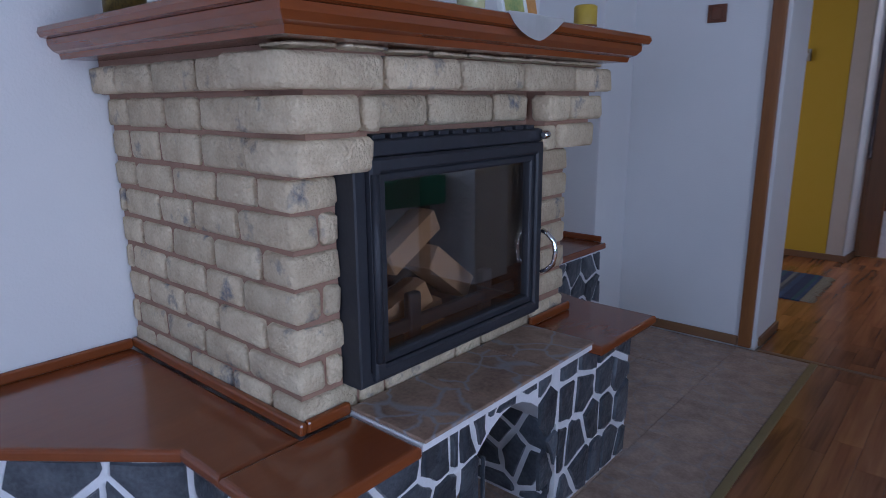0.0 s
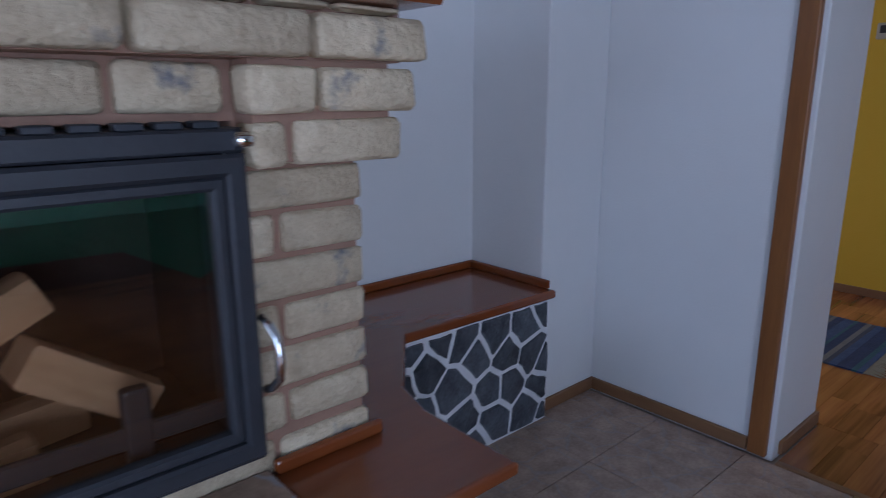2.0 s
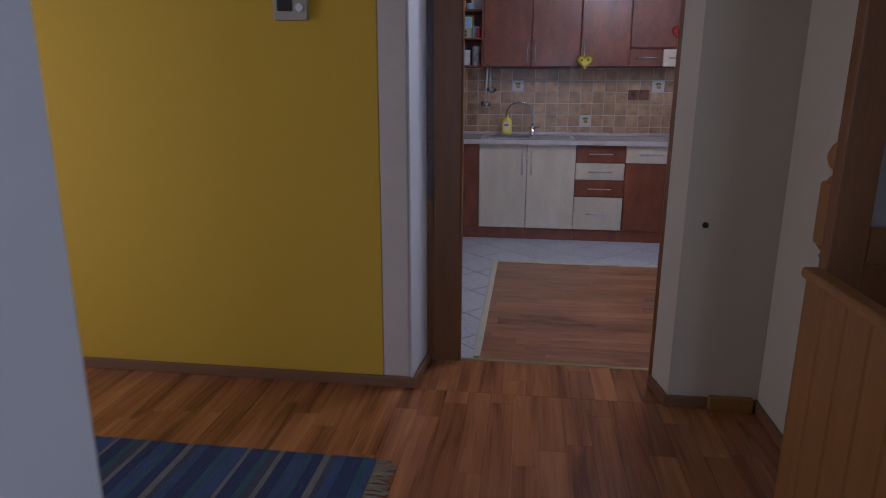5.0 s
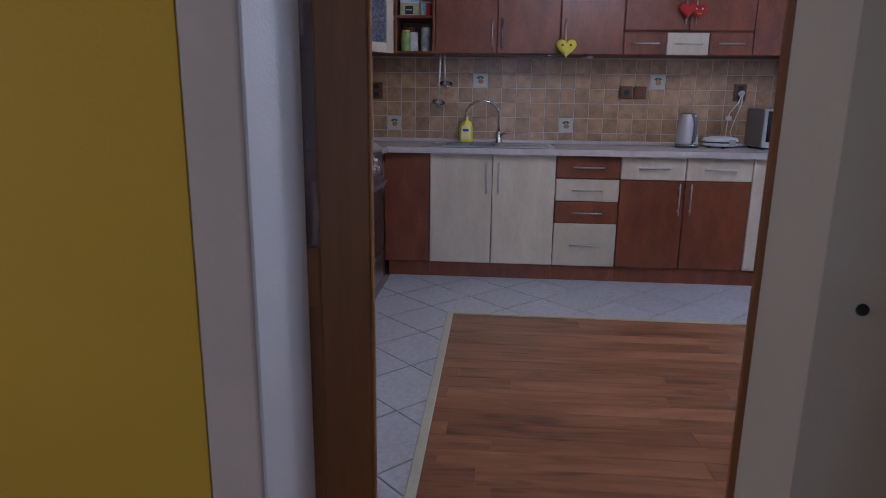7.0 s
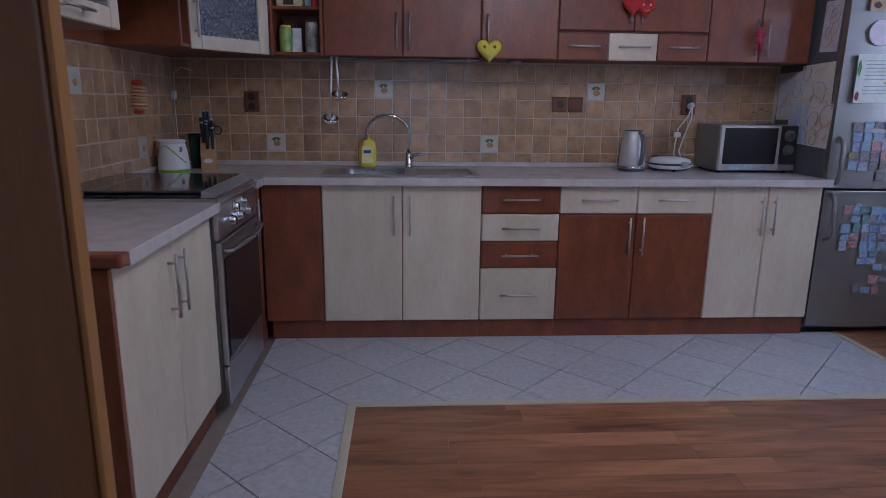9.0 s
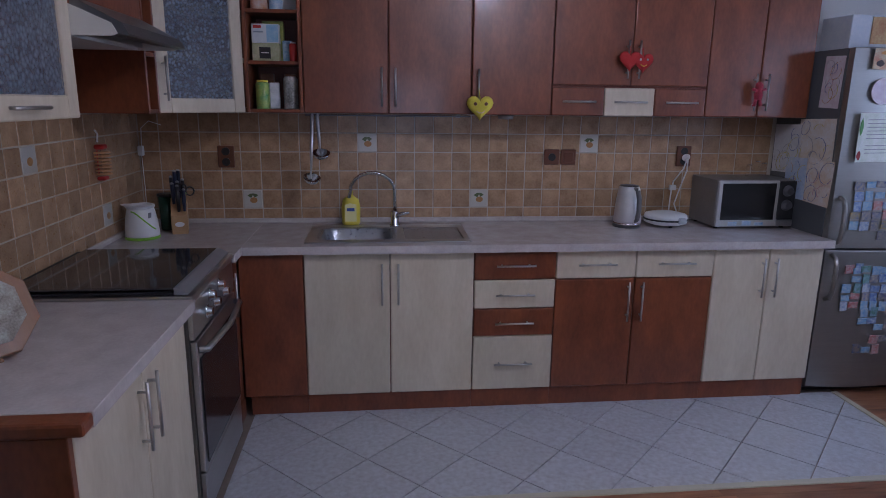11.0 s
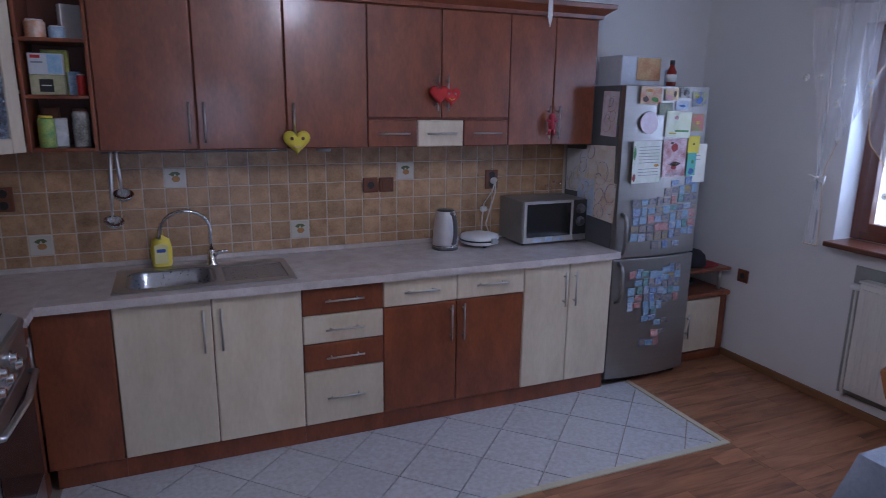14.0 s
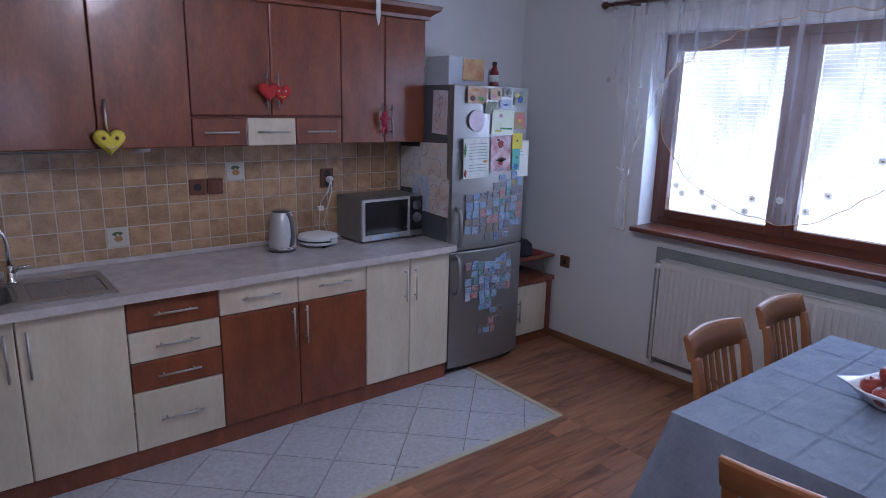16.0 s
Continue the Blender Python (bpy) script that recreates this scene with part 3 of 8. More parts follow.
# joint mortar in blocks, left open for the stove insert
for a, b in (((-1.575, LY + 0.009, 0.505), (-1.20, RY - 0.012, 1.357)), ((-1.20, LY + 0.012, 0.505), (FX - 0.012, 1.882, 1.357)), ((-1.20, 2.632, 0.505), (FX - 0.012, RY - 0.012, 1.357)),
             ((-1.20, 1.882, 1.172), (FX - 0.012, 2.632, 1.357)), ((-1.20, 1.882, 0.505), (FX - 0.012, 2.632, 0.588)),
             ((FX - 0.0125, 1.762, 1.105), (-0.700, 1.925, 1.357)), ((FX - 0.0125, 2.640, 1.105), (-0.700, 2.905, 1.357)), ((-1.574, 1.738, 1.2682), (-0.690, 2.925, 1.3575)), ((-1.573, 1.757, 1.19), (-0.80, 1.7625, 1.2680)), ((-1.573, 2.8675, 1.19), (-0.80, 2.915, 1.2680))):
    part("mortar_core", B(a, b), MORTAR, fireplace, "pink-brown mortar joints")
rows_z = [(0.515, 0.590), (0.602, 0.672), (0.684, 0.758), (0.770, 0.842), (0.853, 0.925), (0.936, 1.008), (1.019, 1.086), (1.098, 1.172), (1.184, 1.258), (1.270, 1.340)]
for i, (z0, z1) in enumerate(rows_z):
    out = {7: 0.068, 8: 0.084, 9: 0.110}.get(i, 0.0)
    fx, ly, ry = FX + out, LY - {8: 0.004, 9: 0.040}.get(i, 0.0), RY + (0.045 if i == 7 else 0.068 if i == 8 else 0.085 if i == 9 else 0)
    cy = LY - {7: 0.016, 8: 0.030, 9: 0.082}.get(i, 0.0)
    # left flank
    x = fx - (0.20 if i % 2 else 0.115)
    if i > 6:
        x = fx - 0.20
    k = 0
    while x > -1.56:
        x0 = max(x - (0.205 if (i + k) % 3 else 0.17), -1.578)
        if x - 0.012 - x0 > 0.03:
            part("brick", brick_mesh((x0, ly, z0), (x - 0.012, ly + 0.09, z1)), BRICK, fireplace)
        x, k = x0, k + 1
    # right flank
    x = fx - (0.115 if i % 2 else 0.20)
    while x > -1.56:
        x0 = max(x - 0.20, -1.578)
        if x - 0.012 - x0 > 0.03:
            part("brick", brick_mesh((x0, ry - 0.09, z0), (x - 0.012, ry, z1)), BRICK, fireplace)
        x = x0
    # corners and front
    dl, dr = (0.20, 0.115) if i % 2 or i > 6 else (0.115, 0.20)
    if i == 9:
        cuts = [cy, 1.942, 2.195, 2.463, 2.735, ry]
    elif i == 8:
        cuts = [cy, 1.898, 1.958]
    elif i == 7:
        cuts = [cy, 1.935]
    elif i == 0:
        cuts = [ly, 1.93, 2.02, 2.30, 2.42, 2.68, ry]
    elif i % 2:
        cuts = [ly, 1.835, 1.882]
    else:
        cuts = [ly, 1.885]
    for j, (y0, y1) in enumerate(zip(cuts, cuts[1:])):
        g = 0.0 if j == len(cuts) - 2 and i < 8 else 0.011
        deep = (dl if j == 0 else 0.07)
        zz1 = z1 - (0.008 if i == 0 and j else 0)
        part("brick", brick_mesh((fx - deep + 0.001 * j, y0, z0), (fx, y1 - g, zz1)), BRICK, fireplace)
    if i in (7, 8):
        rc = [2.625, 2.75, ry] if i == 8 else [2.632, 2.70, ry]
    elif i in (0, 9):
        rc = []
    else:
        rc = [2.645, 2.70, ry] if i % 2 else [2.645, ry]
    for j, (y0, y1) in enumerate(zip(rc, rc[1:])):
        last = j == len(rc) - 2
        part("brick", brick_mesh((fx - (dr if last else 0.07), y0 + (0 if j == 0 else 0.006), z0), (fx, y1 - (0 if last else 0.006), z1)), BRICK, fireplace)
# recessed bricks over the insert
for y0, y1 in ((1.965, 2.168), (2.181, 2.443), (2.457, 2.615)):
    part("brick", brick_mesh((-0.80, y0, 1.186), (-0.742, y1, 1.262)), BRICK, fireplace)
# sliver tiles under the mantel
for k in range(9):
    y0 = 1.70 + k * 0.135
    part("brick", brick_mesh((-0.75, y0, 1.345), (-0.655, y0 + 0.12, 1.3565)), BRICK, fireplace)

# mantel with a moulded edge
prof = [(0.00, 1.358), (0.012, 1.358), (0.016, 1.372), (0.030, 1.378), (0.042, 1.392), (0.046, 1.408), (0.058, 1.412), (0.064, 1.424), (0.060, 1.436), (0.050, 1.440)]
mantel = thing("mantel_shelf", pose(0, 0, 0), "moulded lacquered cherry-wood mantel shelf on the brick fireplace", "mantel")


def moulding(name, prof):
    bm = bmesh.new()
    rings = []
    for o, z in prof:
        x, y0, y1 = -0.600 + o * 1.05, 1.658 - o * 0.95, 2.925 + o * 0.95
        rings.append([bm.verts.new(c) for c in ((-1.578, y0, z), (x, y0, z), (x, y1, z), (-1.578, y1, z))])
    for q, w in zip(rings, rings[1:]):
        for k in range(4):
            bm.faces.new((q[k], q[(k + 1) % 4], w[(k + 1) % 4], w[k]))
    bm.faces.new(rings[0][::-1])
    bm.faces.new(rings[-1])
    return part(name, bm, LACQ, mantel)


moulding("bed_moulding", prof[:5] + [(0.043, 1.4075)])
moulding("top_board", [(0.040, 1.408)] + prof[6:])

# ledge tops
LEDGE_L = [(-1.578, 1.735), (-1.578, 0.98), (-0.897, 1.535), (-0.742, 1.535), (-0.742, 1.735)]
left = thing("bench_top", pose(0, 0, 0), "glossy cherry-wood ledge top beside the brick fireplace", "ledge")
part("board", prism(bmesh.new(), LEDGE_L, 0.487, 0.520, 0.010, 3), LACQY, left)
part("board", prism(bmesh.new(), [(-0.740, 1.535), (-0.513, 1.535), (-0.513, 1.883), (-0.740, 1.883)], 0.487, 0.520, 0.010, 3), LACQY, left)
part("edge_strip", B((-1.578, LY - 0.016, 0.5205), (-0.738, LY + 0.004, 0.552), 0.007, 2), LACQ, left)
part("edge_strip", B((FX - 0.002, LY + 0.0045, 0.5205), (FX + 0.017, 1.882, 0.552), 0.007, 2), LACQ, left)
part("edge_strip", B((-1.578, 0.99, 0.5205), (-1.562, LY - 0.0165, 0.552), 0.006, 2), LACQ, left)
LEDGE_R = [(FX + 0.002, 2.648), (-0.478, 2.648), (-0.473, 3.03), (-0.76, 3.035), (-0.88, 3.07), (-1.150, 3.285), (-1.136, 3.966), (-1.577, 3.966), (-1.577, 2.90), (FX + 0.002, 2.90)]
right = thing("bench_top", pose(0, 0, 0), "glossy cherry-wood ledge top running into the wall niche", "ledge")
part("board", prism(bmesh.new(), LEDGE_R, 0.487, 0.520, 0.009, 3), LACQY, right)
part("edge_strip", B((FX + 0.002, 2.655, 0.5205), (FX + 0.020, 2.90, 0.552), 0.007, 2), LACQ, right)
part("edge_strip", B((-1.577, 2.90, 0.5205), (-1.562, 3.950, 0.552), 0.006, 2), LACQ, right)
part("edge_strip", B((-1.577, 3.9505, 0.5205), (-1.16, 3.966, 0.552), 0.006, 2), LACQ, right)


# stone base
def stones(parent, w, h, axes, n, seed, joint=0.0105, region=None, thick=0.011):
    """Irregular slate pieces fitted together over a w by h face."""
    r = random.Random(seed)
    seeds = []
    tries = 0
    while len(seeds) < n and tries < 4000:
        tries += 1
        p = (r.uniform(0, w), r.uniform(0, h))
        if all(math.hypot(p[0] - q[0], (p[1] - q[1]) * 0.85) > 0.70 * math.sqrt(w * h / n) for q in seeds):
            seeds.append(p)
    for s in seeds:
        cell = [(0, 0), (w, 0), (w, h), (0, h)]
        for q in seeds:
            if q is not s:
                a, b = q[0] - s[0], q[1] - s[1]
                cell = clip(cell, a, b, (a * (q[0] + s[0]) + b * (q[1] + s[1])) / 2)
                if len(cell) < 3:
                    break
        if len(cell) < 3:
            continue
        cells = [cell] if region is None else [c for c in (region(cell)) if len(c) >= 3]
        for c in cells:
            c = inset(c, joint * r.uniform(0.7, 1.3))
            if len(c) < 3 or area(c) < 0.0006:
                continue
            # split long edges, to make them uneven
            pts = []
            for p, q in zip(c, c[1:] + c[:1]):
                pts.append(p)
                l = math.hypot(q[0] - p[0], q[1] - p[1])
                if l > 0.03:
                    t = r.uniform(0.35, 0.65)
                    d = r.uniform(-0.004, 0.004)
                    pts.append((p[0] + t * (q[0] - p[0]) + d, p[1] + t * (q[1] - p[1]) + d))
            lo = 0.0
            hi = thick * r.uniform(0.6, 1.2)
            bm = bmesh.new()
            cx, cy = sum(p[0] for p in pts) / len(pts), sum(p[1] for p in pts) / len(pts)
            a = [bm.verts.new(axes(u, v, lo)) for u, v in pts]
            b = [bm.verts.new(axes(cx + (u - cx) * 0.95, cy + (v - cy) * 0.95, hi * r.uniform(0.75, 1.1))) for u, v in pts]
            m = bm.verts.new(axes(cx, cy, hi * 1.1))
            k = len(pts)
            for i in range(k):
                bm.faces.new((a[i], a[(i + 1) % k], b[(i + 1) % k], b[i]))
                bm.faces.new((b[i], b[(i + 1) % k], m))
            bmesh.ops.recalc_face_normals(bm, faces=bm.faces[:])
            part("stone", bm, SLATE, parent)


base = thing("hearth_base", pose(0, 0, 0), "black slate stone hearth base with thick white joints", "hearth")
bm = bmesh.new()
prism(bm, [(-1.577, 1.04), (-0.912, 1.565), (-0.545, 1.565), (-0.545, 2.04), (-1.577, 2.04)], 0.0, 0.486)
prism(bm, [(-1.577, 2.505), (-0.545, 2.505), (-0.545, 2.985), (-0.80, 2.985), (-1.165, 3.27), (-1.165, 3.966), (-1.577, 3.966)], 0.0, 0.486)
box(bm, (-1.577, 2.04, 0), (-1.15, 2.505, 0.486))
# arched slab over the log hole
ay0, ay1 = 2.04, 2.505
arc = [(ay0, 0.486), (ay0, 0.30)] + [(ay0 + (ay1 - ay0) * k / 10, 0.30 + 0.155 * math.sin(math.pi * k / 10)) for k in range(1, 10)] + [(ay1, 0.30), (ay1, 0.486)]
box(bm, (-1.15, 1.887, 0.4862), (-0.546, 2.645, 0.5048))
for (u0, v0), (u1, v1) in zip(arc[1:-1], arc[2:-1]):
    prism(bm, [(u0, v0), (u1, v1), (u1, 0.486), (u0, 0.486)], -1.15, -0.545, axes=lambda u, v, w: (w, u, v))
part("joint_core", bm, WMORT, base, "white joint mortar")


def arch_cut(cell):
    """Keeps what lies outside the arch, in pieces beside and above it."""
    res = [clip(cell, 1, 0, 0.475), clip(cell, -1, 0, -0.94)]
    mid = clip(clip(cell, -1, 0, -0.475), 1, 0, 0.94)
    if len(mid) >= 3:
        l = clip(clip(mid, 1, 0, 0.59), -0.155 * 2.0, -0.12, -(0.155 * 2.0 * 0.475 + 0.12 * 0.30) + 0.012)
        c = clip(clip(clip(mid, -1, 0, -0.59), 1, 0, 0.825), 0, -1, -0.452)
        r = clip(clip(mid, -1, 0, -0.825), 0.155 * 2.0, -0.12, 0.155 * 2.0 * 0.94 - 0.12 * 0.30 + 0.012)
        res += [l, c, r]
    return res


stones(base, 1.42, 0.500, lambda u, v, w: (-0.545 + w, 1.565 + u, v + 0.003), 52, 5, region=arch_cut)
stones(base, 0.36, 0.480, lambda u, v, w: (-0.905 + u, 1.565 - w, v + 0.003), 9, 6)
dl = Vector((-1.577 + 0.912, 1.04 - 1.565, 0))
dn = Vector((-dl.y, dl.x, 0)).normalized()
dn = dn if dn.y < 0 else -dn
stones(base, dl.length, 0.480, lambda u, v, w: tuple(Vector((-0.912, 1.565, v + 0.003)) + dl.normalized() * u + dn * w), 20, 7)
stones(base, 0.60, 0.44, lambda u, v, w: (-1.15 + u, 2.505 - w, v + 0.003), 26, 8)
stones(base, 0.60, 0.44, lambda u, v, w: (-1.15 + u, 2.04 + w, v + 0.003), 22, 18)
stones(base, 0.255, 0.480, lambda u, v, w: (-0.80 + u, 2.985 + w, v + 0.003), 7, 19)
dr = Vector((-1.165 + 0.80, 3.27 - 2.985, 0))
rn = Vector((-dr.y, dr.x, 0)).normalized()
rn = rn if rn.y > 0 else -rn
stones(base, dr.length, 0.480, lambda u, v, w: tuple(Vector((-0.80, 2.985, v + 0.003)) + dr.normalized() * u + rn * w), 12, 9)
stones(base, 0.69, 0.480, lambda u, v, w: (-1.165 + w, 3.273 + u, v + 0.003), 24, 10)

# hearth slab of three tiles with a drawn net of pale veins
hm = mat("veined_hearth_tile", (0.40, 0.275, 0.20), 0.45, 0.25, 13, 0.5, 24, color2=(0.185, 0.12, 0.09))
nt = hm.node_tree
vo = nt.nodes.new("ShaderNodeTexVoronoi")
vo.feature = "DISTANCE_TO_EDGE"
vo.inputs["Scale"].default_value = 7.5
tc = nt.nodes.new("ShaderNodeTexCoord")
wob = nt.nodes.new("ShaderNodeTexNoise")
wob.inputs["Scale"].default_value, wob.inputs["Detail"].default_value = 9.0, 3.0
nt.links.new(tc.outputs["Object"], wob.inputs[0])
bend = nt.nodes.new("ShaderNodeVectorMath")
bend.operation = "MULTIPLY_ADD"
bend.inputs[1].default_value = (0.09, 0.09, 0.0)
nt.links.new(wob.outputs["Color"], bend.inputs[0])
shift = nt.nodes.new("ShaderNodeVectorMath")
shift.operation = "MULTIPLY_ADD"
shift.inputs[1].default_value = (31.0, 17.0, 0.0)
each = nt.nodes.new("ShaderNodeObjectInfo")
nt.links.new(each.outputs["Random"], shift.inputs[0])
nt.links.new(tc.outputs["Object"], shift.inputs[2])
nt.links.new(shift.outputs[0], bend.inputs[2])
nt.links.new(bend.outputs[0], vo.inputs["Vector"])
rmp = nt.nodes.new("ShaderNodeMapRange")
rmp.name = "vein_share"
rmp.inputs[1].default_value, rmp.inputs[2].default_value, rmp.inputs[3].default_value, rmp.inputs[4].default_value = 0.012, 0.050, 0.8, 0.0
nt.links.new(vo.outputs["Distance"], rmp.inputs[0])
mx = nt.nodes.new("ShaderNodeMix")
mx.data_type = "RGBA"
old = nt.nodes["Principled BSDF"].inputs["Base Color"].links[0].from_socket
nt.links.new(old, mx.inputs[6])
mx.inputs[7].default_value = (0.30, 0.31, 0.34, 1)
nt.links.new(rmp.outputs[0], mx.inputs[0])
nt.links.new(mx.outputs[2], nt.nodes["Principled BSDF"].inputs["Base Color"])
slab = thing("hearth_slab", pose(0, 0, 0), "brown veined stone-look hearth tiles with white edge", "hearth")
part("bed", B((FX + 0.003, 1.887, 0.505), (-0.512, 2.645, 0.524)), WMORT, slab, "white tile edge")
for y0, y1 in ((1.888, 2.138), (2.141, 2.391), (2.394, 2.644)):
    part("tile", B((FX + 0.004, y0, 0.5242), (-0.506, y1, 0.534), 0.002), hm, slab)

# stove insert
ins = thing("stove_insert", pose(-0.69, 1.885, 0.59), "black cast-iron fireplace insert with a closed glass door", "stove")


def frame_yz(bm, y0, z0, y1, z1, w, xa, xb, bev=0.004):
    """One mitred rectangular frame in the y-z plane."""
    loops = []
    for d, x in ((0, xa), (0, xb - bev), (bev, xb), (w - bev, xb), (w, xb - bev), (w, xa)):
        loops.append([bm.verts.new(c) for c in ((x, y0 + d, z0 + d), (x, y1 - d, z0 + d), (x, y1 - d, z1 - d), (x, y0 + d, z1 - d))])
    for a in range(6):
        q, v = loops[a], loops[(a + 1) % 6]
        for k in range(4):
            bm.faces.new((q[k], q[(k + 1) % 4], v[(k + 1) % 4], v[k]))
    bmesh.ops.recalc_face_normals(bm, faces=bm.faces[:])
    return bm


part("outer_frame", frame_yz(bmesh.new(), 0.0, 0.0, 0.738, 0.574, 0.035, -0.13, -0.012), IRON, ins)
dframe = part("door", frame_yz(bmesh.new(), 0.036, 0.012, 0.735, 0.535, 0.034, -0.030, 0.004, 0.006), IRON, ins)
part("inner_frame", frame_yz(bmesh.new(), 0.068, 0.046, 0.703, 0.501, 0.022, -0.034, -0.006, 0.005), IRON, dframe)
part("glass", B((-0.026, 0.085, 0.062), (-0.021, 0.690, 0.486)), STOVEGL, dframe, "dark smoked reflective glass")
part("vent_strip", B((-0.05, 0.036, 0.537), (-0.002, 0.735, 0.573), 0.004), IRON, ins)
for k in range(12):
    part("vent_fin", B((-0.05, 0.06 + k * 0.055, 0.5735), (-0.012, 0.098 + k * 0.055, 0.585), 0.002), IRON, ins)
part("hinge", tube(bmesh.new(), [(0.006, 0.045, 0.06), (0.006, 0.045, 0.50)], 0.010, 8), IRON, ins)
part("knob", lathe(bmesh.new(), [(0.010, -0.014), (0.013, -0.008), (0.013, 0.010), (0.008, 0.014)], 12), CHROME, ins, "chrome air control knob", m=pose(0.012, 0.728, 0.556, 90))
hp = [(0.000, 0.742, 0.135), (0.018, 0.744, 0.142), (0.040, 0.748, 0.165), (0.046, 0.748, 0.20), (0.040, 0.748, 0.235), (0.018, 0.744, 0.258), (0.000, 0.742, 0.265)]
part("door_handle", tube(bmesh.new(), hp, 0.008, 8), CHROME, dframe, "curved chrome handle")
# firebox
bm = bmesh.new()
for a, b in (((-0.505, 0.02, 0.0), (-0.49, 0.72, 0.56)), ((-0.49, 0.005, 0.0), (-0.13, 0.02, 0.56)), ((-0.49, 0.72, 0.0), (-0.13, 0.735, 0.56)), ((-0.49, 0.02, 0.0), (-0.13, 0.72, 0.02)), ((-0.49, 0.02, 0.545), (-0.13, 0.72, 0.56))):
    box(bm, a, b)
part("firebox", bm, SOOT, ins, "sooty firebox lining")
grate = part("log_guard", B((-0.082, 0.10, 0.070), (-0.067, 0.70, 0.108), 0.004), IRON, ins)
for y in (0.22, 0.53):
    part("guard_horn", B((-0.091, y, 0.022), (-0.063, y + 0.045, 0.172), 0.008, 2), IRON, grate)


def log(m, l, w, h, seed):
    """A split billet: five-sided, with bark on one side."""
    r = random.Random(seed)
    o = thing("firewood_log", m, "split pale firewood log stacked inside the stove", "firewood", "logs in the stove")
    pl = [(-w / 2, 0), (w / 2, 0.004), (w / 2 * 0.96, h * 0.95), (w * 0.1, h), (-w / 2 * 0.9, h * 0.88)]
    bm = prism(bmesh.new(), pl, -l / 2, l / 2, 0.004, 1, axes=lambda u, v, k: (u, k, v))
    for v in bm.verts:
        v.co += Vector([r.uniform(-0.0025, 0.0025) for _ in range(3)])
    part("wood", bm, LOGW, o)
    part("bark", B((-w / 2 - 0.004, -l / 2 + 0.004, 0.003), (-w / 2 + 0.003, l / 2 - 0.004, h * 0.85), 0.002), BARK, o)


log(pose(-0.855, 2.140, 0.650, 24, 0, -8), 0.24, 0.095, 0.078, 1)
log(pose(-0.985, 2.27, 0.613, 0, 0, 12), 0.26, 0.09, 0.08, 2)
log(pose(-0.905, 2.375, 0.705, -36, 0, 4), 0.23, 0.10, 0.080, 3)
log(pose(-0.912, 2.256, 0.828, 25, 0, 6), 0.235, 0.095, 0.072, 4)
log(pose(-0.850, 2.240, 0.613, 4, 0, 6), 0.14, 0.08, 0.075, 5)

# things on the mantel
solid("doily", prism(bmesh.new(), [(-0.80, 2.20), (-0.56, 2.20), (-0.535, 2.24), (-0.530, 2.32), (-0.535, 2.40), (-0.56, 2.44), (-0.80, 2.44)], 1.4405, 1.4425), PAPER, "white cloth doily on the wooden mantel", "doily")
bm = bmesh.new()
N = 9
pv = [[bm.verts.new((-0.528 - 0.004 * math.sin(i * 1.2), 2.205 + 0.03 * 0 + 0.23 * i / N, 1.4405 - j * (0.058 * math.sin(math.pi * (i + 0.3) / (N + 0.6))))) for i in range(N + 1)] for j in (0, 0.5, 1)]
for j in range(2):
    for i in range(N):
        bm.faces.new((pv[j][i], pv[j][i + 1], pv[j + 1][i + 1], pv[j + 1][i]))
bmesh.ops.solidify(bm, geom=bm.faces[:], thickness=0.0015)
part("hanging_point", bm, PAPER, bpy.data.objects["doily"])
cn = thing("candle", pose(-0.70, 2.86, 1.4405), "thick yellow wax candle with a dark band on the mantel", "candle")
part("wax", lathe(bmesh.new(), [(0.034, 0), (0.036, 0.004), (0.036, 0.085), (0.030, 0.09), (0.010, 0.084)], 20), mat("yellow_wax", (0.50, 0.34, 0.04), 0.5, 0.1, 10), cn)
part("band", lathe(bmesh.new(), [(0.0365, 0.020), (0.0372, 0.021), (0.0372, 0.030), (0.0365, 0.031)], 20), BROWNP, cn)
pf = thing("picture_frame", pose(-0.62, 2.36, 1.4432, 0, -12, 6), "small white framed picture standing on the doily", "picture frame")
part("frame", frame_yz(bmesh.new(), -0.065, 0, 0.065, 0.17, 0.012, -0.008, 0.008, 0.003), PAPER, pf)
part("picture", B((-0.004, -0.053, 0.012), (0.003, 0.053, 0.158)), mat("yellow_print", (0.62, 0.50, 0.16), 0.6, 0.3, 18, color2=(0.20, 0.30, 0.10)), pf)
pf = thing("picture_frame", pose(-0.66, 2.475, 1.4405, 0, -12, -8), "small orange greeting card standing on the mantel", "card")
part("card", B((-0.002, -0.045, 0), (0.002, 0.045, 0.15)), mat("orange_card", (0.60, 0.28, 0.08), 0.7, 0.2, 15), pf)
jar = thing("glass_jar", pose(-0.66, 2.235, 1.4432), "small painted glass jar on the doily", "jar")
part("jar", lathe(bmesh.new(), [(0.028, 0), (0.034, 0.01), (0.034, 0.09), (0.026, 0.105), (0.026, 0.12)], 18), mat("green_painted_glass", (0.34, 0.36, 0.20), 0.15, 0.35, 30, color2=(0.6, 0.55, 0.3)), jar)
gb = thing("gold_tin", pose(-1.33, 1.72, 1.4405), "dark tin with gold pattern at the end of the mantel", "tin")
part("tin", lathe(bmesh.new(), [(0.05, 0), (0.05, 0.12), (0.045, 0.125)], 20), mat("gold_print_tin", (0.30, 0.21, 0.05), 0.35, 0.6, 30, color2=(0.04, 0.03, 0.02), metal=0.5), gb)
sw = thing("light_switch", pose(-0.79, 4.32, 1.645), "brown square light switch on the white wall", "switch")
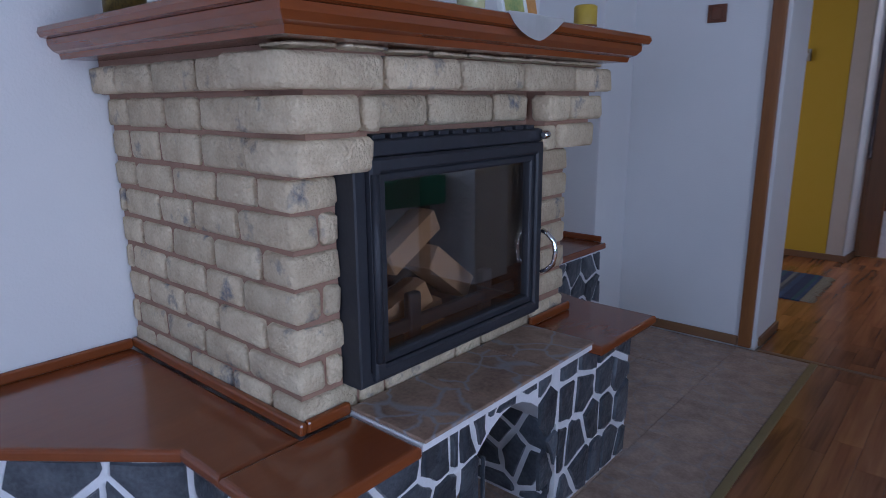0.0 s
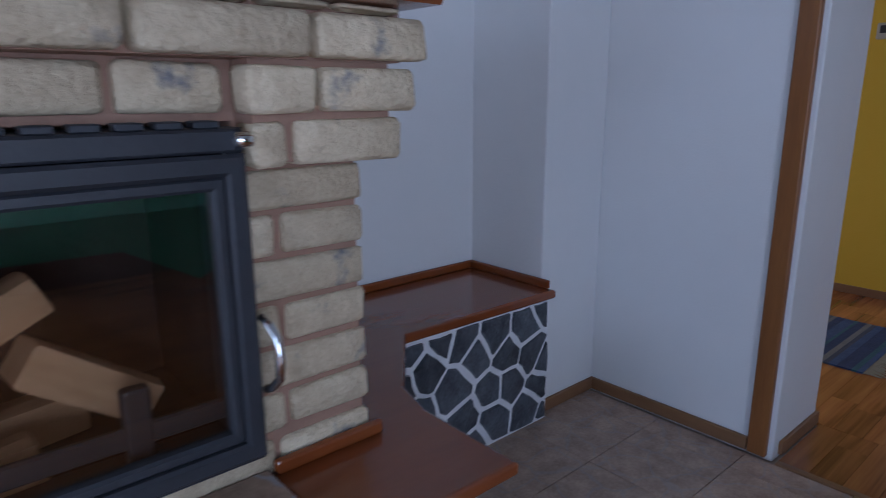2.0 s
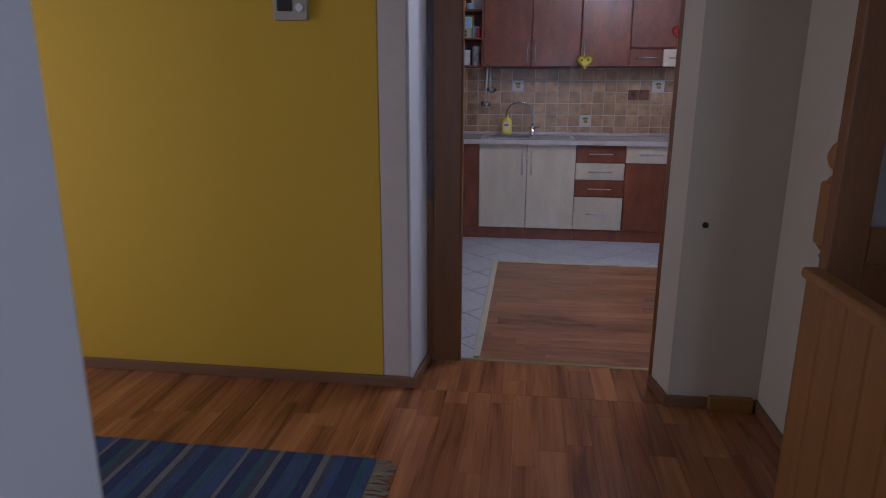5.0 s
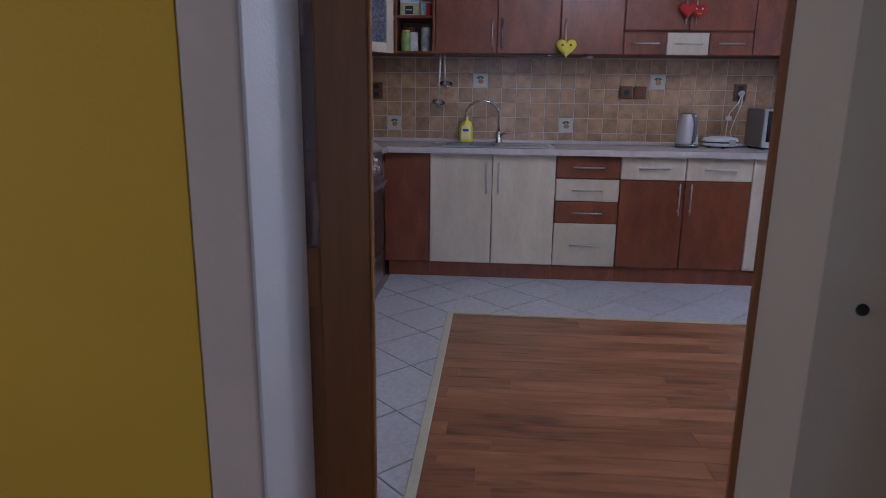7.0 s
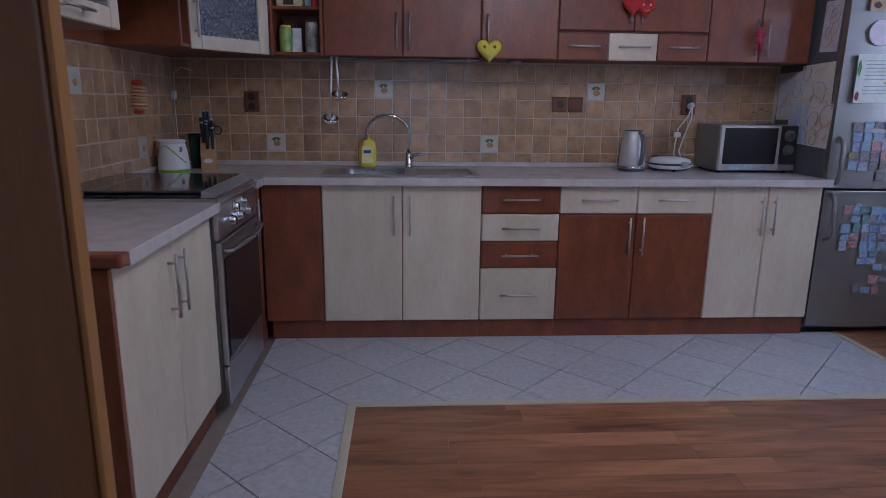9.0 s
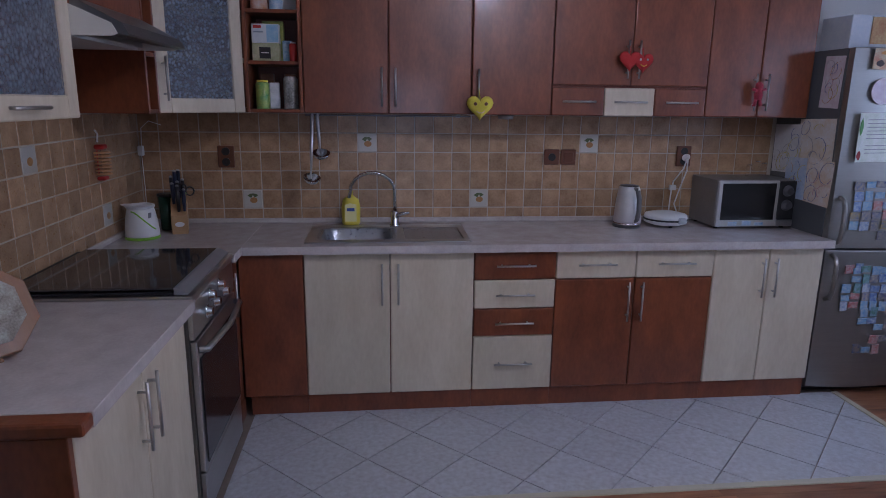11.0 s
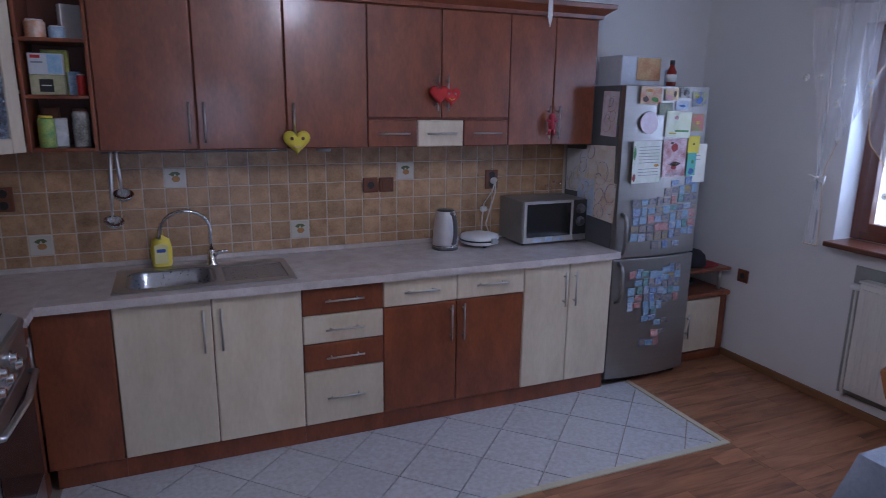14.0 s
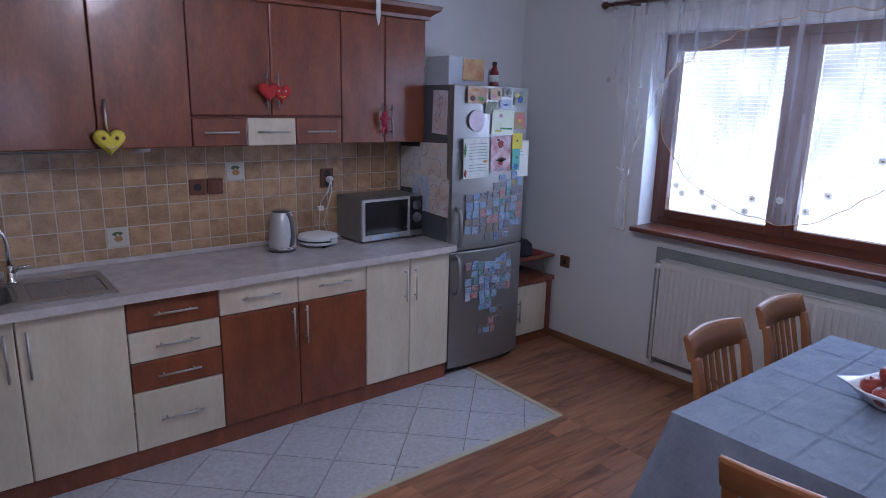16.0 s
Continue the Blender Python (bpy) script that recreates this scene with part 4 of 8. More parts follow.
part("plate", B((-0.045, -0.010, -0.042), (0.045, 0, 0.042), 0.004, 2), BROWNP, sw)
part("rocker", B((-0.028, -0.015, -0.028), (0.028, -0.010, 0.028), 0.003), BROWNP, sw)
# table seen in the stove's glass
tb = thing("side_table", pose(1.50, 3.0, 0), "dark wooden table under a green cloth", "table")
part("tabletop", B((-0.42, -1.22, 0.71), (0.42, 1.22, 0.745), 0.004), DARKW, tb)
for sx in (-1, 1):
    for sy in (-1, 1):
        part("leg", B((sx * 0.37 - 0.03, sy * 1.12 - 0.03, 0), (sx * 0.37 + 0.03, sy * 1.12 + 0.03, 0.71), 0.004), DARKW, tb)
bm = bmesh.new()
box(bm, (-0.45, -1.25, 0.7455), (0.45, 1.25, 0.7495))
for s in (-1, 1):
    prism(bm, [(-1.25, 0.7495), (1.25, 0.7495), (1.25, 0.56), (0.55, 0.59), (0.17, 0.43), (-0.13, 0.60), (-1.25, 0.62)], s * 0.450, s * 0.453, axes=lambda u, v, w: (w, u, v))
solid("green_tablecloth", bm, GREENC, "deep green tablecloth hanging over the side table", "tablecloth", m=pose(1.50, 3.0, 0))

# unseen dark unit added along the far wall to darken the stove glass's reflection
wu = thing("wall_unit", pose(2.88, 2.2, 0), "dark mahogany wall unit added to darken the stove glass's reflection", "cabinet")
part("carcass", B((0.021, 0, 0.06), (0.50, 2.06, 2.2)), WINW, wu)
part("plinth", B((0.04, 0.01, 0), (0.49, 2.05, 0.0595)), WINW, wu)
for k in range(4):
    d_ = part("door", B((0.0, 0.006 + k * 0.514, 0.07), (0.0205, 0.510 + k * 0.514, 2.19), 0.004), WINW, wu)
    part("knob", lathe(bmesh.new(), [(0.008, 0), (0.014, 0.012), (0.010, 0.022)], 12), NICKEL, d_, m=pose(-0.0005, 0.06 + k * 0.514, 1.05, 0, -90))

# ==== hall ====
rug = thing("striped_rug", pose(-1.065, 5.680, 0), "blue striped woven rag rug with pale fringe", "rug")
RUGC = {"navy": (0.022, 0.040, 0.115), "blue": (0.045, 0.085, 0.19), "teal": (0.030, 0.105, 0.135), "pale": (0.19, 0.185, 0.18), "slate": (0.055, 0.065, 0.10)}
rmats = {k: mat("rug_" + k, c, 0.95, 0.22, 46, 0.7, 170, color2=tuple(q * 0.6 for q in c), stretch=(1, 0.25, 1)) for k, c in RUGC.items()}
r = random.Random(2)
weave = [("blue", 0.024), ("teal", 0.022), ("navy", 0.060), ("blue", 0.034), ("slate", 0.022), ("pale", 0.024), ("navy", 0.040), ("teal", 0.014), ("blue", 0.052), ("navy", 0.038), ("pale", 0.020), ("slate", 0.030), ("teal", 0.026), ("navy", 0.048), ("pale", 0.016), ("blue", 0.040)]
x, k = 0.590, 0
while x > -0.60:
    kind_, w = weave[k % len(weave)]
    x0 = max(x - w, -0.60)
    part("stripe", B((x0, -0.361, 0.0005), (x, 0.361, 0.0085 + 0.001 * (k % 2))), rmats[kind_], rug)
    x, k = x0, k + 1
bm = bmesh.new()
for i in range(58):
    y = -0.358 + i * 0.0125
    for s in (-0.60, 0.590):
        e = s + (0.075 if s > 0 else -0.075) * r.uniform(0.7, 1.1)
        tube(bm, [(s, y, 0.005), ((s + e) / 2, y + r.uniform(-0.006, 0.006), 0.006), (e, y + r.uniform(-0.012, 0.012), 0.003)], 0.0030, 4)
tagged(part("fringe", bm, mat("rug_fringe", (0.34, 0.30, 0.22), 0.95, 0.1, 30), rug, "pale cotton fringe"), kind="stuff")
th = thing("thermostat", pose(-0.910, 6.615, 1.558), "grey wall thermostat with a small display", "thermostat")
part("housing", B((-0.068, -0.024, -0.045), (0.068, 0, 0.045), 0.006, 2), mat("grey_beige_plastic", (0.42, 0.38, 0.30), 0.4, 0.05, 10), th)
part("display", B((-0.050, -0.0262, -0.012), (0.010, -0.0240, 0.030)), BLACKP, th)
part("dial", lathe(bmesh.new(), [(0.016, 0), (0.015, 0.006)], 14), WHITEP, th, m=pose(0.038, -0.024, 0.0, 90))
solid("wall_socket_hole", lathe(bmesh.new(), [(0.012, 0), (0.011, 0.004)], 14), BLACKP, "small dark round cable outlet in the wall", "outlet", m=pose(0.690, 6.5995, 0.760, 90))
# sliding glazed door on the kitchen side of the wall
sd = thing("sliding_door", pose(-1.112, 6.890, 0.01), "dark brown wooden sliding door with a glass pane, pushed open", "door")
Wd, Hd = 0.835, 2.04
part("stile", B((0, 0, 0), (0.12, 0.024, Hd), 0.004, 2), DARKW, sd)
part("stile", B((Wd - 0.124, 0, 0), (Wd - 0.0005, 0.024, Hd), 0.004, 2), DARKW, sd)
# light on the door's edge is put into this strip's paler wood colour
part("edge_strip", B((Wd, 0.001, 0), (Wd + 0.006, 0.023, Hd), 0.002), PINE, sd, "door edge with the light on it put into a honey colour")
part("rail", B((0.12, 0.001, 0), (Wd - 0.124, 0.023, 0.16), 0.003), DARKW, sd)
part("rail", B((0.12, 0.001, 0.62), (Wd - 0.124, 0.023, 0.768), 0.003), DARKW, sd)
part("rail", B((0.12, 0.001, Hd - 0.12), (Wd - 0.124, 0.023, Hd), 0.003), DARKW, sd)
part("panel", B((0.115, 0.006, 0.155), (Wd - 0.120, 0.018, 0.625), 0.004), DARKW, sd)
part("glass_pane", B((0.115, 0.009, 0.764), (Wd - 0.119, 0.014, Hd - 0.115)), see_through("wine_brown_glass", (0.13, 0.075, 0.075), 0.28, 0.22, 0.6, 50), sd, "dark wine-brown patterned glass")
# stair gate, newel and glazed screen
gate = thing("stair_gate", pose(0.682, 4.95, 0), "low honey-pine gate of vertical boards with a rounded cap", "gate")
for k in range(7):
    part("board", B((0.0, 0.012 + k * 0.102, 0.03), (0.022, 0.110 + k * 0.102, 0.826), 0.004, 1), PINE, gate)
part("cap_rail", B((-0.012, 0.0, 0.8265), (0.034, 0.735, 0.853), 0.008, 2), PINE, gate)
nw = thing("newel_post", pose(0.768, 5.770, 0), "pale pine newel post with a turned ball top", "post")
part("post", B((-0.034, -0.034, 0.885), (0.034, 0.034, 1.045), 0.009, 2), PINE, nw)
part("turned_neck", lathe(bmesh.new(), [(0.016, 0.80), (0.016, 0.845), (0.026, 0.858), (0.020, 0.868), (0.032, 0.8845)], 16), PINE, nw)
part("lower_post", B((-0.034, -0.034, 0), (0.034, 0.034, 0.7998), 0.008, 2), PINE, nw)
part("ball", lathe(bmesh.new(), [(0.032, 1.0455), (0.026, 1.055), (0.017, 1.063), (0.018, 1.070), (0.030, 1.082), (0.037, 1.102), (0.036, 1.115), (0.028, 1.134), (0.014, 1.145), (0.004, 1.147)], 18), PINE, nw)
sc = thing("glazed_screen", pose(0.728, 5.688, 0), "dark brown glazed wooden screen standing beside the stair gate", "screen")
part("stile", B((0.0, 0.0, 0.0), (0.085, 0.045, 2.1), 0.005, 2), DARKW, sc)
part("stile", B((0.198, 0.0, 0.0), (0.233, 0.045, 2.1), 0.004), DARKW, sc)
part("rail", B((0.0855, 0.003, 0.86), (0.1975, 0.042, 0.95), 0.003), DARKW, sc)
part("rail", B((0.0855, 0.003, 2.0), (0.1975, 0.042, 2.1), 0.003), DARKW, sc)
part("panel", B((0.083, 0.014, 0.02), (0.200, 0.030, 0.865)), DARKW, sc)
part("glass_pane", B((0.083, 0.019, 0.945), (0.200, 0.025, 2.005)), see_through("grey_screen_glass", (0.30, 0.31, 0.33), 0.3, 0.1), sc)

# ==== kitchen cabinets ====
KY, PY = 9.50, 10.07


def bar_handle(parent, c, l, vertical=True, n=(0, -1, 0), r=0.0052):
    """A straight bar on two feet, standing off along n."""
    c, n = Vector(c), Vector(n)
    d = Vector((0, 0, 1)) if vertical else n.cross(Vector((0, 0, 1)))
    bm = bmesh.new()
    tube(bm, [c + n * 0.026 - d * l / 2, c + n * 0.026 + d * l / 2], r, 8)
    for s in (-1, 1):
        p = c + d * s * (l / 2 - 0.028)
        tube(bm, [p, p + n * 0.026], r * 0.9, 6)
    return part("handle", bm, NICKEL, parent, "satin metal bar handle")


def front(parent, name, a, b, material, handle=None):
    d = part(name, B(a, b, 0.006, 3), material, parent)
    if handle:
        bar_handle(d, *handle)
    return d


def base_unit(x0, x1, label, cells):
    u = thing("base_cabinet", pose(x0, KY, 0), label, "cabinet", "kitchen base cabinets")
    w = x1 - x0
    part("carcass", B((0.001, 0.020, 0.101), (w - 0.001, 0.555, 0.690 if "sink" in label else 0.812)), REDH, u)
    part("plinth", B((0.0005, 0.022, 0.0), (w - 0.0005, 0.040, 0.1005)), RED, u, "cherry-brown plinth board")
    for name, a0, a1, z0, z1, material, h in cells:
        hh = None
        if h == "bar":
            hh = (((a0 + a1) / 2, 0, (z0 + z1) / 2), 0.19, False)
        elif h:
            hh = ((h, 0, 0.66 if z1 > 0.7 else 0.55), 0.20, True)
        front(u, name, (a0 + 0.002, 0.0, z0), (a1 - 0.002, 0.0195, z1), material, hh)
    return u


base_unit(-0.672, -0.40, "cherry corner filler panel of the kitchen base cabinets", [("panel", -0.026, 0.272, 0.101, 0.812, RED, None)])
base_unit(-0.40, 0.40, "pale maple two-door sink cabinet", [("door", 0, 0.4, 0.101, 0.812, CREAM, 0.362), ("door", 0.4, 0.8, 0.101, 0.812, CREAM, 0.438)])
base_unit(0.40, 0.80, "four-drawer cabinet with alternating cherry and maple fronts", [
    ("drawer", 0, 0.4, 0.668, 0.812, RED, "bar"), ("drawer", 0, 0.4, 0.524, 0.664, CREAM, "bar"), ("drawer", 0, 0.4, 0.383, 0.520, RED, "bar"), ("drawer", 0, 0.4, 0.101, 0.379, CREAM, "bar")])
base_unit(0.80, 1.60, "cherry two-door cabinet with two maple drawers", [
    ("drawer", 0, 0.4, 0.668, 0.812, CREAM, "bar"), ("drawer", 0.4, 0.8, 0.668, 0.812, CREAM, "bar"), ("door", 0, 0.4, 0.101, 0.664, RED, 0.365), ("door", 0.4, 0.8, 0.101, 0.664, RED, 0.435)])
base_unit(1.60, 2.178, "pale maple two-door cabinet beside the fridge", [("door", 0, 0.289, 0.101, 0.812, CREAM, 0.255), ("door", 0.289, 0.578, 0.101, 0.812, CREAM, 0.323)])
# west run
LX = -0.700
u = thing("base_cabinet", pose(LX, 7.86, 0), "pale maple two-door cabinet with cherry end panel", "cabinet", "kitchen base cabinets")
part("carcass", B((-0.57, 0.022, 0.101), (-0.020, 0.82, 0.812)), REDH, u)
part("end_panel", B((-0.57, 0.0, 0.0), (0.0, 0.0215, 0.812), 0.002), RED, u)
part("plinth", B((-0.045, 0.022, 0), (-0.028, 0.82, 0.1005)), RED, u)
for y0, y1, h in ((0.023, 0.421, 0.382), (0.422, 0.82, 0.460)):
    front(u, "door", (-0.0195, y0, 0.101), (0.0, y1 - 0.002, 0.812), CREAM, ((0, h, 0.66), 0.20, True, (1, 0, 0)))
u = thing("base_cabinet", pose(LX, 9.322, 0), "narrow cherry cabinet between the cooker and the corner", "cabinet", "kitchen base cabinets")
part("carcass", B((-0.57, 0.0, 0.101), (-0.020, 0.175, 0.812)), REDH, u)
part("plinth", B((-0.018, 0.0, 0), (-0.001, 0.198, 0.1005)), RED, u)
front(u, "door", (-0.0195, 0.002, 0.101), (0.0, 0.173, 0.812), RED, ((0, 0.03, 0.66), 0.20, True, (1, 0, 0)))
# worktops
wt = thing("worktop", pose(0, 0, 0), "beige stone-look kitchen worktop along two walls", "worktop")
# with the sink's hole left open
for a, b in (((-0.665, 9.458, 0.8125), (2.198, 9.535, 0.850)), ((-0.665, 9.945, 0.8125), (2.198, 10.0685, 0.850)), ((-0.665, 9.535, 0.8125), (-0.385, 9.945, 0.850)), ((0.378, 9.535, 0.8125), (2.198, 9.945, 0.850))):
    part("slab", B(a, b), TOP, wt)
part("slab", B((-1.280, 9.322, 0.8125), (-0.6665, 10.0685, 0.850), 0.002), TOP, wt)
part("slab", B((-1.280, 7.902, 0.8125), (-0.662, 8.690, 0.850), 0.002), TOP, wt)
part("edge_band", B((-1.280, 7.845, 0.818), (-0.660, 7.9015, 0.852), 0.008, 2), RED, wt, "cherry wooden edge band")
part("upstand", B((-1.262, 10.050, 0.8505), (2.19, 10.0685, 0.876), 0.004), TOP, wt)
part("upstand", B((-1.280, 7.902, 0.8505), (-1.262, 8.69, 0.876), 0.004), TOP, wt)
part("upstand", B((-1.280, 9.322, 0.8505), (-1.262, 10.0495, 0.876), 0.004), TOP, wt)
# sink
sk = thing("sink", pose(-0.385, 9.535, 0.850), "stainless steel sink with drainer set into the worktop", "sink")
bm = bmesh.new()
bx0, bx1, by0, by1 = 0.06, 0.40, 0.045, 0.330
for a, b in (((-0.012, -0.010, 0.0005), (0.775, by0, 0.006)), ((-0.012, by1, 0.0005), (0.775, 0.418, 0.006)), ((-0.012, by0, 0.0005), (bx0, by1, 0.006)), ((bx1, by0, 0.0005), (0.46, by1, 0.006)), ((0.46, by0, -0.010), (0.745, by1, -0.005)), ((0.745, by0, 0.0005), (0.775, by1, 0.006))):
    box(bm, a, b, 0.002)
part("rim", bm, STEEL, sk)
SINKST = mat("satin_sink_steel", (0.35, 0.37, 0.41), 0.28, 0.08, 12, 0.03, 160, metal=0.8)


def round_loop(x0, y0, x1, y1, r_, z, bm):
    out = []
    for cx, cy, a0 in ((x1 - r_, y1 - r_, 0), (x0 + r_, y1 - r_, 90), (x0 + r_, y0 + r_, 180), (x1 - r_, y0 + r_, 270)):
        for k in range(6):
            a = radians(a0 + k * 18)
            out.append(bm.verts.new((cx + r_ * math.cos(a), cy + r_ * math.sin(a), z)))
    return out


bm = bmesh.new()
lps = [round_loop(bx0 - 0.022 + d, by0 - 0.022 + d, bx1 + 0.022 - d, by1 + 0.022 - d, 0.075 - d * 0.4, z, bm) for d, z in ((0.0, 0.0066), (0.012, 0.0064), (0.022, -0.004), (0.028, -0.12), (0.040, -0.142), (0.060, -0.148))]
for q, w in zip(lps, lps[1:]):
    for k in range(24):
        bm.faces.new((q[k], q[(k + 1) % 24], w[(k + 1) % 24], w[k])).smooth = True
bm.faces.new(lps[-1])
bmesh.ops.recalc_face_normals(bm, faces=bm.faces[:])
bmesh.ops.reverse_faces(bm, faces=bm.faces[:])
part("bowl", bm, SINKST, sk)
part("drainer", B((0.462, by0 + 0.002, -0.0048), (0.743, by1 - 0.002, 0.0015), 0.003, 2), SINKST, sk)
for k in range(6):
    part("drainer_rib", B((0.50 + k * 0.042, 0.07, 0.0016), (0.504 + k * 0.042, 0.31, 0.0026), 0.0004), SINKST, sk)
part("drain", lathe(bmesh.new(), [(0.03, -0.1455), (0.028, -0.143)], 16, c=(0.23, 0.19, 0)), CHROME, sk)
fa = thing("kitchen_tap", pose(0.035, 9.905, 0.8565), "chrome kitchen tap with a tall arched spout", "tap")
part("body", lathe(bmesh.new(), [(0.027, 0), (0.027, 0.008), (0.021, 0.014), (0.021, 0.075), (0.016, 0.085)], 18), CHROME, fa)
pts = [(0, 0, 0.08), (0, 0, 0.185)] + [(-0.115 + 0.115 * math.cos(a), -0.03 * math.sin(a), 0.185 + 0.10 * math.sin(a)) for a in [math.pi * k / 9 for k in range(1, 9)]] + [(-0.232, 0, 0.170), (-0.236, 0, 0.150)]
part("spout", tube(bmesh.new(), pts, 0.0095, 10), CHROME, fa)
part("lever", tube(bmesh.new(), [(0.01, -0.012, 0.055), (0.035, -0.03, 0.072), (0.075, -0.035, 0.078)], [0.012, 0.010, 0.006], 10), CHROME, fa)
so = thing("soap_bottle", pose(-0.195, 9.965, 0.8565), "yellow washing-up liquid bottle behind the sink", "bottle")
part("bottle", lathe(bmesh.new(), [(0.042, 0), (0.048, 0.01), (0.050, 0.09), (0.041, 0.135), (0.018, 0.150), (0.014, 0.158)], 20, sq=0.6), YELP, so)
part("cap", lathe(bmesh.new(), [(0.014, 0.1585), (0.014, 0.178), (0.006, 0.182), (0.005, 0.198)], 12), YELP, so)
part("label_panel", prism(bmesh.new(), [(-0.030, 0.02), (0.030, 0.02), (0.030, 0.11), (0.0, 0.118), (-0.030, 0.11)], -0.0315, -0.0302, axes=lambda u, v, w: (u, w, v)), mat("pale_yellow_label", (0.80, 0.74, 0.35), 0.5, 0.05, 10), so, "pale label")
part("logo_bar", B((-0.02, -0.0325, 0.075), (0.02, -0.0317, 0.092)), mat("blue_print", (0.05, 0.10, 0.42), 0.5, 0.05, 10), so, "blue label bar")
# cooker
ck = thing("cooker", pose(-0.672, 8.698, 0), "freestanding steel cooker with black hob and oven", "cooker")
part("body", B((-0.60, 0.0, 0.02), (-0.025, 0.615, 0.835)), STEEL, ck)
part("hob_rim", B((-0.61, -0.004, 0.8355), (0.0, 0.62, 0.860), 0.006, 2), STEEL, ck)
part("hob_pan", B((-0.585, 0.014, 0.8605), (-0.066, 0.602, 0.871), 0.003), IRON, ck)
for by in (0.15, 0.45):
    part("burner_cap", lathe(bmesh.new(), [(0.034, 0.8602), (0.036, 0.868), (0.030, 0.8765)], 16, c=(-0.36, by - 0.09, 0)), CHROME, ck)
part("glass_lid", B((-0.59, 0.008, 0.879), (-0.062, 0.608, 0.885), 0.002), mat("smoked_hob_glass", (0.045, 0.046, 0.050), 0.06, 0.05, 8, spec=1.0), ck, "smoked glass hob lid folded down")
part("lid_trim", prism(bmesh.new(), [(-0.061, 0.8605), (-0.018, 0.8605), (-0.016, 0.866), (-0.050, 0.886), (-0.061, 0.886)], 0.006, 0.610, 0.002, axes=lambda u, v, w: (u, w, v)), mat("pale_lid_trim", (0.42, 0.43, 0.46), 0.35, 0.05, 8, metal=0.6), ck, "pale metal lid trim")
part("lid_hinge", B((-0.610, 0.04, 0.8602), (-0.591, 0.58, 0.882), 0.003), BLACKP, ck)
pnl = part("control_panel", B((-0.0245, 0.0, 0.70), (-0.004, 0.615, 0.834), 0.003), STEEL, ck)
for y, z in ((0.17, 0.750), (0.29, 0.750), (0.225, 0.795), (0.365, 0.795), (0.43, 0.750)):
    kn = part("knob", lathe(bmesh.new(), [(0.026, 0), (0.025, 0.006), (0.019, 0.009), (0.018, 0.020), (0.014, 0.023)], 18), CHROME, pnl, m=pose(-0.0035, y, z, 0, 90))
od = part("oven_door", B((-0.0245, 0.008, 0.20), (0.0, 0.607, 0.692), 0.004), STEEL, ck)
part("oven_window", B((0.0005, 0.03, 0.225), (0.005, 0.585, 0.625), 0.003), BLACKG, od)
hp = [(0.0, 0.03, 0.655)] + [(0.045 - 0.010 * abs(k - 5) / 5 * 2, 0.04 + 0.0535 * k, 0.655) for k in range(11)] + [(0.0, 0.585, 0.655)]
part("door_handle", tube(bmesh.new(), hp, 0.012, 8), STEEL, od)
part("storage_drawer", B((-0.0245, 0.008, 0.03), (-0.002, 0.607, 0.192), 0.004), STEEL, ck)

# wall cabinets
UY, UZ0, UZ1 = 9.77, 1.438, 2.13


def wall_unit(x0, x1, label, cells, name="wall_cabinet"):
    u = thing(name, pose(x0, UY, UZ0), label, "cabinet", "kitchen wall cabinets")
    w = x1 - x0
    part("carcass", B((0.0005, 0.021, 0.0), (w - 0.0005, 0.298, UZ1 - UZ0)), REDH, u)
    for nm, a0, a1, z0, z1, material, h in cells:
        hh = None
        if h == "bar":
            hh = (((a0 + a1) / 2, 0, (z0 + z1) / 2), 0.17, False)
        elif h is not None:
            hh = ((h, 0, z0 + 0.125), 0.18, True)
        d = part(nm, B((a0 + 0.002, 0.0, z0), (a1 - 0.002, 0.0205, z1), 0.006, 3), material, u)
        if hh:
            bar_handle(d, *hh)
    return u


H = UZ1 - UZ0
wall_unit(-0.40, 0.408, "cherry two-door wall cabinet", [("door", 0, 0.404, 0, H, RED, 0.372), ("door", 0.404, 0.808, 0, H, RED, 0.437)])
wall_unit(0.408, 0.81, "cherry single-door wall cabinet", [("door", 0, 0.402, 0, H, RED, 0.032)])
wall_unit(0.81, 1.612, "cherry wall cabinet with three small drawers below its doors", [
    ("door", 0, 0.401, 0.148, H, RED, 0.372), ("door", 0.401, 0.802, 0.148, H, RED, 0.430),
    ("drawer", 0, 0.270, 0, 0.137, RED, "bar"), ("drawer", 0.270, 0.532, 0, 0.137, CREAM, "bar"), ("drawer", 0.532, 0.802, 0, 0.137, RED, "bar")])
wall_unit(1.612, 2.175, "cherry two-door wall cabinet beside the fridge", [("door", 0, 0.2815, 0, H, RED, 0.250), ("door", 0.2815, 0.563, 0, H, RED, 0.314)])
# cornice on top
bm = bmesh.new()
rings = []
for o, z in ((0.0, 2.1305), (0.012, 2.134), (0.016, 2.152), (0.048, 2.176), (0.062, 2.184), (0.066, 2.205), (0.058, 2.210)):
    rings.append([bm.verts.new(c) for c in ((-0.67, UY - o, z), (2.18 + o, UY - o, z), (2.18 + o, 10.066, z), (-0.67, 10.066, z))])
for q, w in zip(rings, rings[1:]):
    for k in range(4):
        bm.faces.new((q[k], q[(k + 1) % 4], w[(k + 1) % 4], w[k]))
bm.faces.new(rings[0][::-1])
bm.faces.new(rings[-1])
solid("cornice", bm, RED, "moulded cherry cornice on top of the wall cabinets", "cornice")
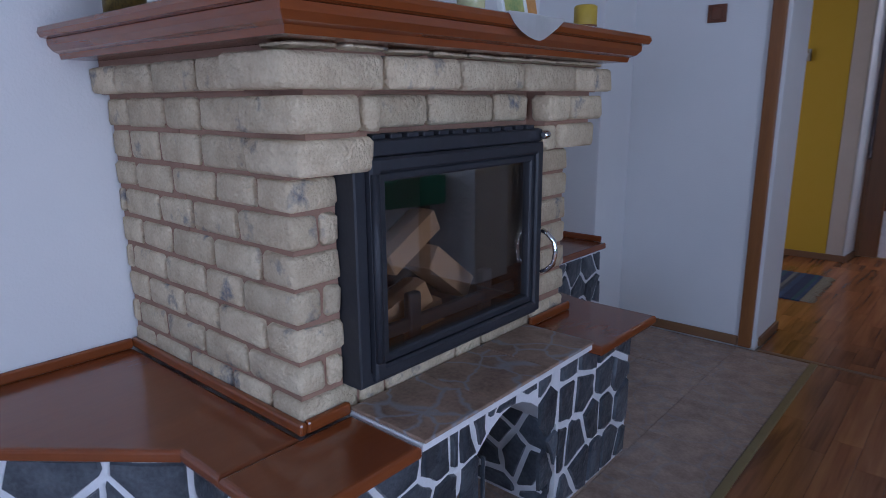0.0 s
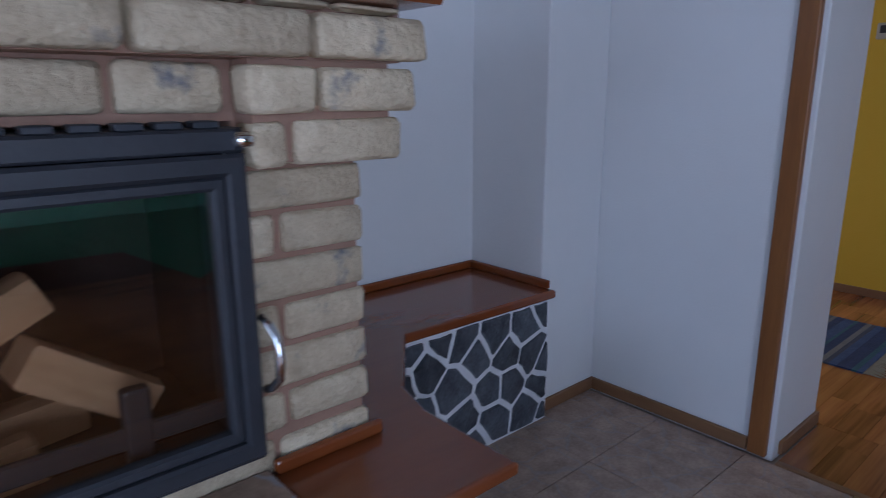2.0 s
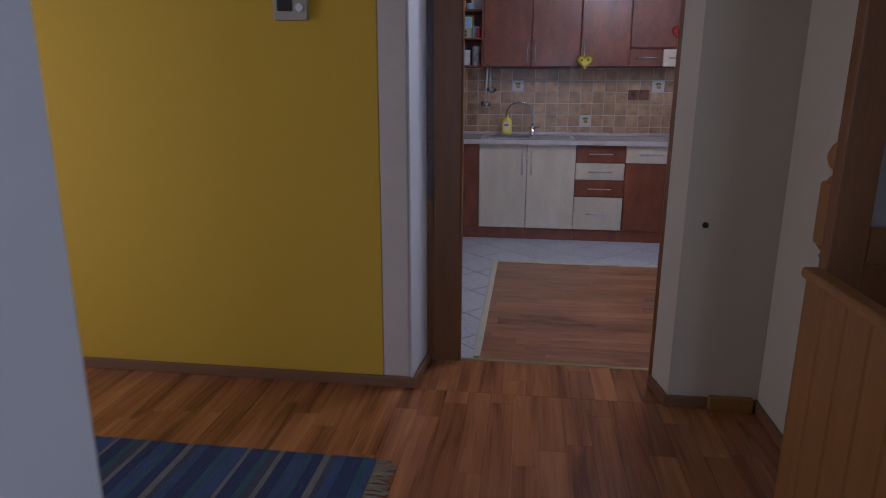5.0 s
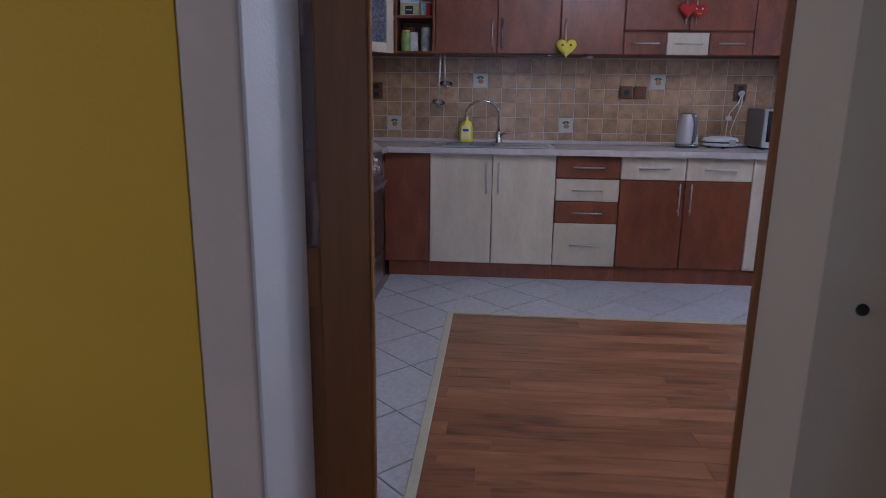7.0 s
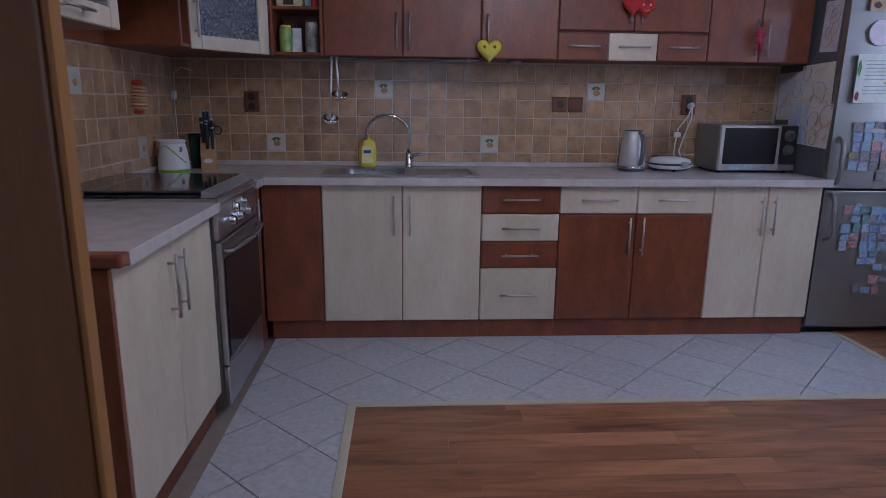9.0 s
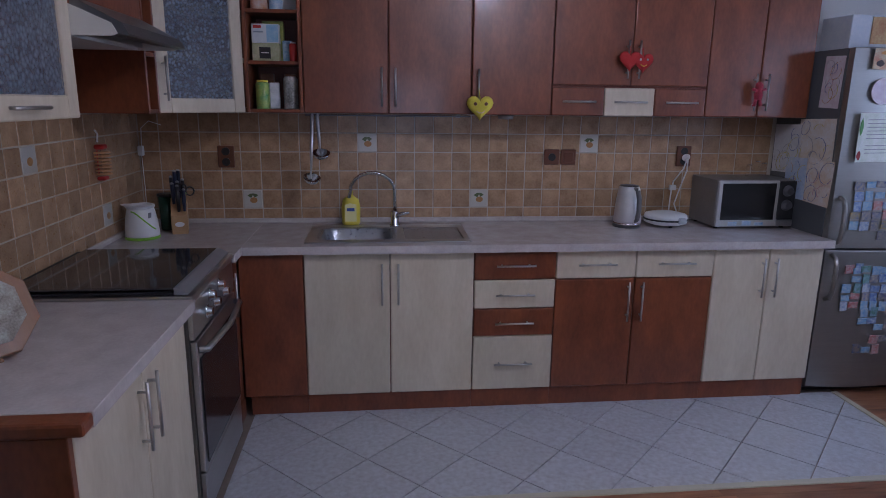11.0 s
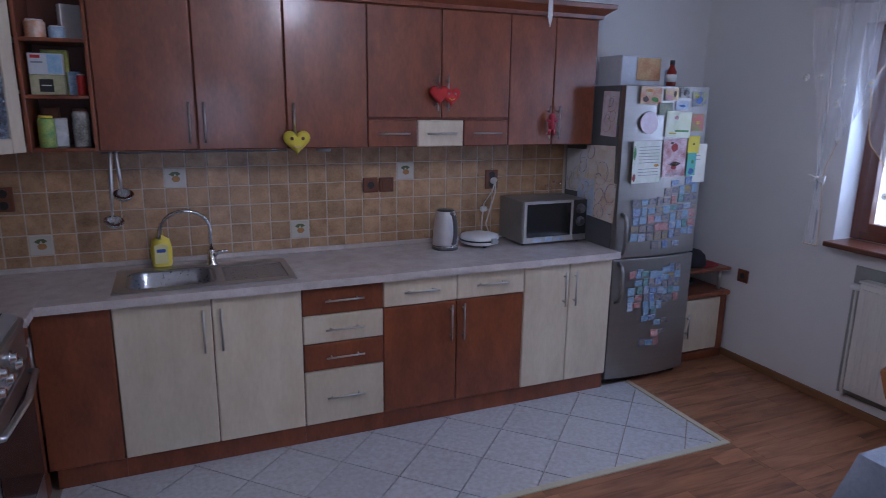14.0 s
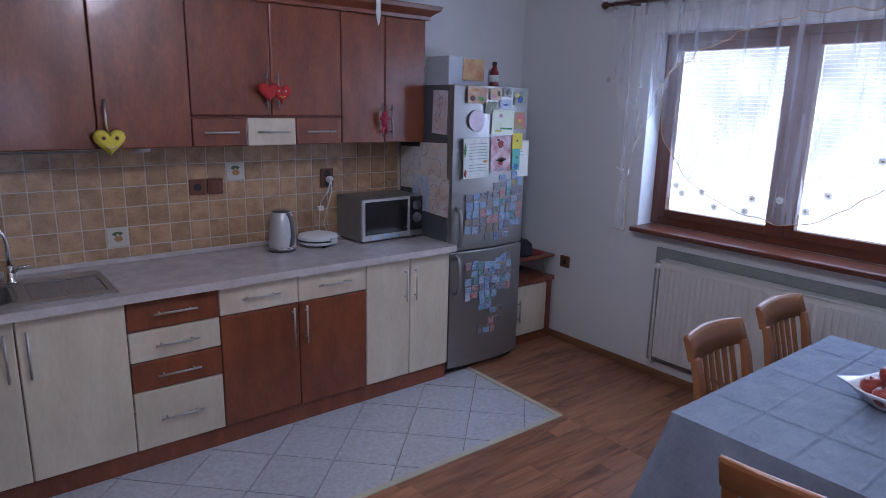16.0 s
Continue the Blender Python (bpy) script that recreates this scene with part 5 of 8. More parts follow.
# open shelf
sh = thing("open_shelf", pose(-0.668, UY, UZ0), "open cherry wall shelf filled with jars and packets", "shelf")
part("side_panel", B((0.0, 0.0, 0), (0.016, 0.298, H), 0.002), RED, sh)
part("side_panel", B((0.2505, 0.0, 0), (0.2665, 0.298, H), 0.002), RED, sh)
part("back_panel", B((0.016, 0.290, 0), (0.2505, 0.298, H)), REDH, sh)
for z in (0.0, 0.222, 0.452, H - 0.017):
    part("shelf_board", B((0.0165, 0.004, z), (0.250, 0.289, z + 0.016), 0.002), RED, sh)


def packet(x, y, z, w, d, h, material, label, cat="packet", rz=0):
    solid(cat.replace(" ", "_"), B((-w / 2, -d / 2, 0), (w / 2, d / 2, h), 0.003), material, label, cat, m=pose(x, y, z + 0.0003, 0, 0, rz))


def ease_in(f):
    return f * f * (2.2 - 1.2 * f)


def can(x, y, z, r_, h, material, label, cat="jar", cap=None):
    t = thing(cat.replace(" ", "_"), pose(x, y, z + 0.0003), label, cat)
    part("body", lathe(bmesh.new(), [(r_ * 0.96, 0), (r_, 0.004), (r_, h * 0.86), (r_ * 0.8, h * 0.93)], 16), material, t)
    part("lid", lathe(bmesh.new(), [(r_ * 0.82, h * 0.9302), (r_ * 0.82, h)], 16), cap or WHITEP, t)


BLUEP = mat("blue_packet", (0.10, 0.30, 0.55), 0.45, 0.3, 25, color2=(0.6, 0.65, 0.7))
WHTP = mat("white_packet", (0.68, 0.70, 0.72), 0.45, 0.3, 30, color2=(0.12, 0.25, 0.5))
GRNP = mat("green_packet", (0.16, 0.24, 0.06), 0.45, 0.4, 28, color2=(0.6, 0.55, 0.15))
SPOT = mat("spotted_canister", (0.62, 0.62, 0.60), 0.35, 0.6, 16, color2=(0.10, 0.10, 0.09))
ORNG = mat("orange_tub", (0.60, 0.22, 0.05), 0.4, 0.3, 20, color2=(0.7, 0.65, 0.6))


def tint0(name, c, c2):
    return mat(name, c, 0.45, 0.5, 32, color2=c2)


s0, s1, s2 = UZ0 + 0.016, UZ0 + 0.238, UZ0 + 0.468
can(-0.600, 9.84, s0, 0.033, 0.135, mat("green_bottle_print", (0.05, 0.26, 0.09), 0.3, 0.5, 30, color2=(0.45, 0.50, 0.12)), "green and yellow spice jar on the open shelf", "spice jar", YELP)
packet(-0.548, 9.87, s0, 0.05, 0.03, 0.125, mat("silver_packet", (0.50, 0.50, 0.50), 0.3, 0.3, 30, metal=0.4), "silver foil packet on the open shelf", "foil packet", 12)
packet(-0.590, 9.95, s0, 0.06, 0.05, 0.17, BROWNP, "dark brown carton at the back of the shelf", "carton")
can(-0.468, 9.85, s0, 0.034, 0.165, SPOT, "white canister with dark spots on the open shelf", "canister", BROWNP)
lower_box = solid("box", B((-0.064, -0.024, 0), (0.064, 0.024, 0.083), 0.002), tint0("cream_flower_box", (0.52, 0.50, 0.34), (0.30, 0.32, 0.16)), "cream printed box with a dark label on the shelf", "box", m=pose(-0.573, 9.845, s1 + 0.0003))
part("label_panel", B((-0.030, -0.0252, 0.012), (0.022, -0.0242, 0.064)), BLACKP, lower_box, "dark printed label")
part("text_bar", B((-0.022, -0.0262, 0.036), (0.014, -0.0253, 0.041)), PAPER, lower_box)
upper_box = solid("box", B((-0.064, -0.022, 0), (0.064, 0.022, 0.086), 0.002), tint0("white_box_print", (0.66, 0.68, 0.70), (0.55, 0.60, 0.66)), "white and pale blue printed box on the cream box", "box", m=pose(-0.573, 9.845, s1 + 0.0838))
part("blue_panel", B((0.006, -0.0232, 0.004), (0.060, -0.0222, 0.082)), tint0("sky_blue_print", (0.18, 0.42, 0.66), (0.45, 0.60, 0.72)), upper_box)
part("red_mark", B((-0.054, -0.0232, 0.066), (-0.018, -0.0222, 0.079)), REDP, upper_box)
part("text_bar", B((-0.054, -0.0232, 0.046), (-0.010, -0.0222, 0.053)), tint0("grey_print", (0.2, 0.25, 0.32), (0.3, 0.35, 0.4)), upper_box)
packet(-0.548, 9.92, s1, 0.10, 0.05, 0.19, GRNP, "green printed packet on the open shelf", "packet")
packet(-0.480, 9.90, s1, 0.045, 0.05, 0.10, BLUEP, "small blue printed packet on the open shelf", "packet")
can(-0.448, 9.84, s1, 0.018, 0.09, REDP, "small red spice shaker on the open shelf", "spice jar")
can(-0.600, 9.85, s2, 0.040, 0.075, ORNG, "orange lidded tub on the upper shelf", "tub")
can(-0.520, 9.84, s2, 0.032, 0.052, BLUEP, "blue and white lidded tub on the upper shelf", "tub")
packet(-0.475, 9.93, s2, 0.09, 0.04, 0.15, PAPER, "white folded paper bag on the upper shelf", "paper bag", 25)
# corner cabinet with a slanted hammered-glass door
cc = thing("corner_wall_cabinet", pose(0, 0, UZ0), "corner wall cabinet with a cream-framed hammered-glass door", "cabinet", "kitchen wall cabinets")
p0, p1 = Vector((-0.672, 9.772, 0)), Vector((-0.950, 9.405, 0))
bm = prism(bmesh.new(), [(-0.672, 10.066), (-0.672, 9.81), (-0.975, 9.41), (-1.278, 9.41), (-1.278, 10.066)], 0.0, 0.02)
prism(bm, [(-0.672, 10.066), (-0.672, 9.81), (-0.975, 9.41), (-1.278, 9.41), (-1.278, 10.066)], H - 0.02, H)
box(bm, (-1.278, 9.41, 0.02), (-1.27, 10.066, H - 0.02))
box(bm, (-1.27, 10.058, 0.02), (-0.672, 10.066, H - 0.02))
part("carcass", bm, REDH, cc)
for z in (0.24, 0.46):
    part("shelf_board", prism(bmesh.new(), [(-0.70, 10.05), (-0.70, 9.83), (-0.985, 9.45), (-1.265, 9.45), (-1.265, 10.05)], z, z + 0.016), CREAM, cc)
d = (p1 - p0).normalized()
n = Vector((d.y, -d.x, 0))
n = n if n.y < 0 else -n
Ld = (p1 - p0).length


def slant(u, w, z):
    return tuple(p0 + d * u + n * w + Vector((0, 0, z)))


def slab_on(u0, u1, z0, z1, w0, w1, bev=0.004):
    bm = B((u0, w0, z0), (u1, w1, z1), bev, 2)
    for v in bm.verts:
        v.co = Vector(slant(*v.co))
    bmesh.ops.recalc_face_normals(bm, faces=bm.faces[:])
    return bm


cd = part("door", slab_on(0.0, 0.062, 0, H, -0.020, 0.0), CREAM, cc)
for a in ((Ld - 0.062, Ld, 0, H), (0.0622, Ld - 0.0622, 0, 0.062), (0.0622, Ld - 0.0622, H - 0.062, H)):
    part("frame_piece", slab_on(*a, -0.020, 0.0), CREAM, cd)
part("glass", slab_on(0.060, Ld - 0.060, 0.060, H - 0.060, -0.014, -0.009, 0), FROST, cd, "hammered grey glass")
bar_handle(cd, slant(Ld - 0.030, 0, 0.14), 0.18, True, tuple(n))
# west wall: small shelf, hood, glazed cabinet
UX = -0.945
ws = thing("open_shelf", pose(UX, 9.272, UZ0), "narrow open cherry shelf beside the extractor", "shelf")
part("side_panel", B((-0.332, 0, 0), (0, 0.016, H), 0.002), RED, ws)
part("side_panel", B((-0.332, 0.119, 0), (0, 0.135, H), 0.002), RED, ws)
part("back_panel", B((-0.332, 0.0165, 0), (-0.325, 0.1185, H)), REDH, ws)
for z in (0.0, 0.222, 0.452, H - 0.017):
    part("shelf_board", B((-0.3245, 0.0165, z), (-0.004, 0.1185, z + 0.016), 0.002), RED, ws)
hu = thing("wall_cabinet", pose(UX, 8.670, UZ0), "cherry wall cabinet over the extractor hood", "cabinet", "kitchen wall cabinets")
part("carcass", B((-0.332, 0.0, 0.30), (-0.021, 0.599, H)), REDH, hu)
part("back_panel", B((-0.332, 0.0, 0.0), (-0.320, 0.599, 0.2995)), RED, hu)
part("door", B((-0.0205, 0.002, 0.302), (0, 0.597, H), 0.006, 2), RED, hu)
hd = thing("extractor_hood", pose(UX, 8.673, 1.655), "slim steel extractor hood pulled out over the cooker", "extractor hood")
part("body", B((-0.318, 0.0, 0.03), (-0.002, 0.593, 0.115), 0.003), STEEL, hd)
part("visor", prism(bmesh.new(), [(-0.002, 0.05), (0.135, 0.027), (0.154, 0.024), (0.157, 0.030), (0.140, 0.062), (-0.002, 0.135)], 0.0, 0.593, 0.003, axes=lambda u, v, w: (u, w, v)), mat("dark_visor_steel", (0.24, 0.24, 0.25), 0.32, 0.06, 5, 0.02, 150, metal=0.9), hd)
part("grease_filter", B((-0.25, 0.03, 0.020), (-0.01, 0.56, 0.030)), mat("white_filter_mesh", (0.6, 0.6, 0.6), 0.6, 0.1, 60), hd)
for y_ in (-0.0045, 0.5935):
    part("end_cap", prism(bmesh.new(), [(-0.318, 0.028), (-0.02, 0.022), (0.112, 0.022), (0.128, 0.030), (0.112, 0.060), (-0.02, 0.118), (-0.318, 0.118)], y_, y_ + 0.004, axes=lambda u, v, w: (u, w, v)), RADIATOR, hd, "white plastic end cap")
gc = thing("wall_cabinet", pose(UX, 8.023, UZ0), "wall cabinet with a cream-framed grey glass door", "cabinet", "kitchen wall cabinets")
bm = bmesh.new()
for a, b in (((-0.332, 0, 0), (-0.021, 0.643, 0.018)), ((-0.332, 0, H - 0.018), (-0.021, 0.643, H)), ((-0.332, 0, 0.018), (-0.021, 0.018, H - 0.018)), ((-0.332, 0.625, 0.018), (-0.021, 0.643, H - 0.018)), ((-0.332, 0.018, 0.018), (-0.324, 0.625, H - 0.018))):
    box(bm, a, b)
part("carcass", bm, REDH, gc)
gd = part("door", B((-0.0205, 0.002, 0), (0, 0.068, H), 0.005, 2), CREAM, gc)
for a, b in (((-0.0205, 0.575, 0), (0, 0.641, H)), ((-0.0205, 0.0685, 0), (0, 0.5745, 0.066)), ((-0.0205, 0.0685, H - 0.066), (0, 0.5745, H))):
    part("frame_piece", B(a, b, 0.005, 2), CREAM, gd)
part("glass", B((-0.013, 0.064, 0.062), (-0.008, 0.580, H - 0.062)), FROST, gd, "grey hammered glass")
bar_handle(gd, (0, 0.322, 0.033), 0.18, False, (1, 0, 0))
# rail with ladles under the cabinets
rl = thing("utensil_rail", pose(-0.40, 9.80, 1.418), "thin steel utensil rail under the wall cabinet", "rail")
part("rail", B((0.0, 0.002, 0.006), (0.81, 0.010, 0.014), 0.002), mat("dark_rail_steel", (0.16, 0.15, 0.15), 0.4, 0.05, 6, metal=0.8), rl)
part("mount", B((0.05, 0.0102, 0.004), (0.07, 0.03, 0.0195)), STEEL, rl)
part("mount", B((0.74, 0.0102, 0.004), (0.76, 0.03, 0.0195)), STEEL, rl)


def ladle(x, l, r_, tilt):
    t = thing("ladle", pose(x, 9.788, 1.425, 0, tilt, 0), "steel ladle hanging from the utensil rail", "ladle", "hanging ladles")
    part("handle", tube(bmesh.new(), [(0, 0.008, 0.012), (0, -0.006, 0.0), (0, -0.006, -l * 0.6), (0, 0.002, -l)], [0.004, 0.009, 0.008, 0.004], 8), STEEL, t)
    part("cup", lathe(bmesh.new(), [(0.004, -0.034), (r_ * 0.45, -0.031), (r_ * 0.82, -0.019), (r_, 0.0), (r_ * 0.95, 0.0), (r_ * 0.76, -0.016), (r_ * 0.4, -0.027), (0.004, -0.029)], 20), CHROME, t, m=pose(0.006, -0.012, -l + 0.008, 24, 8, 0))


ladle(-0.340, 0.185, 0.043, -3)
ladle(-0.364, 0.305, 0.043, 3)
uc = thing("cabinet_light", pose(0.60, 9.86, 1.427), "small steel spotlight puck under the wall cabinet", "lamp")
part("puck", lathe(bmesh.new(), [(0.035, -0.012), (0.040, -0.006), (0.040, 0.0105)], 18), STEEL, uc)

# small things along the splashback
SY = 10.062


def socket(x, z, label, w=0.085, h=0.085, holes=1, face=SY, m=None, ver=True):
    t = thing("wall_socket", m or pose(x, face, z), label, "socket", "kitchen sockets")
    part("plate", B((-w / 2, -0.012, -h / 2), (w / 2, 0, h / 2), 0.005, 2), BROWNP, t)
    for k in range(holes):
        dz = 0 if holes == 1 else (k - 0.5) * h * 0.48
        part("socket_well", lathe(bmesh.new(), [(0.021, 0), (0.021, 0.003), (0.016, 0.0035), (0.015, 0.0012)], 14), BLACKP, t, m=pose(0, -0.0122, dz, 90))


socket(-0.84, 1.205, "brown double wall socket on the tiles", 0.085, 0.115, 2)
socket(0.905, 1.208, "brown wall socket on the tiles")
t = thing("light_switch", pose(0.998, SY, 1.208), "brown light switch on the tiles", "switch")
part("plate", B((-0.0425, -0.012, -0.0425), (0.0425, 0, 0.0425), 0.005, 2), BROWNP, t)
part("rocker", B((-0.028, -0.017, -0.028), (0.028, -0.0122, 0.028), 0.003), BROWNP, t)
socket(1.665, 1.215, "brown wall socket with a white plug and cable", 0.085, 0.115, 2)
pl = thing("power_cable", pose(1.665, 10.045, 1.20), "white power plug with a looping cable", "cable")
part("plug", lathe(bmesh.new(), [(0.018, 0), (0.020, 0.01), (0.016, 0.03), (0.008, 0.04)], 14), WHITEP, pl, m=pose(0.005, 0.0, 0.005, 70))
part("cable", tube(bmesh.new(), [(0.005, -0.035, 0.0), (0.0, -0.045, -0.06), (-0.03, -0.04, -0.16), (-0.05, -0.03, -0.25), (-0.02, -0.04, -0.33), (0.06, -0.03, -0.335)], 0.004, 6), WHITEP, pl)
part("cable", tube(bmesh.new(), [(0.005, -0.030, 0.01), (-0.02, -0.045, -0.05), (-0.07, -0.04, -0.12), (-0.075, -0.03, -0.20), (-0.085, -0.04, -0.333)], 0.004, 6), WHITEP, pl)
part("inline_switch", B((-0.095, -0.055, -0.17), (-0.055, -0.035, -0.14), 0.006, 2), WHITEP, pl)
KSTEEL = mat("satin_kettle_steel", (0.66, 0.66, 0.69), 0.36, 0.05, 6, metal=0.55)
ke = thing("kettle", pose(1.293, 9.885, 0.850, 0, 0, 14), "tapered steel electric kettle with its handle to the front", "kettle")
part("base", lathe(bmesh.new(), [(0.075, 0.0003), (0.077, 0.008), (0.072, 0.014)], 26), mat("dark_kettle_base", (0.07, 0.07, 0.075), 0.4, 0.05, 10), ke)
part("ring", lathe(bmesh.new(), [(0.073, 0.0142), (0.0745, 0.018), (0.0735, 0.026)], 26), CHROME, ke)
part("jug", lathe(bmesh.new(), [(0.0725, 0.0262), (0.0725, 0.04), (0.068, 0.11), (0.061, 0.17), (0.054, 0.214), (0.050, 0.219)], 30), KSTEEL, ke)
part("lid", lathe(bmesh.new(), [(0.050, 0.2192), (0.048, 0.224), (0.015, 0.226)], 24), mat("dark_lid_plastic", (0.06, 0.06, 0.065), 0.35, 0.05, 10), ke)
hd_ = part("handle", tube(bmesh.new(), [(0.0, -0.052, 0.212), (0.0, -0.076, 0.205), (0.0, -0.092, 0.160), (0.0, -0.096, 0.10), (0.0, -0.086, 0.048), (0.0, -0.070, 0.036)], [0.010, 0.013, 0.013, 0.013, 0.012, 0.009], 8), mat("grey_handle_plastic", (0.13, 0.125, 0.13), 0.35, 0.05, 10), ke)
part("switch", B((-0.007, -0.088, 0.2), (0.007, -0.078, 0.214), 0.002), WHITEP, hd_)
wa = thing("waffle_iron", pose(1.515, 9.895, 0.850), "white round waffle iron with closed lid", "waffle iron")
part("base", lathe(bmesh.new(), [(0.085, 0.012), (0.112, 0.022), (0.115, 0.038), (0.110, 0.042)], 26), WHITEP, wa)
part("seal", lathe(bmesh.new(), [(0.106, 0.0345), (0.118, 0.0365), (0.118, 0.0435), (0.106, 0.046)], 26), BLACKP, wa, "black seal between the plates")
part("lid", lathe(bmesh.new(), [(0.110, 0.0422), (0.115, 0.048), (0.108, 0.066), (0.06, 0.077), (0.01, 0.079)], 26), WHITEP, wa)
part("latch", B((0.02, -0.128, 0.028), (0.06, -0.108, 0.06), 0.004), mat("grey_plastic", (0.4, 0.42, 0.45), 0.4, 0.05, 10), wa)
for a in (30, 150, 270):
    part("foot", lathe(bmesh.new(), [(0.010, 0.0003), (0.012, 0.013)], 10, c=(0.07 * math.cos(radians(a)), 0.07 * math.sin(radians(a)), 0)), BLACKP, wa)
mw = thing("microwave", pose(1.735, 9.775, 0.850, 0, 0, 1), "silver microwave oven with a dark glass door", "microwave")
part("housing", B((0, 0.012, 0.012), (0.445, 0.285, 0.262), 0.006, 2), mat("silver_painted_metal", (0.27, 0.27, 0.27), 0.35, 0.06, 10, metal=0.5), mw)
dm = part("door", B((0.002, -0.006, 0.014), (0.345, 0.0115, 0.260), 0.005, 2), mat("silver_plastic", (0.47, 0.46, 0.45), 0.35, 0.05, 10, metal=0.4), mw)
part("window", B((0.022, -0.0085, 0.050), (0.325, -0.0062, 0.246), 0.001), BLACKG, dm)
cp = part("control_panel", B((0.347, -0.004, 0.050), (0.443, 0.0115, 0.258), 0.004), BLACKP, mw)
for z in (0.205, 0.128):
    part("dial", lathe(bmesh.new(), [(0.030, 0), (0.029, 0.006), (0.022, 0.008), (0.020, 0.022), (0.017, 0.024)], 20), mat("dark_grey_dial", (0.10, 0.10, 0.11), 0.35, 0.05, 10), cp, m=pose(0.395, -0.0042, z, 90))
part("lower_panel", B((0.347, -0.004, 0.014), (0.443, 0.0115, 0.048), 0.003), STEEL, mw)
for k, c in enumerate(((0.07, 0.02, 0.10), (0.15, 0.025, 0.06), (0.22, 0.015, 0.09))):
    part("sticker", B((c[0], -0.0085, 0.021), (c[0] + 0.05, -0.0062, 0.021 + c[1])), BLUEP, dm)
for sx in (0.03, 0.41):
    for sy in (0.04, 0.25):
        part("foot", lathe(bmesh.new(), [(0.012, 0.0003), (0.013, 0.0118)], 10, c=(sx, sy, 0)), BLACKP, mw)
for k, (x, c) in enumerate(((2.065, GLASS), (2.105, GLASS), (2.02, GLASS))):
    can(x, 9.98, 1.1122, 0.017, 0.085 - 0.01 * k, c, "small clear spice shaker on top of the microwave", "spice jar", CHROME)
kb = thing("knife_block", pose(-1.030, 9.825, 0.850, 0, 0, 14), "pale wooden knife block full of black-handled knives", "knife block")
part("block", prism(bmesh.new(), [(-0.052, 0.0003), (0.070, 0.0003), (0.070, 0.155), (0.045, 0.168), (-0.052, 0.092)], -0.038, 0.038, 0.004, axes=lambda u, v, w: (w, u, v)), mat("beech_block", (0.47, 0.29, 0.14), 0.5, 0.12, 8, color2=(0.36, 0.21, 0.10)), kb)
part("logo_plate", lathe(bmesh.new(), [(0.022, 0), (0.021, 0.0015)], 18, sq=0.55), WHITEP, kb, m=pose(0, -0.0525, 0.048, 90))
HANDLEB = mat("blue_black_handle", (0.02, 0.03, 0.07), 0.35, 0.1, 10)
for x, y, h, c in ((-0.026, 0.045, 0.105, BLACKP), (-0.010, 0.048, 0.130, HANDLEB), (0.006, 0.046, 0.135, HANDLEB), (0.022, 0.044, 0.090, BLACKP), (-0.022, 0.012, 0.100, HANDLEB), (0.000, 0.010, 0.110, BLACKP), (0.000, -0.030, 0.125, BLACKP), (0.026, -0.028, 0.105, HANDLEB)):
    z0 = 0.092 + (y + 0.052) * 0.76
    kn = part("knife_handle", tube(bmesh.new(), [(x, y, z0), (x, y - 0.010, z0 + h * 0.5), (x * 1.1, y - 0.020, z0 + h)], [0.007, 0.010, 0.008], 8), c, kb)
    part("end_cap", lathe(bmesh.new(), [(0.0085, 0.0), (0.008, 0.006), (0.003, 0.009)], 10), STEEL, kn, m=pose(x * 1.1, y - 0.020, z0 + h + 0.0003))
for dx in (0.0, 0.034):
    part("scissor_handle", tube(bmesh.new(), [(0.022 + dx + 0.019 * math.cos(a), -0.012, 0.222 - dx * 0.5 + 0.021 * math.sin(a)) for a in [k * math.tau / 12 for k in range(13)]], 0.004, 6), BLACKP, kb)
part("scissor_joint", lathe(bmesh.new(), [(0.006, 0), (0.005, 0.003)], 10), GREENP, kb, m=pose(0.034, -0.017, 0.196, 90))
jg = thing("slicer_motor_base", pose(-1.165, 9.690, 0.850, 0, 0, -12), "white tapered kitchen slicer base with green trim", "kitchen appliance")
part("foot_ring", lathe(bmesh.new(), [(0.076, 0.0003), (0.079, 0.006), (0.076, 0.014)], 28), GREENP, jg)
part("body", lathe(bmesh.new(), [(0.076, 0.0142), (0.077, 0.022), (0.072, 0.080), (0.062, 0.135), (0.058, 0.146)], 30), WHITEP, jg)
part("rim", lathe(bmesh.new(), [(0.060, 0.1462), (0.064, 0.150), (0.064, 0.158), (0.058, 0.162), (0.052, 0.160), (0.050, 0.152)], 30), WHITEP, jg, "raised white rim")
part("well", lathe(bmesh.new(), [(0.049, 0.1465), (0.049, 0.1515)], 24), BLACKP, jg, "dark drive well")
part("spout", prism(bmesh.new(), [(-0.092, 0.160), (-0.062, 0.148), (-0.062, 0.161)], -0.018, 0.018, 0.003, 2, axes=lambda u, v, w: (u, w, v)), WHITEP, jg)
swoosh = []
for k in range(14):
    f = k / 13
    z = 0.136 - 0.088 * ease_in(f)
    r_ = 0.0775 - 0.0155 * max(0.0, (z - 0.022) / 0.113) ** 1.3
    a = radians(-100 + 92 * f)
    swoosh.append((r_ * math.cos(a), r_ * math.sin(a), z))
part("swoosh", tube(bmesh.new(), swoosh, 0.0035, 6), GREENP, jg, "green curved line")
part("button_panel", B((-0.008, -0.002, -0.018), (0.008, 0.0, 0.018), 0.0008), mat("grey_button_panel", (0.22, 0.23, 0.26), 0.4, 0.05, 10), jg, m=pose(0.060, -0.030, 0.112, 12, 0, 63))
beaker = thing("beaker", pose(-1.112, 9.895, 0.8502), "dark green glass beaker beside the knife block", "beaker")
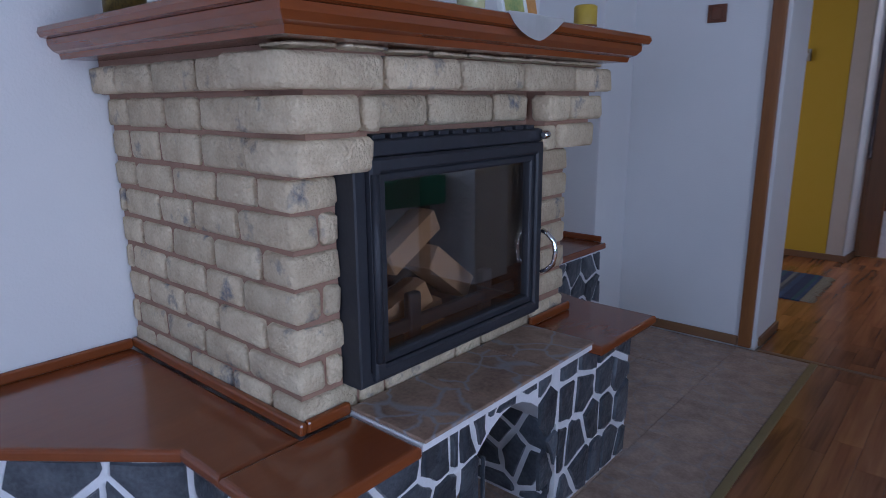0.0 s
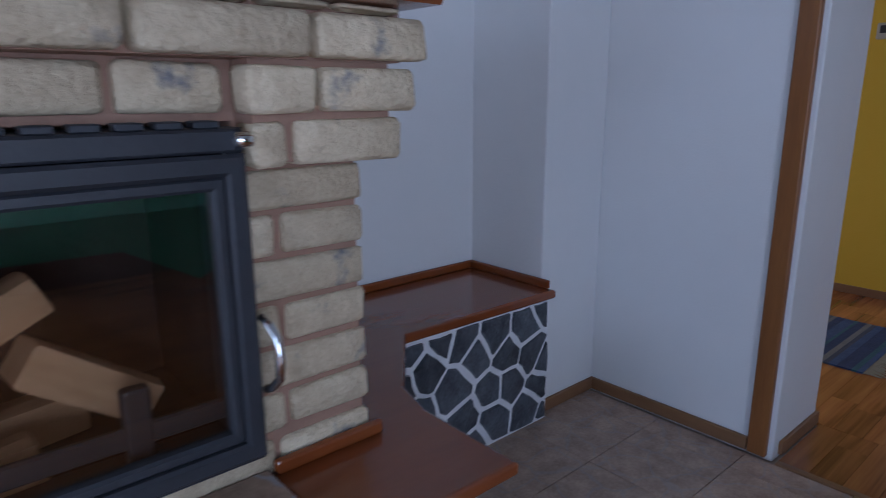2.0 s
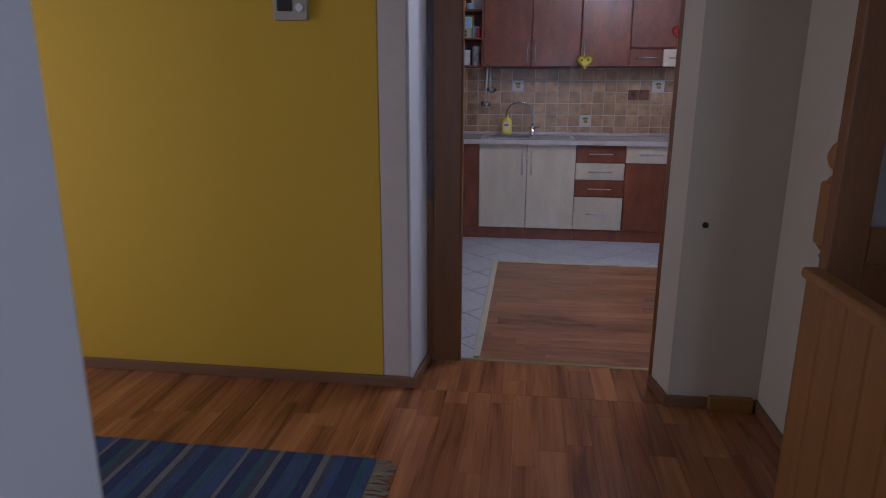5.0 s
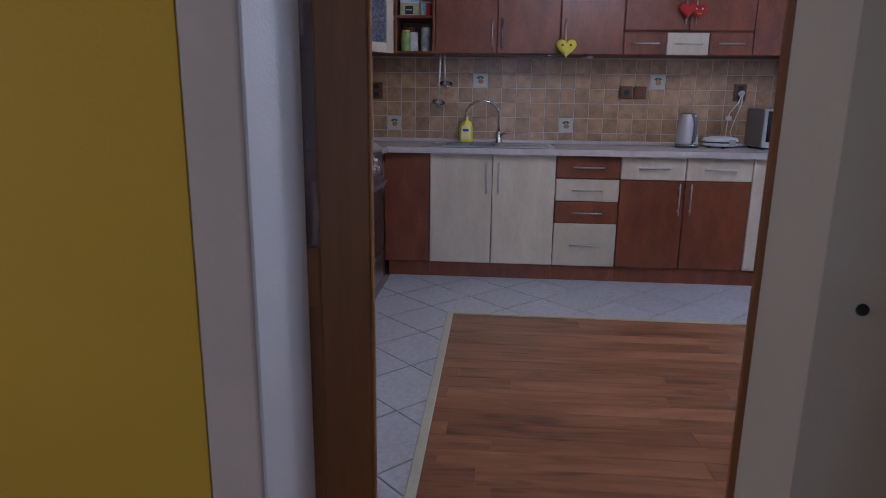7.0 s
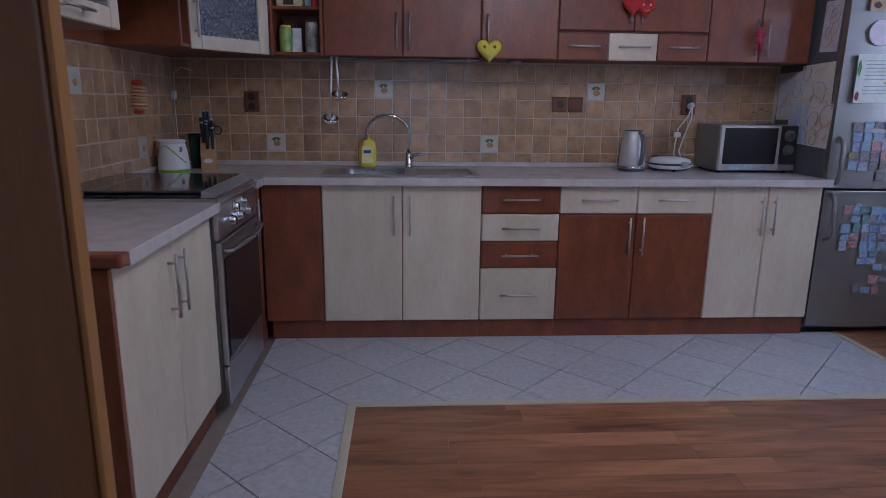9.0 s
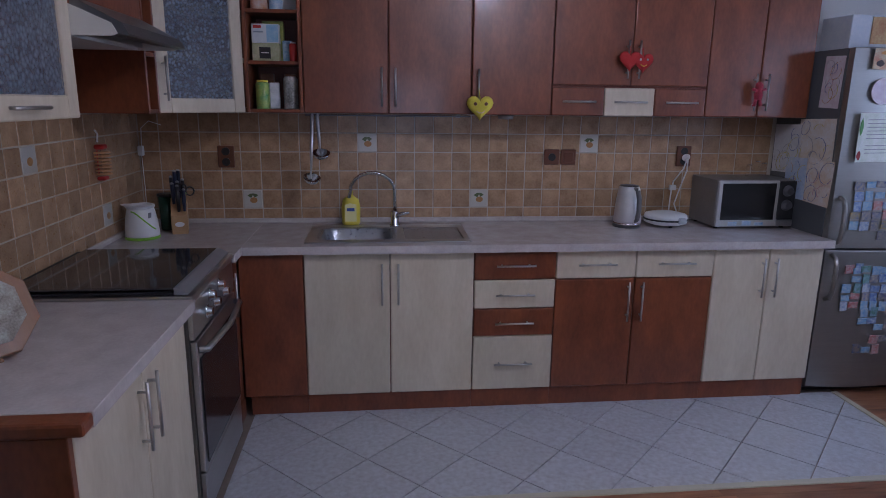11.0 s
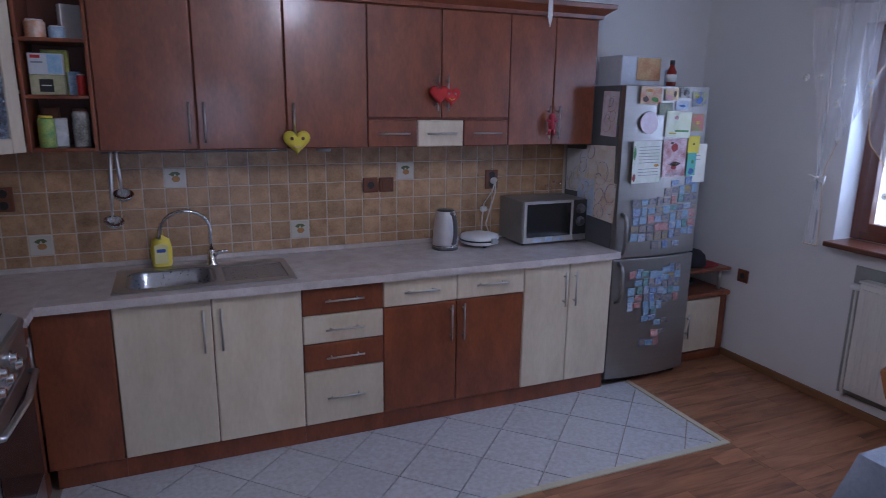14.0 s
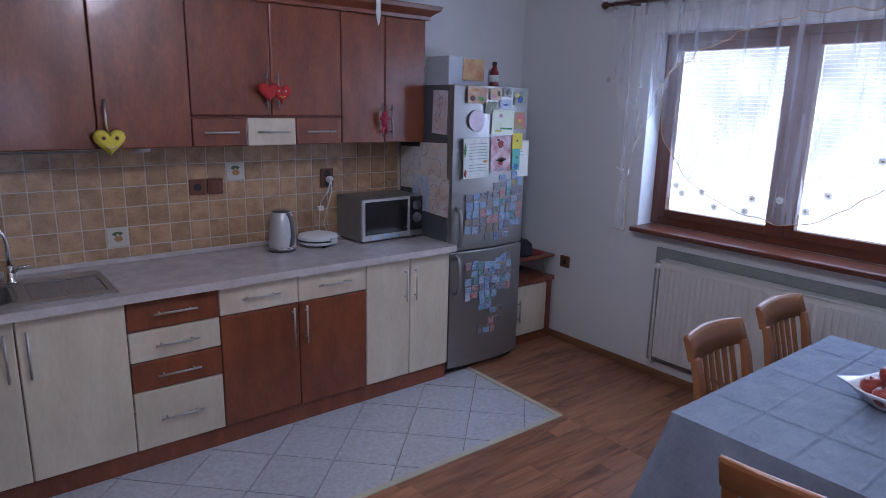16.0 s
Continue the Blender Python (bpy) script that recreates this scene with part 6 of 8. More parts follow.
part("cup", lathe(bmesh.new(), [(0.030, 0.0), (0.032, 0.006), (0.038, 0.170), (0.0365, 0.170), (0.030, 0.008)], 20), mat("dark_green_glass", (0.020, 0.060, 0.040), 0.12, 0.05, 10), beaker)
part("collar", lathe(bmesh.new(), [(0.039, 0.1702), (0.041, 0.174), (0.041, 0.182), (0.037, 0.184)], 20), BLACKP, beaker)
# hanging grater-like holder and cable hook on the west wall
PEACH = mat("peach_plastic", (0.66, 0.36, 0.16), 0.4, 0.06, 20)
gr = thing("egg_slicer", pose(-1.278, 9.552, 1.222), "peach and red ribbed plastic holder hanging on the tiles", "kitchen utensil")
part("top", B((0.0, -0.032, 0.055), (0.040, 0.032, 0.078), 0.011, 3), REDP, gr)
part("bottom", B((0.0, -0.026, -0.080), (0.036, 0.026, -0.062), 0.008, 3), REDP, gr)
for k in range(7):
    part("rung", tube(bmesh.new(), [(0.006, -0.040, -0.05 + k * 0.0155), (0.040, -0.034, -0.05 + k * 0.0155), (0.056, 0, -0.05 + k * 0.0155), (0.040, 0.034, -0.05 + k * 0.0155), (0.006, 0.040, -0.05 + k * 0.0155)], 0.0048, 6), PEACH, gr)
part("stay", B((0.0, -0.004, -0.0598), (0.004, 0.004, 0.0498)), REDP, gr)
part("hook", tube(bmesh.new(), [(0.002, 0, 0.14), (0.012, 0, 0.12), (0.008, 0, 0.086)], 0.004, 6), WHITEP, gr)
cb = thing("corner_cable", pose(-1.262, 10.05, 1.15), "thin white cable running up the tiled corner", "cable")
part("cable", tube(bmesh.new(), [(0, 0, -0.27), (0.004, -0.004, -0.1), (0.0, 0, 0.05), (0.01, -0.005, 0.20), (0.05, -0.004, 0.235), (0.11, 0, 0.215)], 0.0022, 6), WHITEP, cb)
part("box", B((-0.012, -0.022, 0.06), (0.016, 0.002, 0.11), 0.004), WHITEP, cb)


# fabric hearts on the handles
def heart(bm, s, th):
    pts = []
    for k in range(24):
        a = k * math.tau / 24
        pts.append((16 * math.sin(a) ** 3 / 17 * s, (13 * math.cos(a) - 5 * math.cos(2 * a) - 2 * math.cos(3 * a) - math.cos(4 * a)) / 17 * s))
    rings = []
    for f, w in ((0.55, -th), (0.86, -th * 0.75), (1.0, 0.0), (0.86, th * 0.75), (0.55, th)):
        rings.append([bm.verts.new((u * f, w, v * f)) for u, v in pts])
    for q, w in zip(rings, rings[1:]):
        for k in range(24):
            bm.faces.new((q[k], q[(k + 1) % 24], w[(k + 1) % 24], w[k])).smooth = True
    bm.faces.new(rings[0][::-1])
    bm.faces.new(rings[-1])
    bmesh.ops.recalc_face_normals(bm, faces=bm.faces[:])
    return bm


YFELT = mat("yellow_felt", (0.68, 0.60, 0.07), 0.9, 0.12, 20, 0.3, 150, color2=(0.6, 0.42, 0.05))
RFELT = mat("red_felt", (0.50, 0.03, 0.03), 0.85, 0.12, 20, 0.3, 150)
hy = thing("felt_heart", pose(0.445, 9.726, 1.478), "stuffed yellow fabric heart hanging on a cabinet handle", "ornament")
part("pillow", heart(bmesh.new(), 0.070, 0.024), YFELT, hy)
part("loop", tube(bmesh.new(), [(0, 0, 0.03), (-0.005, 0.008, 0.07), (-0.005, 0.012, 0.085)], 0.002, 5), YFELT, hy)
for sx in (-1, 1):
    part("button", lathe(bmesh.new(), [(0.009, 0), (0.006, 0.004)], 10), BROWNP, hy, m=pose(sx * 0.026, -0.0238, 0.012, 90))
part("stitched_mouth", tube(bmesh.new(), [(-0.020, -0.0235, -0.022), (-0.008, -0.0242, -0.030), (0.008, -0.0242, -0.030), (0.020, -0.0235, -0.020)], 0.0028, 5), ORNG, hy, "orange stitched mouth")
for x, z, s in ((1.180, 1.708, 0.058), (1.248, 1.700, 0.056)):
    hh = thing("felt_heart", pose(x, 9.726, z), "red fabric heart hanging on a cabinet handle", "ornament", "red hearts")
    part("pillow", heart(bmesh.new(), s, 0.011), RFELT, hh)
    part("loop", tube(bmesh.new(), [(0, 0, 0.02), (0.0, 0.008, 0.05), (0, 0.012, 0.065)], 0.002, 5), RFELT, hh)
    if x > 1.2:
        for sx in (-1, 1):
            part("button", lathe(bmesh.new(), [(0.006, 0), (0.004, 0.003)], 10), PAPER, hh, m=pose(sx * 0.018, -0.0112, 0.010, 90))
        part("stitched_mouth", tube(bmesh.new(), [(-0.016, -0.0112, -0.014), (0.0, -0.0118, -0.022), (0.016, -0.0112, -0.014)], 0.0022, 5), YFELT, hh, "yellow stitched mouth")
hh = thing("fabric_charm", pose(1.866, 9.728, 1.57), "small red knitted charm hanging on a cabinet handle", "ornament")
bm = lathe(bmesh.new(), [(0.004, -0.045), (0.018, -0.04), (0.022, -0.015), (0.012, 0.0), (0.019, 0.015), (0.018, 0.035), (0.006, 0.045)], 14)
for sx in (-1, 1):
    tube(bm, [(0, 0, -0.002), (sx * 0.035, -0.004, 0.008)], 0.007, 6)
    tube(bm, [(sx * 0.008, 0, -0.035), (sx * 0.018, 0, -0.075)], 0.008, 6)
part("body", bm, mat("pink_red_knit", (0.48, 0.05, 0.08), 0.9, 0.2, 40, 0.4, 200), hh)
rb = thing("ribbon", pose(1.80, 9.695, 2.12), "white paper ribbon hanging from the cornice", "ribbon")
part("tail", prism(bmesh.new(), [(-0.012, 0.09), (0.012, 0.09), (0.016, 0.0), (0.002, -0.055), (-0.014, 0.0)], -0.002, 0.0, axes=lambda u, v, w: (u, w, v)), PAPER, rb)

# fridge
fr = thing("fridge_freezer", pose(2.196, 9.50, 0), "silver two-door fridge freezer covered with magnets and papers", "fridge")
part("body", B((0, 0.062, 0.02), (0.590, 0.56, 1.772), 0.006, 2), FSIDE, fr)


def bowed(z0, z1):
    """A door skin that bulges slightly to the front."""
    pts = [(0.0, 0.058)] + [(0.59 * k / 10, 0.018 - 0.026 * math.sin(math.pi * k / 10)) for k in range(11)] + [(0.59, 0.058)]
    return prism(bmesh.new(), pts, z0, z1, 0.004, 2)


ud = part("fridge_door", bowed(0.800, 1.772), FRIDGE, fr)
ld = part("freezer_door", bowed(0.045, 0.790), FRIDGE, fr)
part("grip", tube(bmesh.new(), [(0.034, 0.014, 0.822), (0.034, -0.018, 0.838), (0.034, -0.030, 0.870), (0.034, -0.032, 0.940), (0.034, -0.030, 1.010), (0.034, -0.018, 1.042), (0.034, 0.014, 1.058)], 0.0115, 10), FRIDGE, ud, "silver loop handle")
part("grip", tube(bmesh.new(), [(0.034, 0.014, 0.532), (0.034, -0.018, 0.548), (0.034, -0.030, 0.580), (0.034, -0.032, 0.650), (0.034, -0.030, 0.720), (0.034, -0.018, 0.752), (0.034, 0.014, 0.768)], 0.0115, 10), FRIDGE, ld, "silver loop handle")
part("foot_panel", B((0.01, 0.07, 0.0), (0.58, 0.40, 0.0195)), BLACKP, fr)


def bow_y(x):
    return 9.50 + 0.018 - 0.026 * math.sin(math.pi * min(max((x - 2.196) / 0.59, 0), 1)) - 0.0035


def tint(name, c, c2=None, sc=30, var=0.24):
    return mat(name, c, 0.6, var, sc, color2=c2 or tuple(k * 0.5 for k in c))


# papers on the front: x, z, width, height, colours
sheets = [(2.347, 1.717, 0.145, 0.095, (0.50, 0.50, 0.34), (0.45, 0.10, 0.06), "round photo note"), (2.483, 1.726, 0.09, 0.066, (0.66, 0.58, 0.14), (0.40, 0.20, 0.35), "yellow printed note"),
          (2.577, 1.738, 0.065, 0.056, (0.62, 0.62, 0.60), (0.03, 0.03, 0.03), "small black and white card"), (2.696, 1.704, 0.10, 0.082, (0.55, 0.50, 0.12), (0.05, 0.10, 0.35), "blue and yellow photo"),
          (2.452, 1.647, 0.095, 0.068, (0.07, 0.10, 0.05), (0.30, 0.32, 0.25), "dark green photo"), (2.566, 1.667, 0.09, 0.05, (0.60, 0.64, 0.70), (0.25, 0.35, 0.50), "pale blue printed card"),
          (2.550, 1.562, 0.18, 0.145, (0.74, 0.75, 0.70), (0.60, 0.68, 0.42), "pale childish drawing"), (2.351, 1.354, 0.20, 0.235, (0.74, 0.74, 0.73), (0.50, 0.56, 0.45), "white printed timetable sheet"),
          (2.543, 1.373, 0.165, 0.215, (0.70, 0.60, 0.66), (0.30, 0.06, 0.05), "pink sheet with dark prints"), (2.745, 1.338, 0.11, 0.225, (0.76, 0.76, 0.72), (0.68, 0.66, 0.55), "white folded card"),
          (2.687, 1.445, 0.085, 0.10, (0.72, 0.62, 0.05), (0.62, 0.50, 0.05), "yellow paper flower"), (2.680, 1.335, 0.065, 0.13, (0.12, 0.42, 0.50), (0.10, 0.45, 0.20), "blue-green paper vase"), (2.704, 1.572, 0.09, 0.10, (0.62, 0.08, 0.16), (0.20, 0.34, 0.10), "red paper flower")]
INK = {n_: tint("ink_" + n_, c_, None, 60) for n_, c_ in (("grey", (0.42, 0.42, 0.46)), ("green", (0.10, 0.30, 0.08)), ("red", (0.40, 0.04, 0.04)), ("dark", (0.09, 0.06, 0.06)), ("blue", (0.08, 0.16, 0.45)), ("pink", (0.68, 0.36, 0.42)), ("yellow", (0.70, 0.58, 0.06)), ("orange", (0.60, 0.28, 0.08)))}
NOTE_PRINTS = {0: ((-0.1, 0.3, 0.5, 0.2, "orange"), (0.2, -0.2, 0.4, 0.3, "green"), (-0.25, -0.2, 0.3, 0.35, "dark")), 1: ((-0.2, -0.2, 0.35, 0.4, "pink"), (0.25, 0.0, 0.3, 0.6, "dark")), 3: ((0.0, -0.1, 0.5, 0.6, "blue"), (-0.1, 0.15, 0.3, 0.3, "yellow")), 2: ((0.0, 0.0, 0.4, 0.6, "dark"),),
               5: ((0.0, -0.05, 0.6, 0.35, "blue"),), 6: ((-0.1, 0.25, 0.2, 0.18, "pink"), (0.15, -0.25, 0.55, 0.07, "green"), (-0.2, -0.35, 0.3, 0.06, "yellow")),
               7: tuple((0.06, 0.36 - 0.075 * n_, 0.70, 0.016, "grey") for n_ in range(10) if n_ != 6) + ((-0.44, 0.22, 0.10, 0.34, "green"), (-0.43, -0.36, 0.12, 0.20, "red"), (0.34, -0.09, 0.2, 0.08, "orange")),
               8: ((0.0, 0.28, 0.34, 0.22, "red"), (-0.14, 0.40, 0.16, 0.08, "dark"), (0.02, -0.16, 0.50, 0.13, "dark"), (0.0, -0.25, 0.28, 0.14, "red"), (0.0, -0.43, 0.7, 0.05, "grey"), (0.02, -0.17, 0.20, 0.06, "orange")), 9: ((-0.1, 0.2, 0.3, 0.02, "grey"), (-0.1, 0.1, 0.4, 0.02, "grey")), 10: ((0.0, 0.05, 0.18, 0.16, "dark"),), 11: ((0.0, -0.32, 0.7, 0.3, "blue"), (0.1, 0.1, 0.3, 0.2, "green")), 12: ((0.0, 0.0, 0.25, 0.25, "yellow"),)}
for k, (x, z, w, h, c, c2, lb) in enumerate(sheets):
    o = solid("fridge_note", B((-w / 2, -0.0012, -h / 2), (w / 2, 0.0, h / 2)), tint("note_print", c, c2, 22), lb + " held on the fridge door by magnets", "paper", "fridge notes", m=pose(x, bow_y(x) - 0.004 - 0.0014 * (k % 4), z, 0, random.Random(k).uniform(-3, 3), 0))
    for q in NOTE_PRINTS.get(k, ()):
        if q[3] * h < 0.016:
            bm = B((q[0] * w - q[2] * w / 2, -0.0019, q[1] * h - q[3] * h / 2), (q[0] * w + q[2] * w / 2, -0.0013, q[1] * h + q[3] * h / 2))
        else:
            pr = random.Random(k * 9 + int(q[0] * 50) + int(q[1] * 70))
            ring = [(q[0] * w + q[2] * w * 0.56 * pr.uniform(0.6, 1.0) * math.cos(n_ * math.tau / 9), q[1] * h + q[3] * h * 0.56 * pr.uniform(0.6, 1.0) * math.sin(n_ * math.tau / 9)) for n_ in range(9)]
            bm = prism(bmesh.new(), ring, -0.0019, -0.0013, axes=lambda u, v, w_: (u, w_, v))
        part("print", bm, INK[q[4]], o)
solid("paper_plate", lathe(bmesh.new(), [(0.062, 0), (0.060, 0.003)], 24), tint("pink_paper_plate", (0.74, 0.68, 0.74), (0.62, 0.5, 0.6)), "round pale pink paper cut-out on the fridge", "paper", m=pose(2.349, bow_y(2.349) - 0.004, 1.571, 90))
mr = random.Random(8)
mm = [tint("magnet_print", c, c2, 62, 0.7) for c, c2 in (((0.03, 0.10, 0.36), (0.42, 0.48, 0.54)), ((0.08, 0.25, 0.48), (0.40, 0.44, 0.46)), ((0.38, 0.30, 0.20), (0.03, 0.08, 0.22)), ((0.02, 0.05, 0.18), (0.40, 0.34, 0.24)), ((0.48, 0.33, 0.04), (0.03, 0.10, 0.28)), ((0.58, 0.58, 0.59), (0.07, 0.16, 0.36)), ((0.40, 0.04, 0.04), (0.44, 0.42, 0.40)), ((0.05, 0.16, 0.06), (0.24, 0.36, 0.48)))]
mesh_by = [[mesh_of("fridge_magnet", B((-a, -0.004, -b), (a, 0, b), 0.001), q) for q in mm] for a, b in ((0.0255, 0.0225), (0.020, 0.025), (0.0265, 0.016))]


def magnet(x, z):
    k = mr.choice((0, 0, 1, 1, 2, 3, 3, 4, 5, 6, 6, 7))
    o = new("fridge_magnet", mr.choice(mesh_by)[k])
    o.matrix_basis = pose(x, bow_y(x), z, 0, mr.uniform(-5, 5), 0)
    tagged(o, "small printed souvenir magnet on the fridge door", "magnet", "fridge magnets")


for row in range(7):
    for col in range(9):
        if row > 4 and (col < 4 or (row == 6 and col in (4, 6))):
            continue
        magnet(2.312 + col * 0.0525 + mr.uniform(-0.004, 0.004), 0.915 + row * 0.0505 + col * 0.003 + mr.uniform(-0.004, 0.004))
for x0, z0, nx, nz in ((2.325, 0.695, 2, 1), (2.365, 0.645, 4, 2), (2.325, 0.500, 5, 3), (2.560, 0.530, 3, 5), (2.440, 0.420, 2, 2), (2.530, 0.385, 2, 1), (2.520, 0.315, 2, 1), (2.430, 0.262, 3, 1)):
    for a in range(nx):
        for b in range(nz):
            magnet(x0 + a * 0.0505 + mr.uniform(-0.006, 0.006), z0 + b * 0.046 + mr.uniform(-0.005, 0.005))
for x, z, q in ((2.460, 0.868, 3), (2.532, 0.866, 1), (2.616, 0.868, 6)):
    magnet(x, z)
for k, (y, z, w, h, c, c2, lb) in enumerate(((9.645, 1.615, 0.14, 0.25, (0.70, 0.71, 0.74), (0.55, 0.42, 0.48), "child's drawing of a pale figure"), (9.70, 1.315, 0.27, 0.24, (0.72, 0.73, 0.76), (0.62, 0.50, 0.35), "child's colourful crayon drawing"), (9.645, 1.12, 0.21, 0.23, (0.72, 0.73, 0.76), (0.62, 0.45, 0.28), "child's orange crayon drawing"), (9.93, 1.27, 0.22, 0.26, (0.70, 0.71, 0.74), (0.55, 0.56, 0.58), "pale pencil drawing"), (9.82, 1.12, 0.17, 0.22, (0.68, 0.70, 0.76), (0.30, 0.45, 0.65), "child's blue crayon drawing"))):
    dr_ = solid("drawing", B((0, -w / 2, -h / 2), (0.0012, w / 2, h / 2)), tint("crayon_drawing", c, c2, 12), lb + " on the fridge's grey side", "drawing", "drawings on the fridge", m=pose(2.1935 - 0.0016 * k, y, z, random.Random(k).uniform(-3, 3)))
    pr = random.Random(40 + k)
    for n_ in range(9):
        u, v, a_ = pr.uniform(-0.34, 0.34) * w, pr.uniform(-0.34, 0.34) * h, pr.uniform(0, math.tau)
        R_ = pr.uniform(0.10, 0.26) * min(w, h)
        pts = [(-0.0009, u + R_ * math.cos(a_ + q * 0.55), v + R_ * 1.2 * math.sin(a_ + q * 0.5)) for q in range(pr.choice((5, 8, 11)))]
        pts = [(p, max(-0.46 * w, min(0.46 * w, q)), max(-0.46 * h, min(0.46 * h, t_))) for p, q, t_ in pts]
        part("crayon_stroke", tube(bmesh.new(), pts, 0.0011, 4), INK[("blue", "orange", "grey", "pink", "yellow", "grey")[(n_ * (k + 1)) % 6]], dr_)
# on the fridge
packet(2.43, 9.80, 1.772, 0.30, 0.20, 0.17, tint("white_appliance_box", (0.62, 0.63, 0.66), (0.45, 0.50, 0.6), 8), "white printed carton standing on the fridge", "carton", 4)
solid("carton_picture", B((-0.075, -0.002, -0.060), (0.105, 0, 0.068)), tint("sunset_print", (0.42, 0.14, 0.06), (0.65, 0.5, 0.25), 12), "orange and brown picture printed on the carton", "picture", m=pose(2.475, 9.6995, 1.865, 0, 0, 4))
bt = thing("bottle", pose(2.625, 9.66, 1.7723), "small red bottle with a black cap on the fridge", "bottle")
part("body", lathe(bmesh.new(), [(0.026, 0), (0.028, 0.01), (0.028, 0.085), (0.016, 0.110), (0.013, 0.125)], 18), mat("red_glass_bottle", (0.22, 0.025, 0.02), 0.15, 0.1, 10), bt)
part("cap", lathe(bmesh.new(), [(0.015, 0.1252), (0.015, 0.150)], 14), BLACKP, bt)
part("label_band", lathe(bmesh.new(), [(0.0285, 0.03), (0.0285, 0.07)], 18), PAPER, bt, "white label")
can(2.69, 9.74, 1.772, 0.034, 0.11, WHTP, "white lidded tub on the fridge", "tub")
# low cabinet beside the fridge
lc = thing("low_cabinet", pose(2.845, 9.63, 0), "low cherry cabinet with a maple door and raised shelf", "cabinet")
part("body", B((0.0, 0.021, 0.06), (0.395, 0.42, 0.440), 0.003), REDH, lc)
part("top_board", B((-0.012, -0.012, 0.4405), (0.41, 0.43, 0.472), 0.008, 2), RED, lc)
part("plinth", B((-0.006, 0.01, 0.0), (0.401, 0.42, 0.0595), 0.004), RED, lc)
dd = part("door", B((0.006, 0.0, 0.075), (0.340, 0.0205, 0.430), 0.005, 2), CREAM, lc)
bar_handle(dd, (0.06, 0, 0.26), 0.16)
part("side_post", B((0.345, 0.0, 0.061), (0.395, 0.0205, 0.4395), 0.004), RED, lc)
part("raised_shelf", B((-0.012, 0.0, 0.608), (0.41, 0.38, 0.628), 0.006, 2), RED, lc)
for x in (0.03, 0.36):
    for y in (0.05, 0.33):
        part("shelf_post", tube(bmesh.new(), [(x, y, 0.4722), (x, y, 0.6078)], 0.012, 10), STEEL, lc)
cpn = thing("cap", pose(3.03, 9.76, 0.6283), "black baseball cap with a red brim on the shelf", "cap")
part("crown", lathe(bmesh.new(), [(0.088, 0), (0.090, 0.03), (0.080, 0.075), (0.05, 0.105), (0.008, 0.115)], 22), mat("black_cotton", (0.015, 0.015, 0.02), 0.9, 0.1, 30, 0.3, 200), cpn)
part("brim", prism(bmesh.new(), [(0.02, -0.085), (0.10, -0.095), (0.17, -0.07), (0.185, 0.0), (0.17, 0.05), (0.09, 0.06)], 0.0, 0.008, 0.003), mat("red_cotton", (0.28, 0.02, 0.025), 0.9, 0.1, 30, 0.3, 200), cpn)
solid("black_bowl", lathe(bmesh.new(), [(0.05, 0), (0.085, 0.025), (0.095, 0.055), (0.09, 0.055), (0.04, 0.01)], 22), BLACKP, "dark bowl on the low cabinet beneath the shelf", "bowl", m=pose(2.98, 9.80, 0.4723))
socket(0, 0, "dark brown wall socket above the skirting", 0.085, 0.085, 1, m=pose(3.28, 9.552, 0.585, 0, 0, -90))

# ==== window side ====
win = tagged(thing("window_1", pose(0, 0, 0), "dark mahogany two-pane window with white blinds", "window"), kind="structure")
FXW = 3.40


def frame_w(y0, y1, z0, z1, w, xa, xb, name):
    fr_ = part(name, B((xa, y0, z0), (xb, y0 + w, z1), 0.004, 2), WINW, win)
    for a, b in (((xa, y1 - w, z0), (xb, y1, z1)), ((xa + 0.001, y0 + w, z0), (xb - 0.001, y1 - w, z0 + w)), ((xa + 0.001, y0 + w, z1 - w), (xb - 0.001, y1 - w, z1))):
        part("frame_piece", B(a, b, 0.004, 2), WINW, fr_)


frame_w(WY0, WY1, WZ0 + 0.0075, WZ1, 0.052, 3.415, 3.475, "window_frame")
for y0, y1 in ((7.412, 8.150), (8.205, 8.933)):
    frame_w(y0, y1, 0.996, WZ1 - 0.053, 0.050, 3.405, 3.455, "sash")
    part("pane", B((3.428, y0 + 0.048, 1.058), (3.434, y1 - 0.048, WZ1 - 0.10)), GLASS, win, "clear window glass").visible_shadow = False
    part("blind_box", B((3.437, y0 + 0.05, WZ1 - 0.105), (3.455, y1 - 0.05, WZ1 - 0.08)), BLINDM, win)
    bm = B((-0.0006, -(y1 - y0 - 0.106) / 2, -0.011), (0.0006, (y1 - y0 - 0.106) / 2, 0.011))
    me = mesh_of("slat", bm, BLINDM)
    for k in range(42):
        piece("slat", me, win, pose(3.463, (y0 + y1) / 2, 1.072 + k * 0.0222, 0, 28, 0))
part("mullion", B((3.405, 8.1505, 0.996), (3.470, 8.2045, WZ1 - 0.053), 0.004, 2), WINW, win)
setting("window_sill", B((3.185, WY0 - 0.06, 0.917), (3.4145, WY1 - 0.005, 0.9465), 0.008, 3), WINW, "glossy mahogany window sill above the radiator", "sill")
setting("wall_foil", B((3.271, 7.40, 0.10), (3.2795, 8.825, 0.835), 0.002), FOIL, "grey insulation panel behind the radiator", "panel")
ra = thing("radiator", pose(3.19, 7.535, 0.155), "white ribbed panel radiator under the window", "radiator")
part("panel", B((0.012, 0, 0), (0.060, 1.21, 0.61), 0.008, 2), RADIATOR, ra)
for k in range(34):
    part("rib", B((0.004, 0.030 + k * 0.0345, 0.03), (0.0115, 0.052 + k * 0.0345, 0.58), 0.003), RADIATOR, ra)
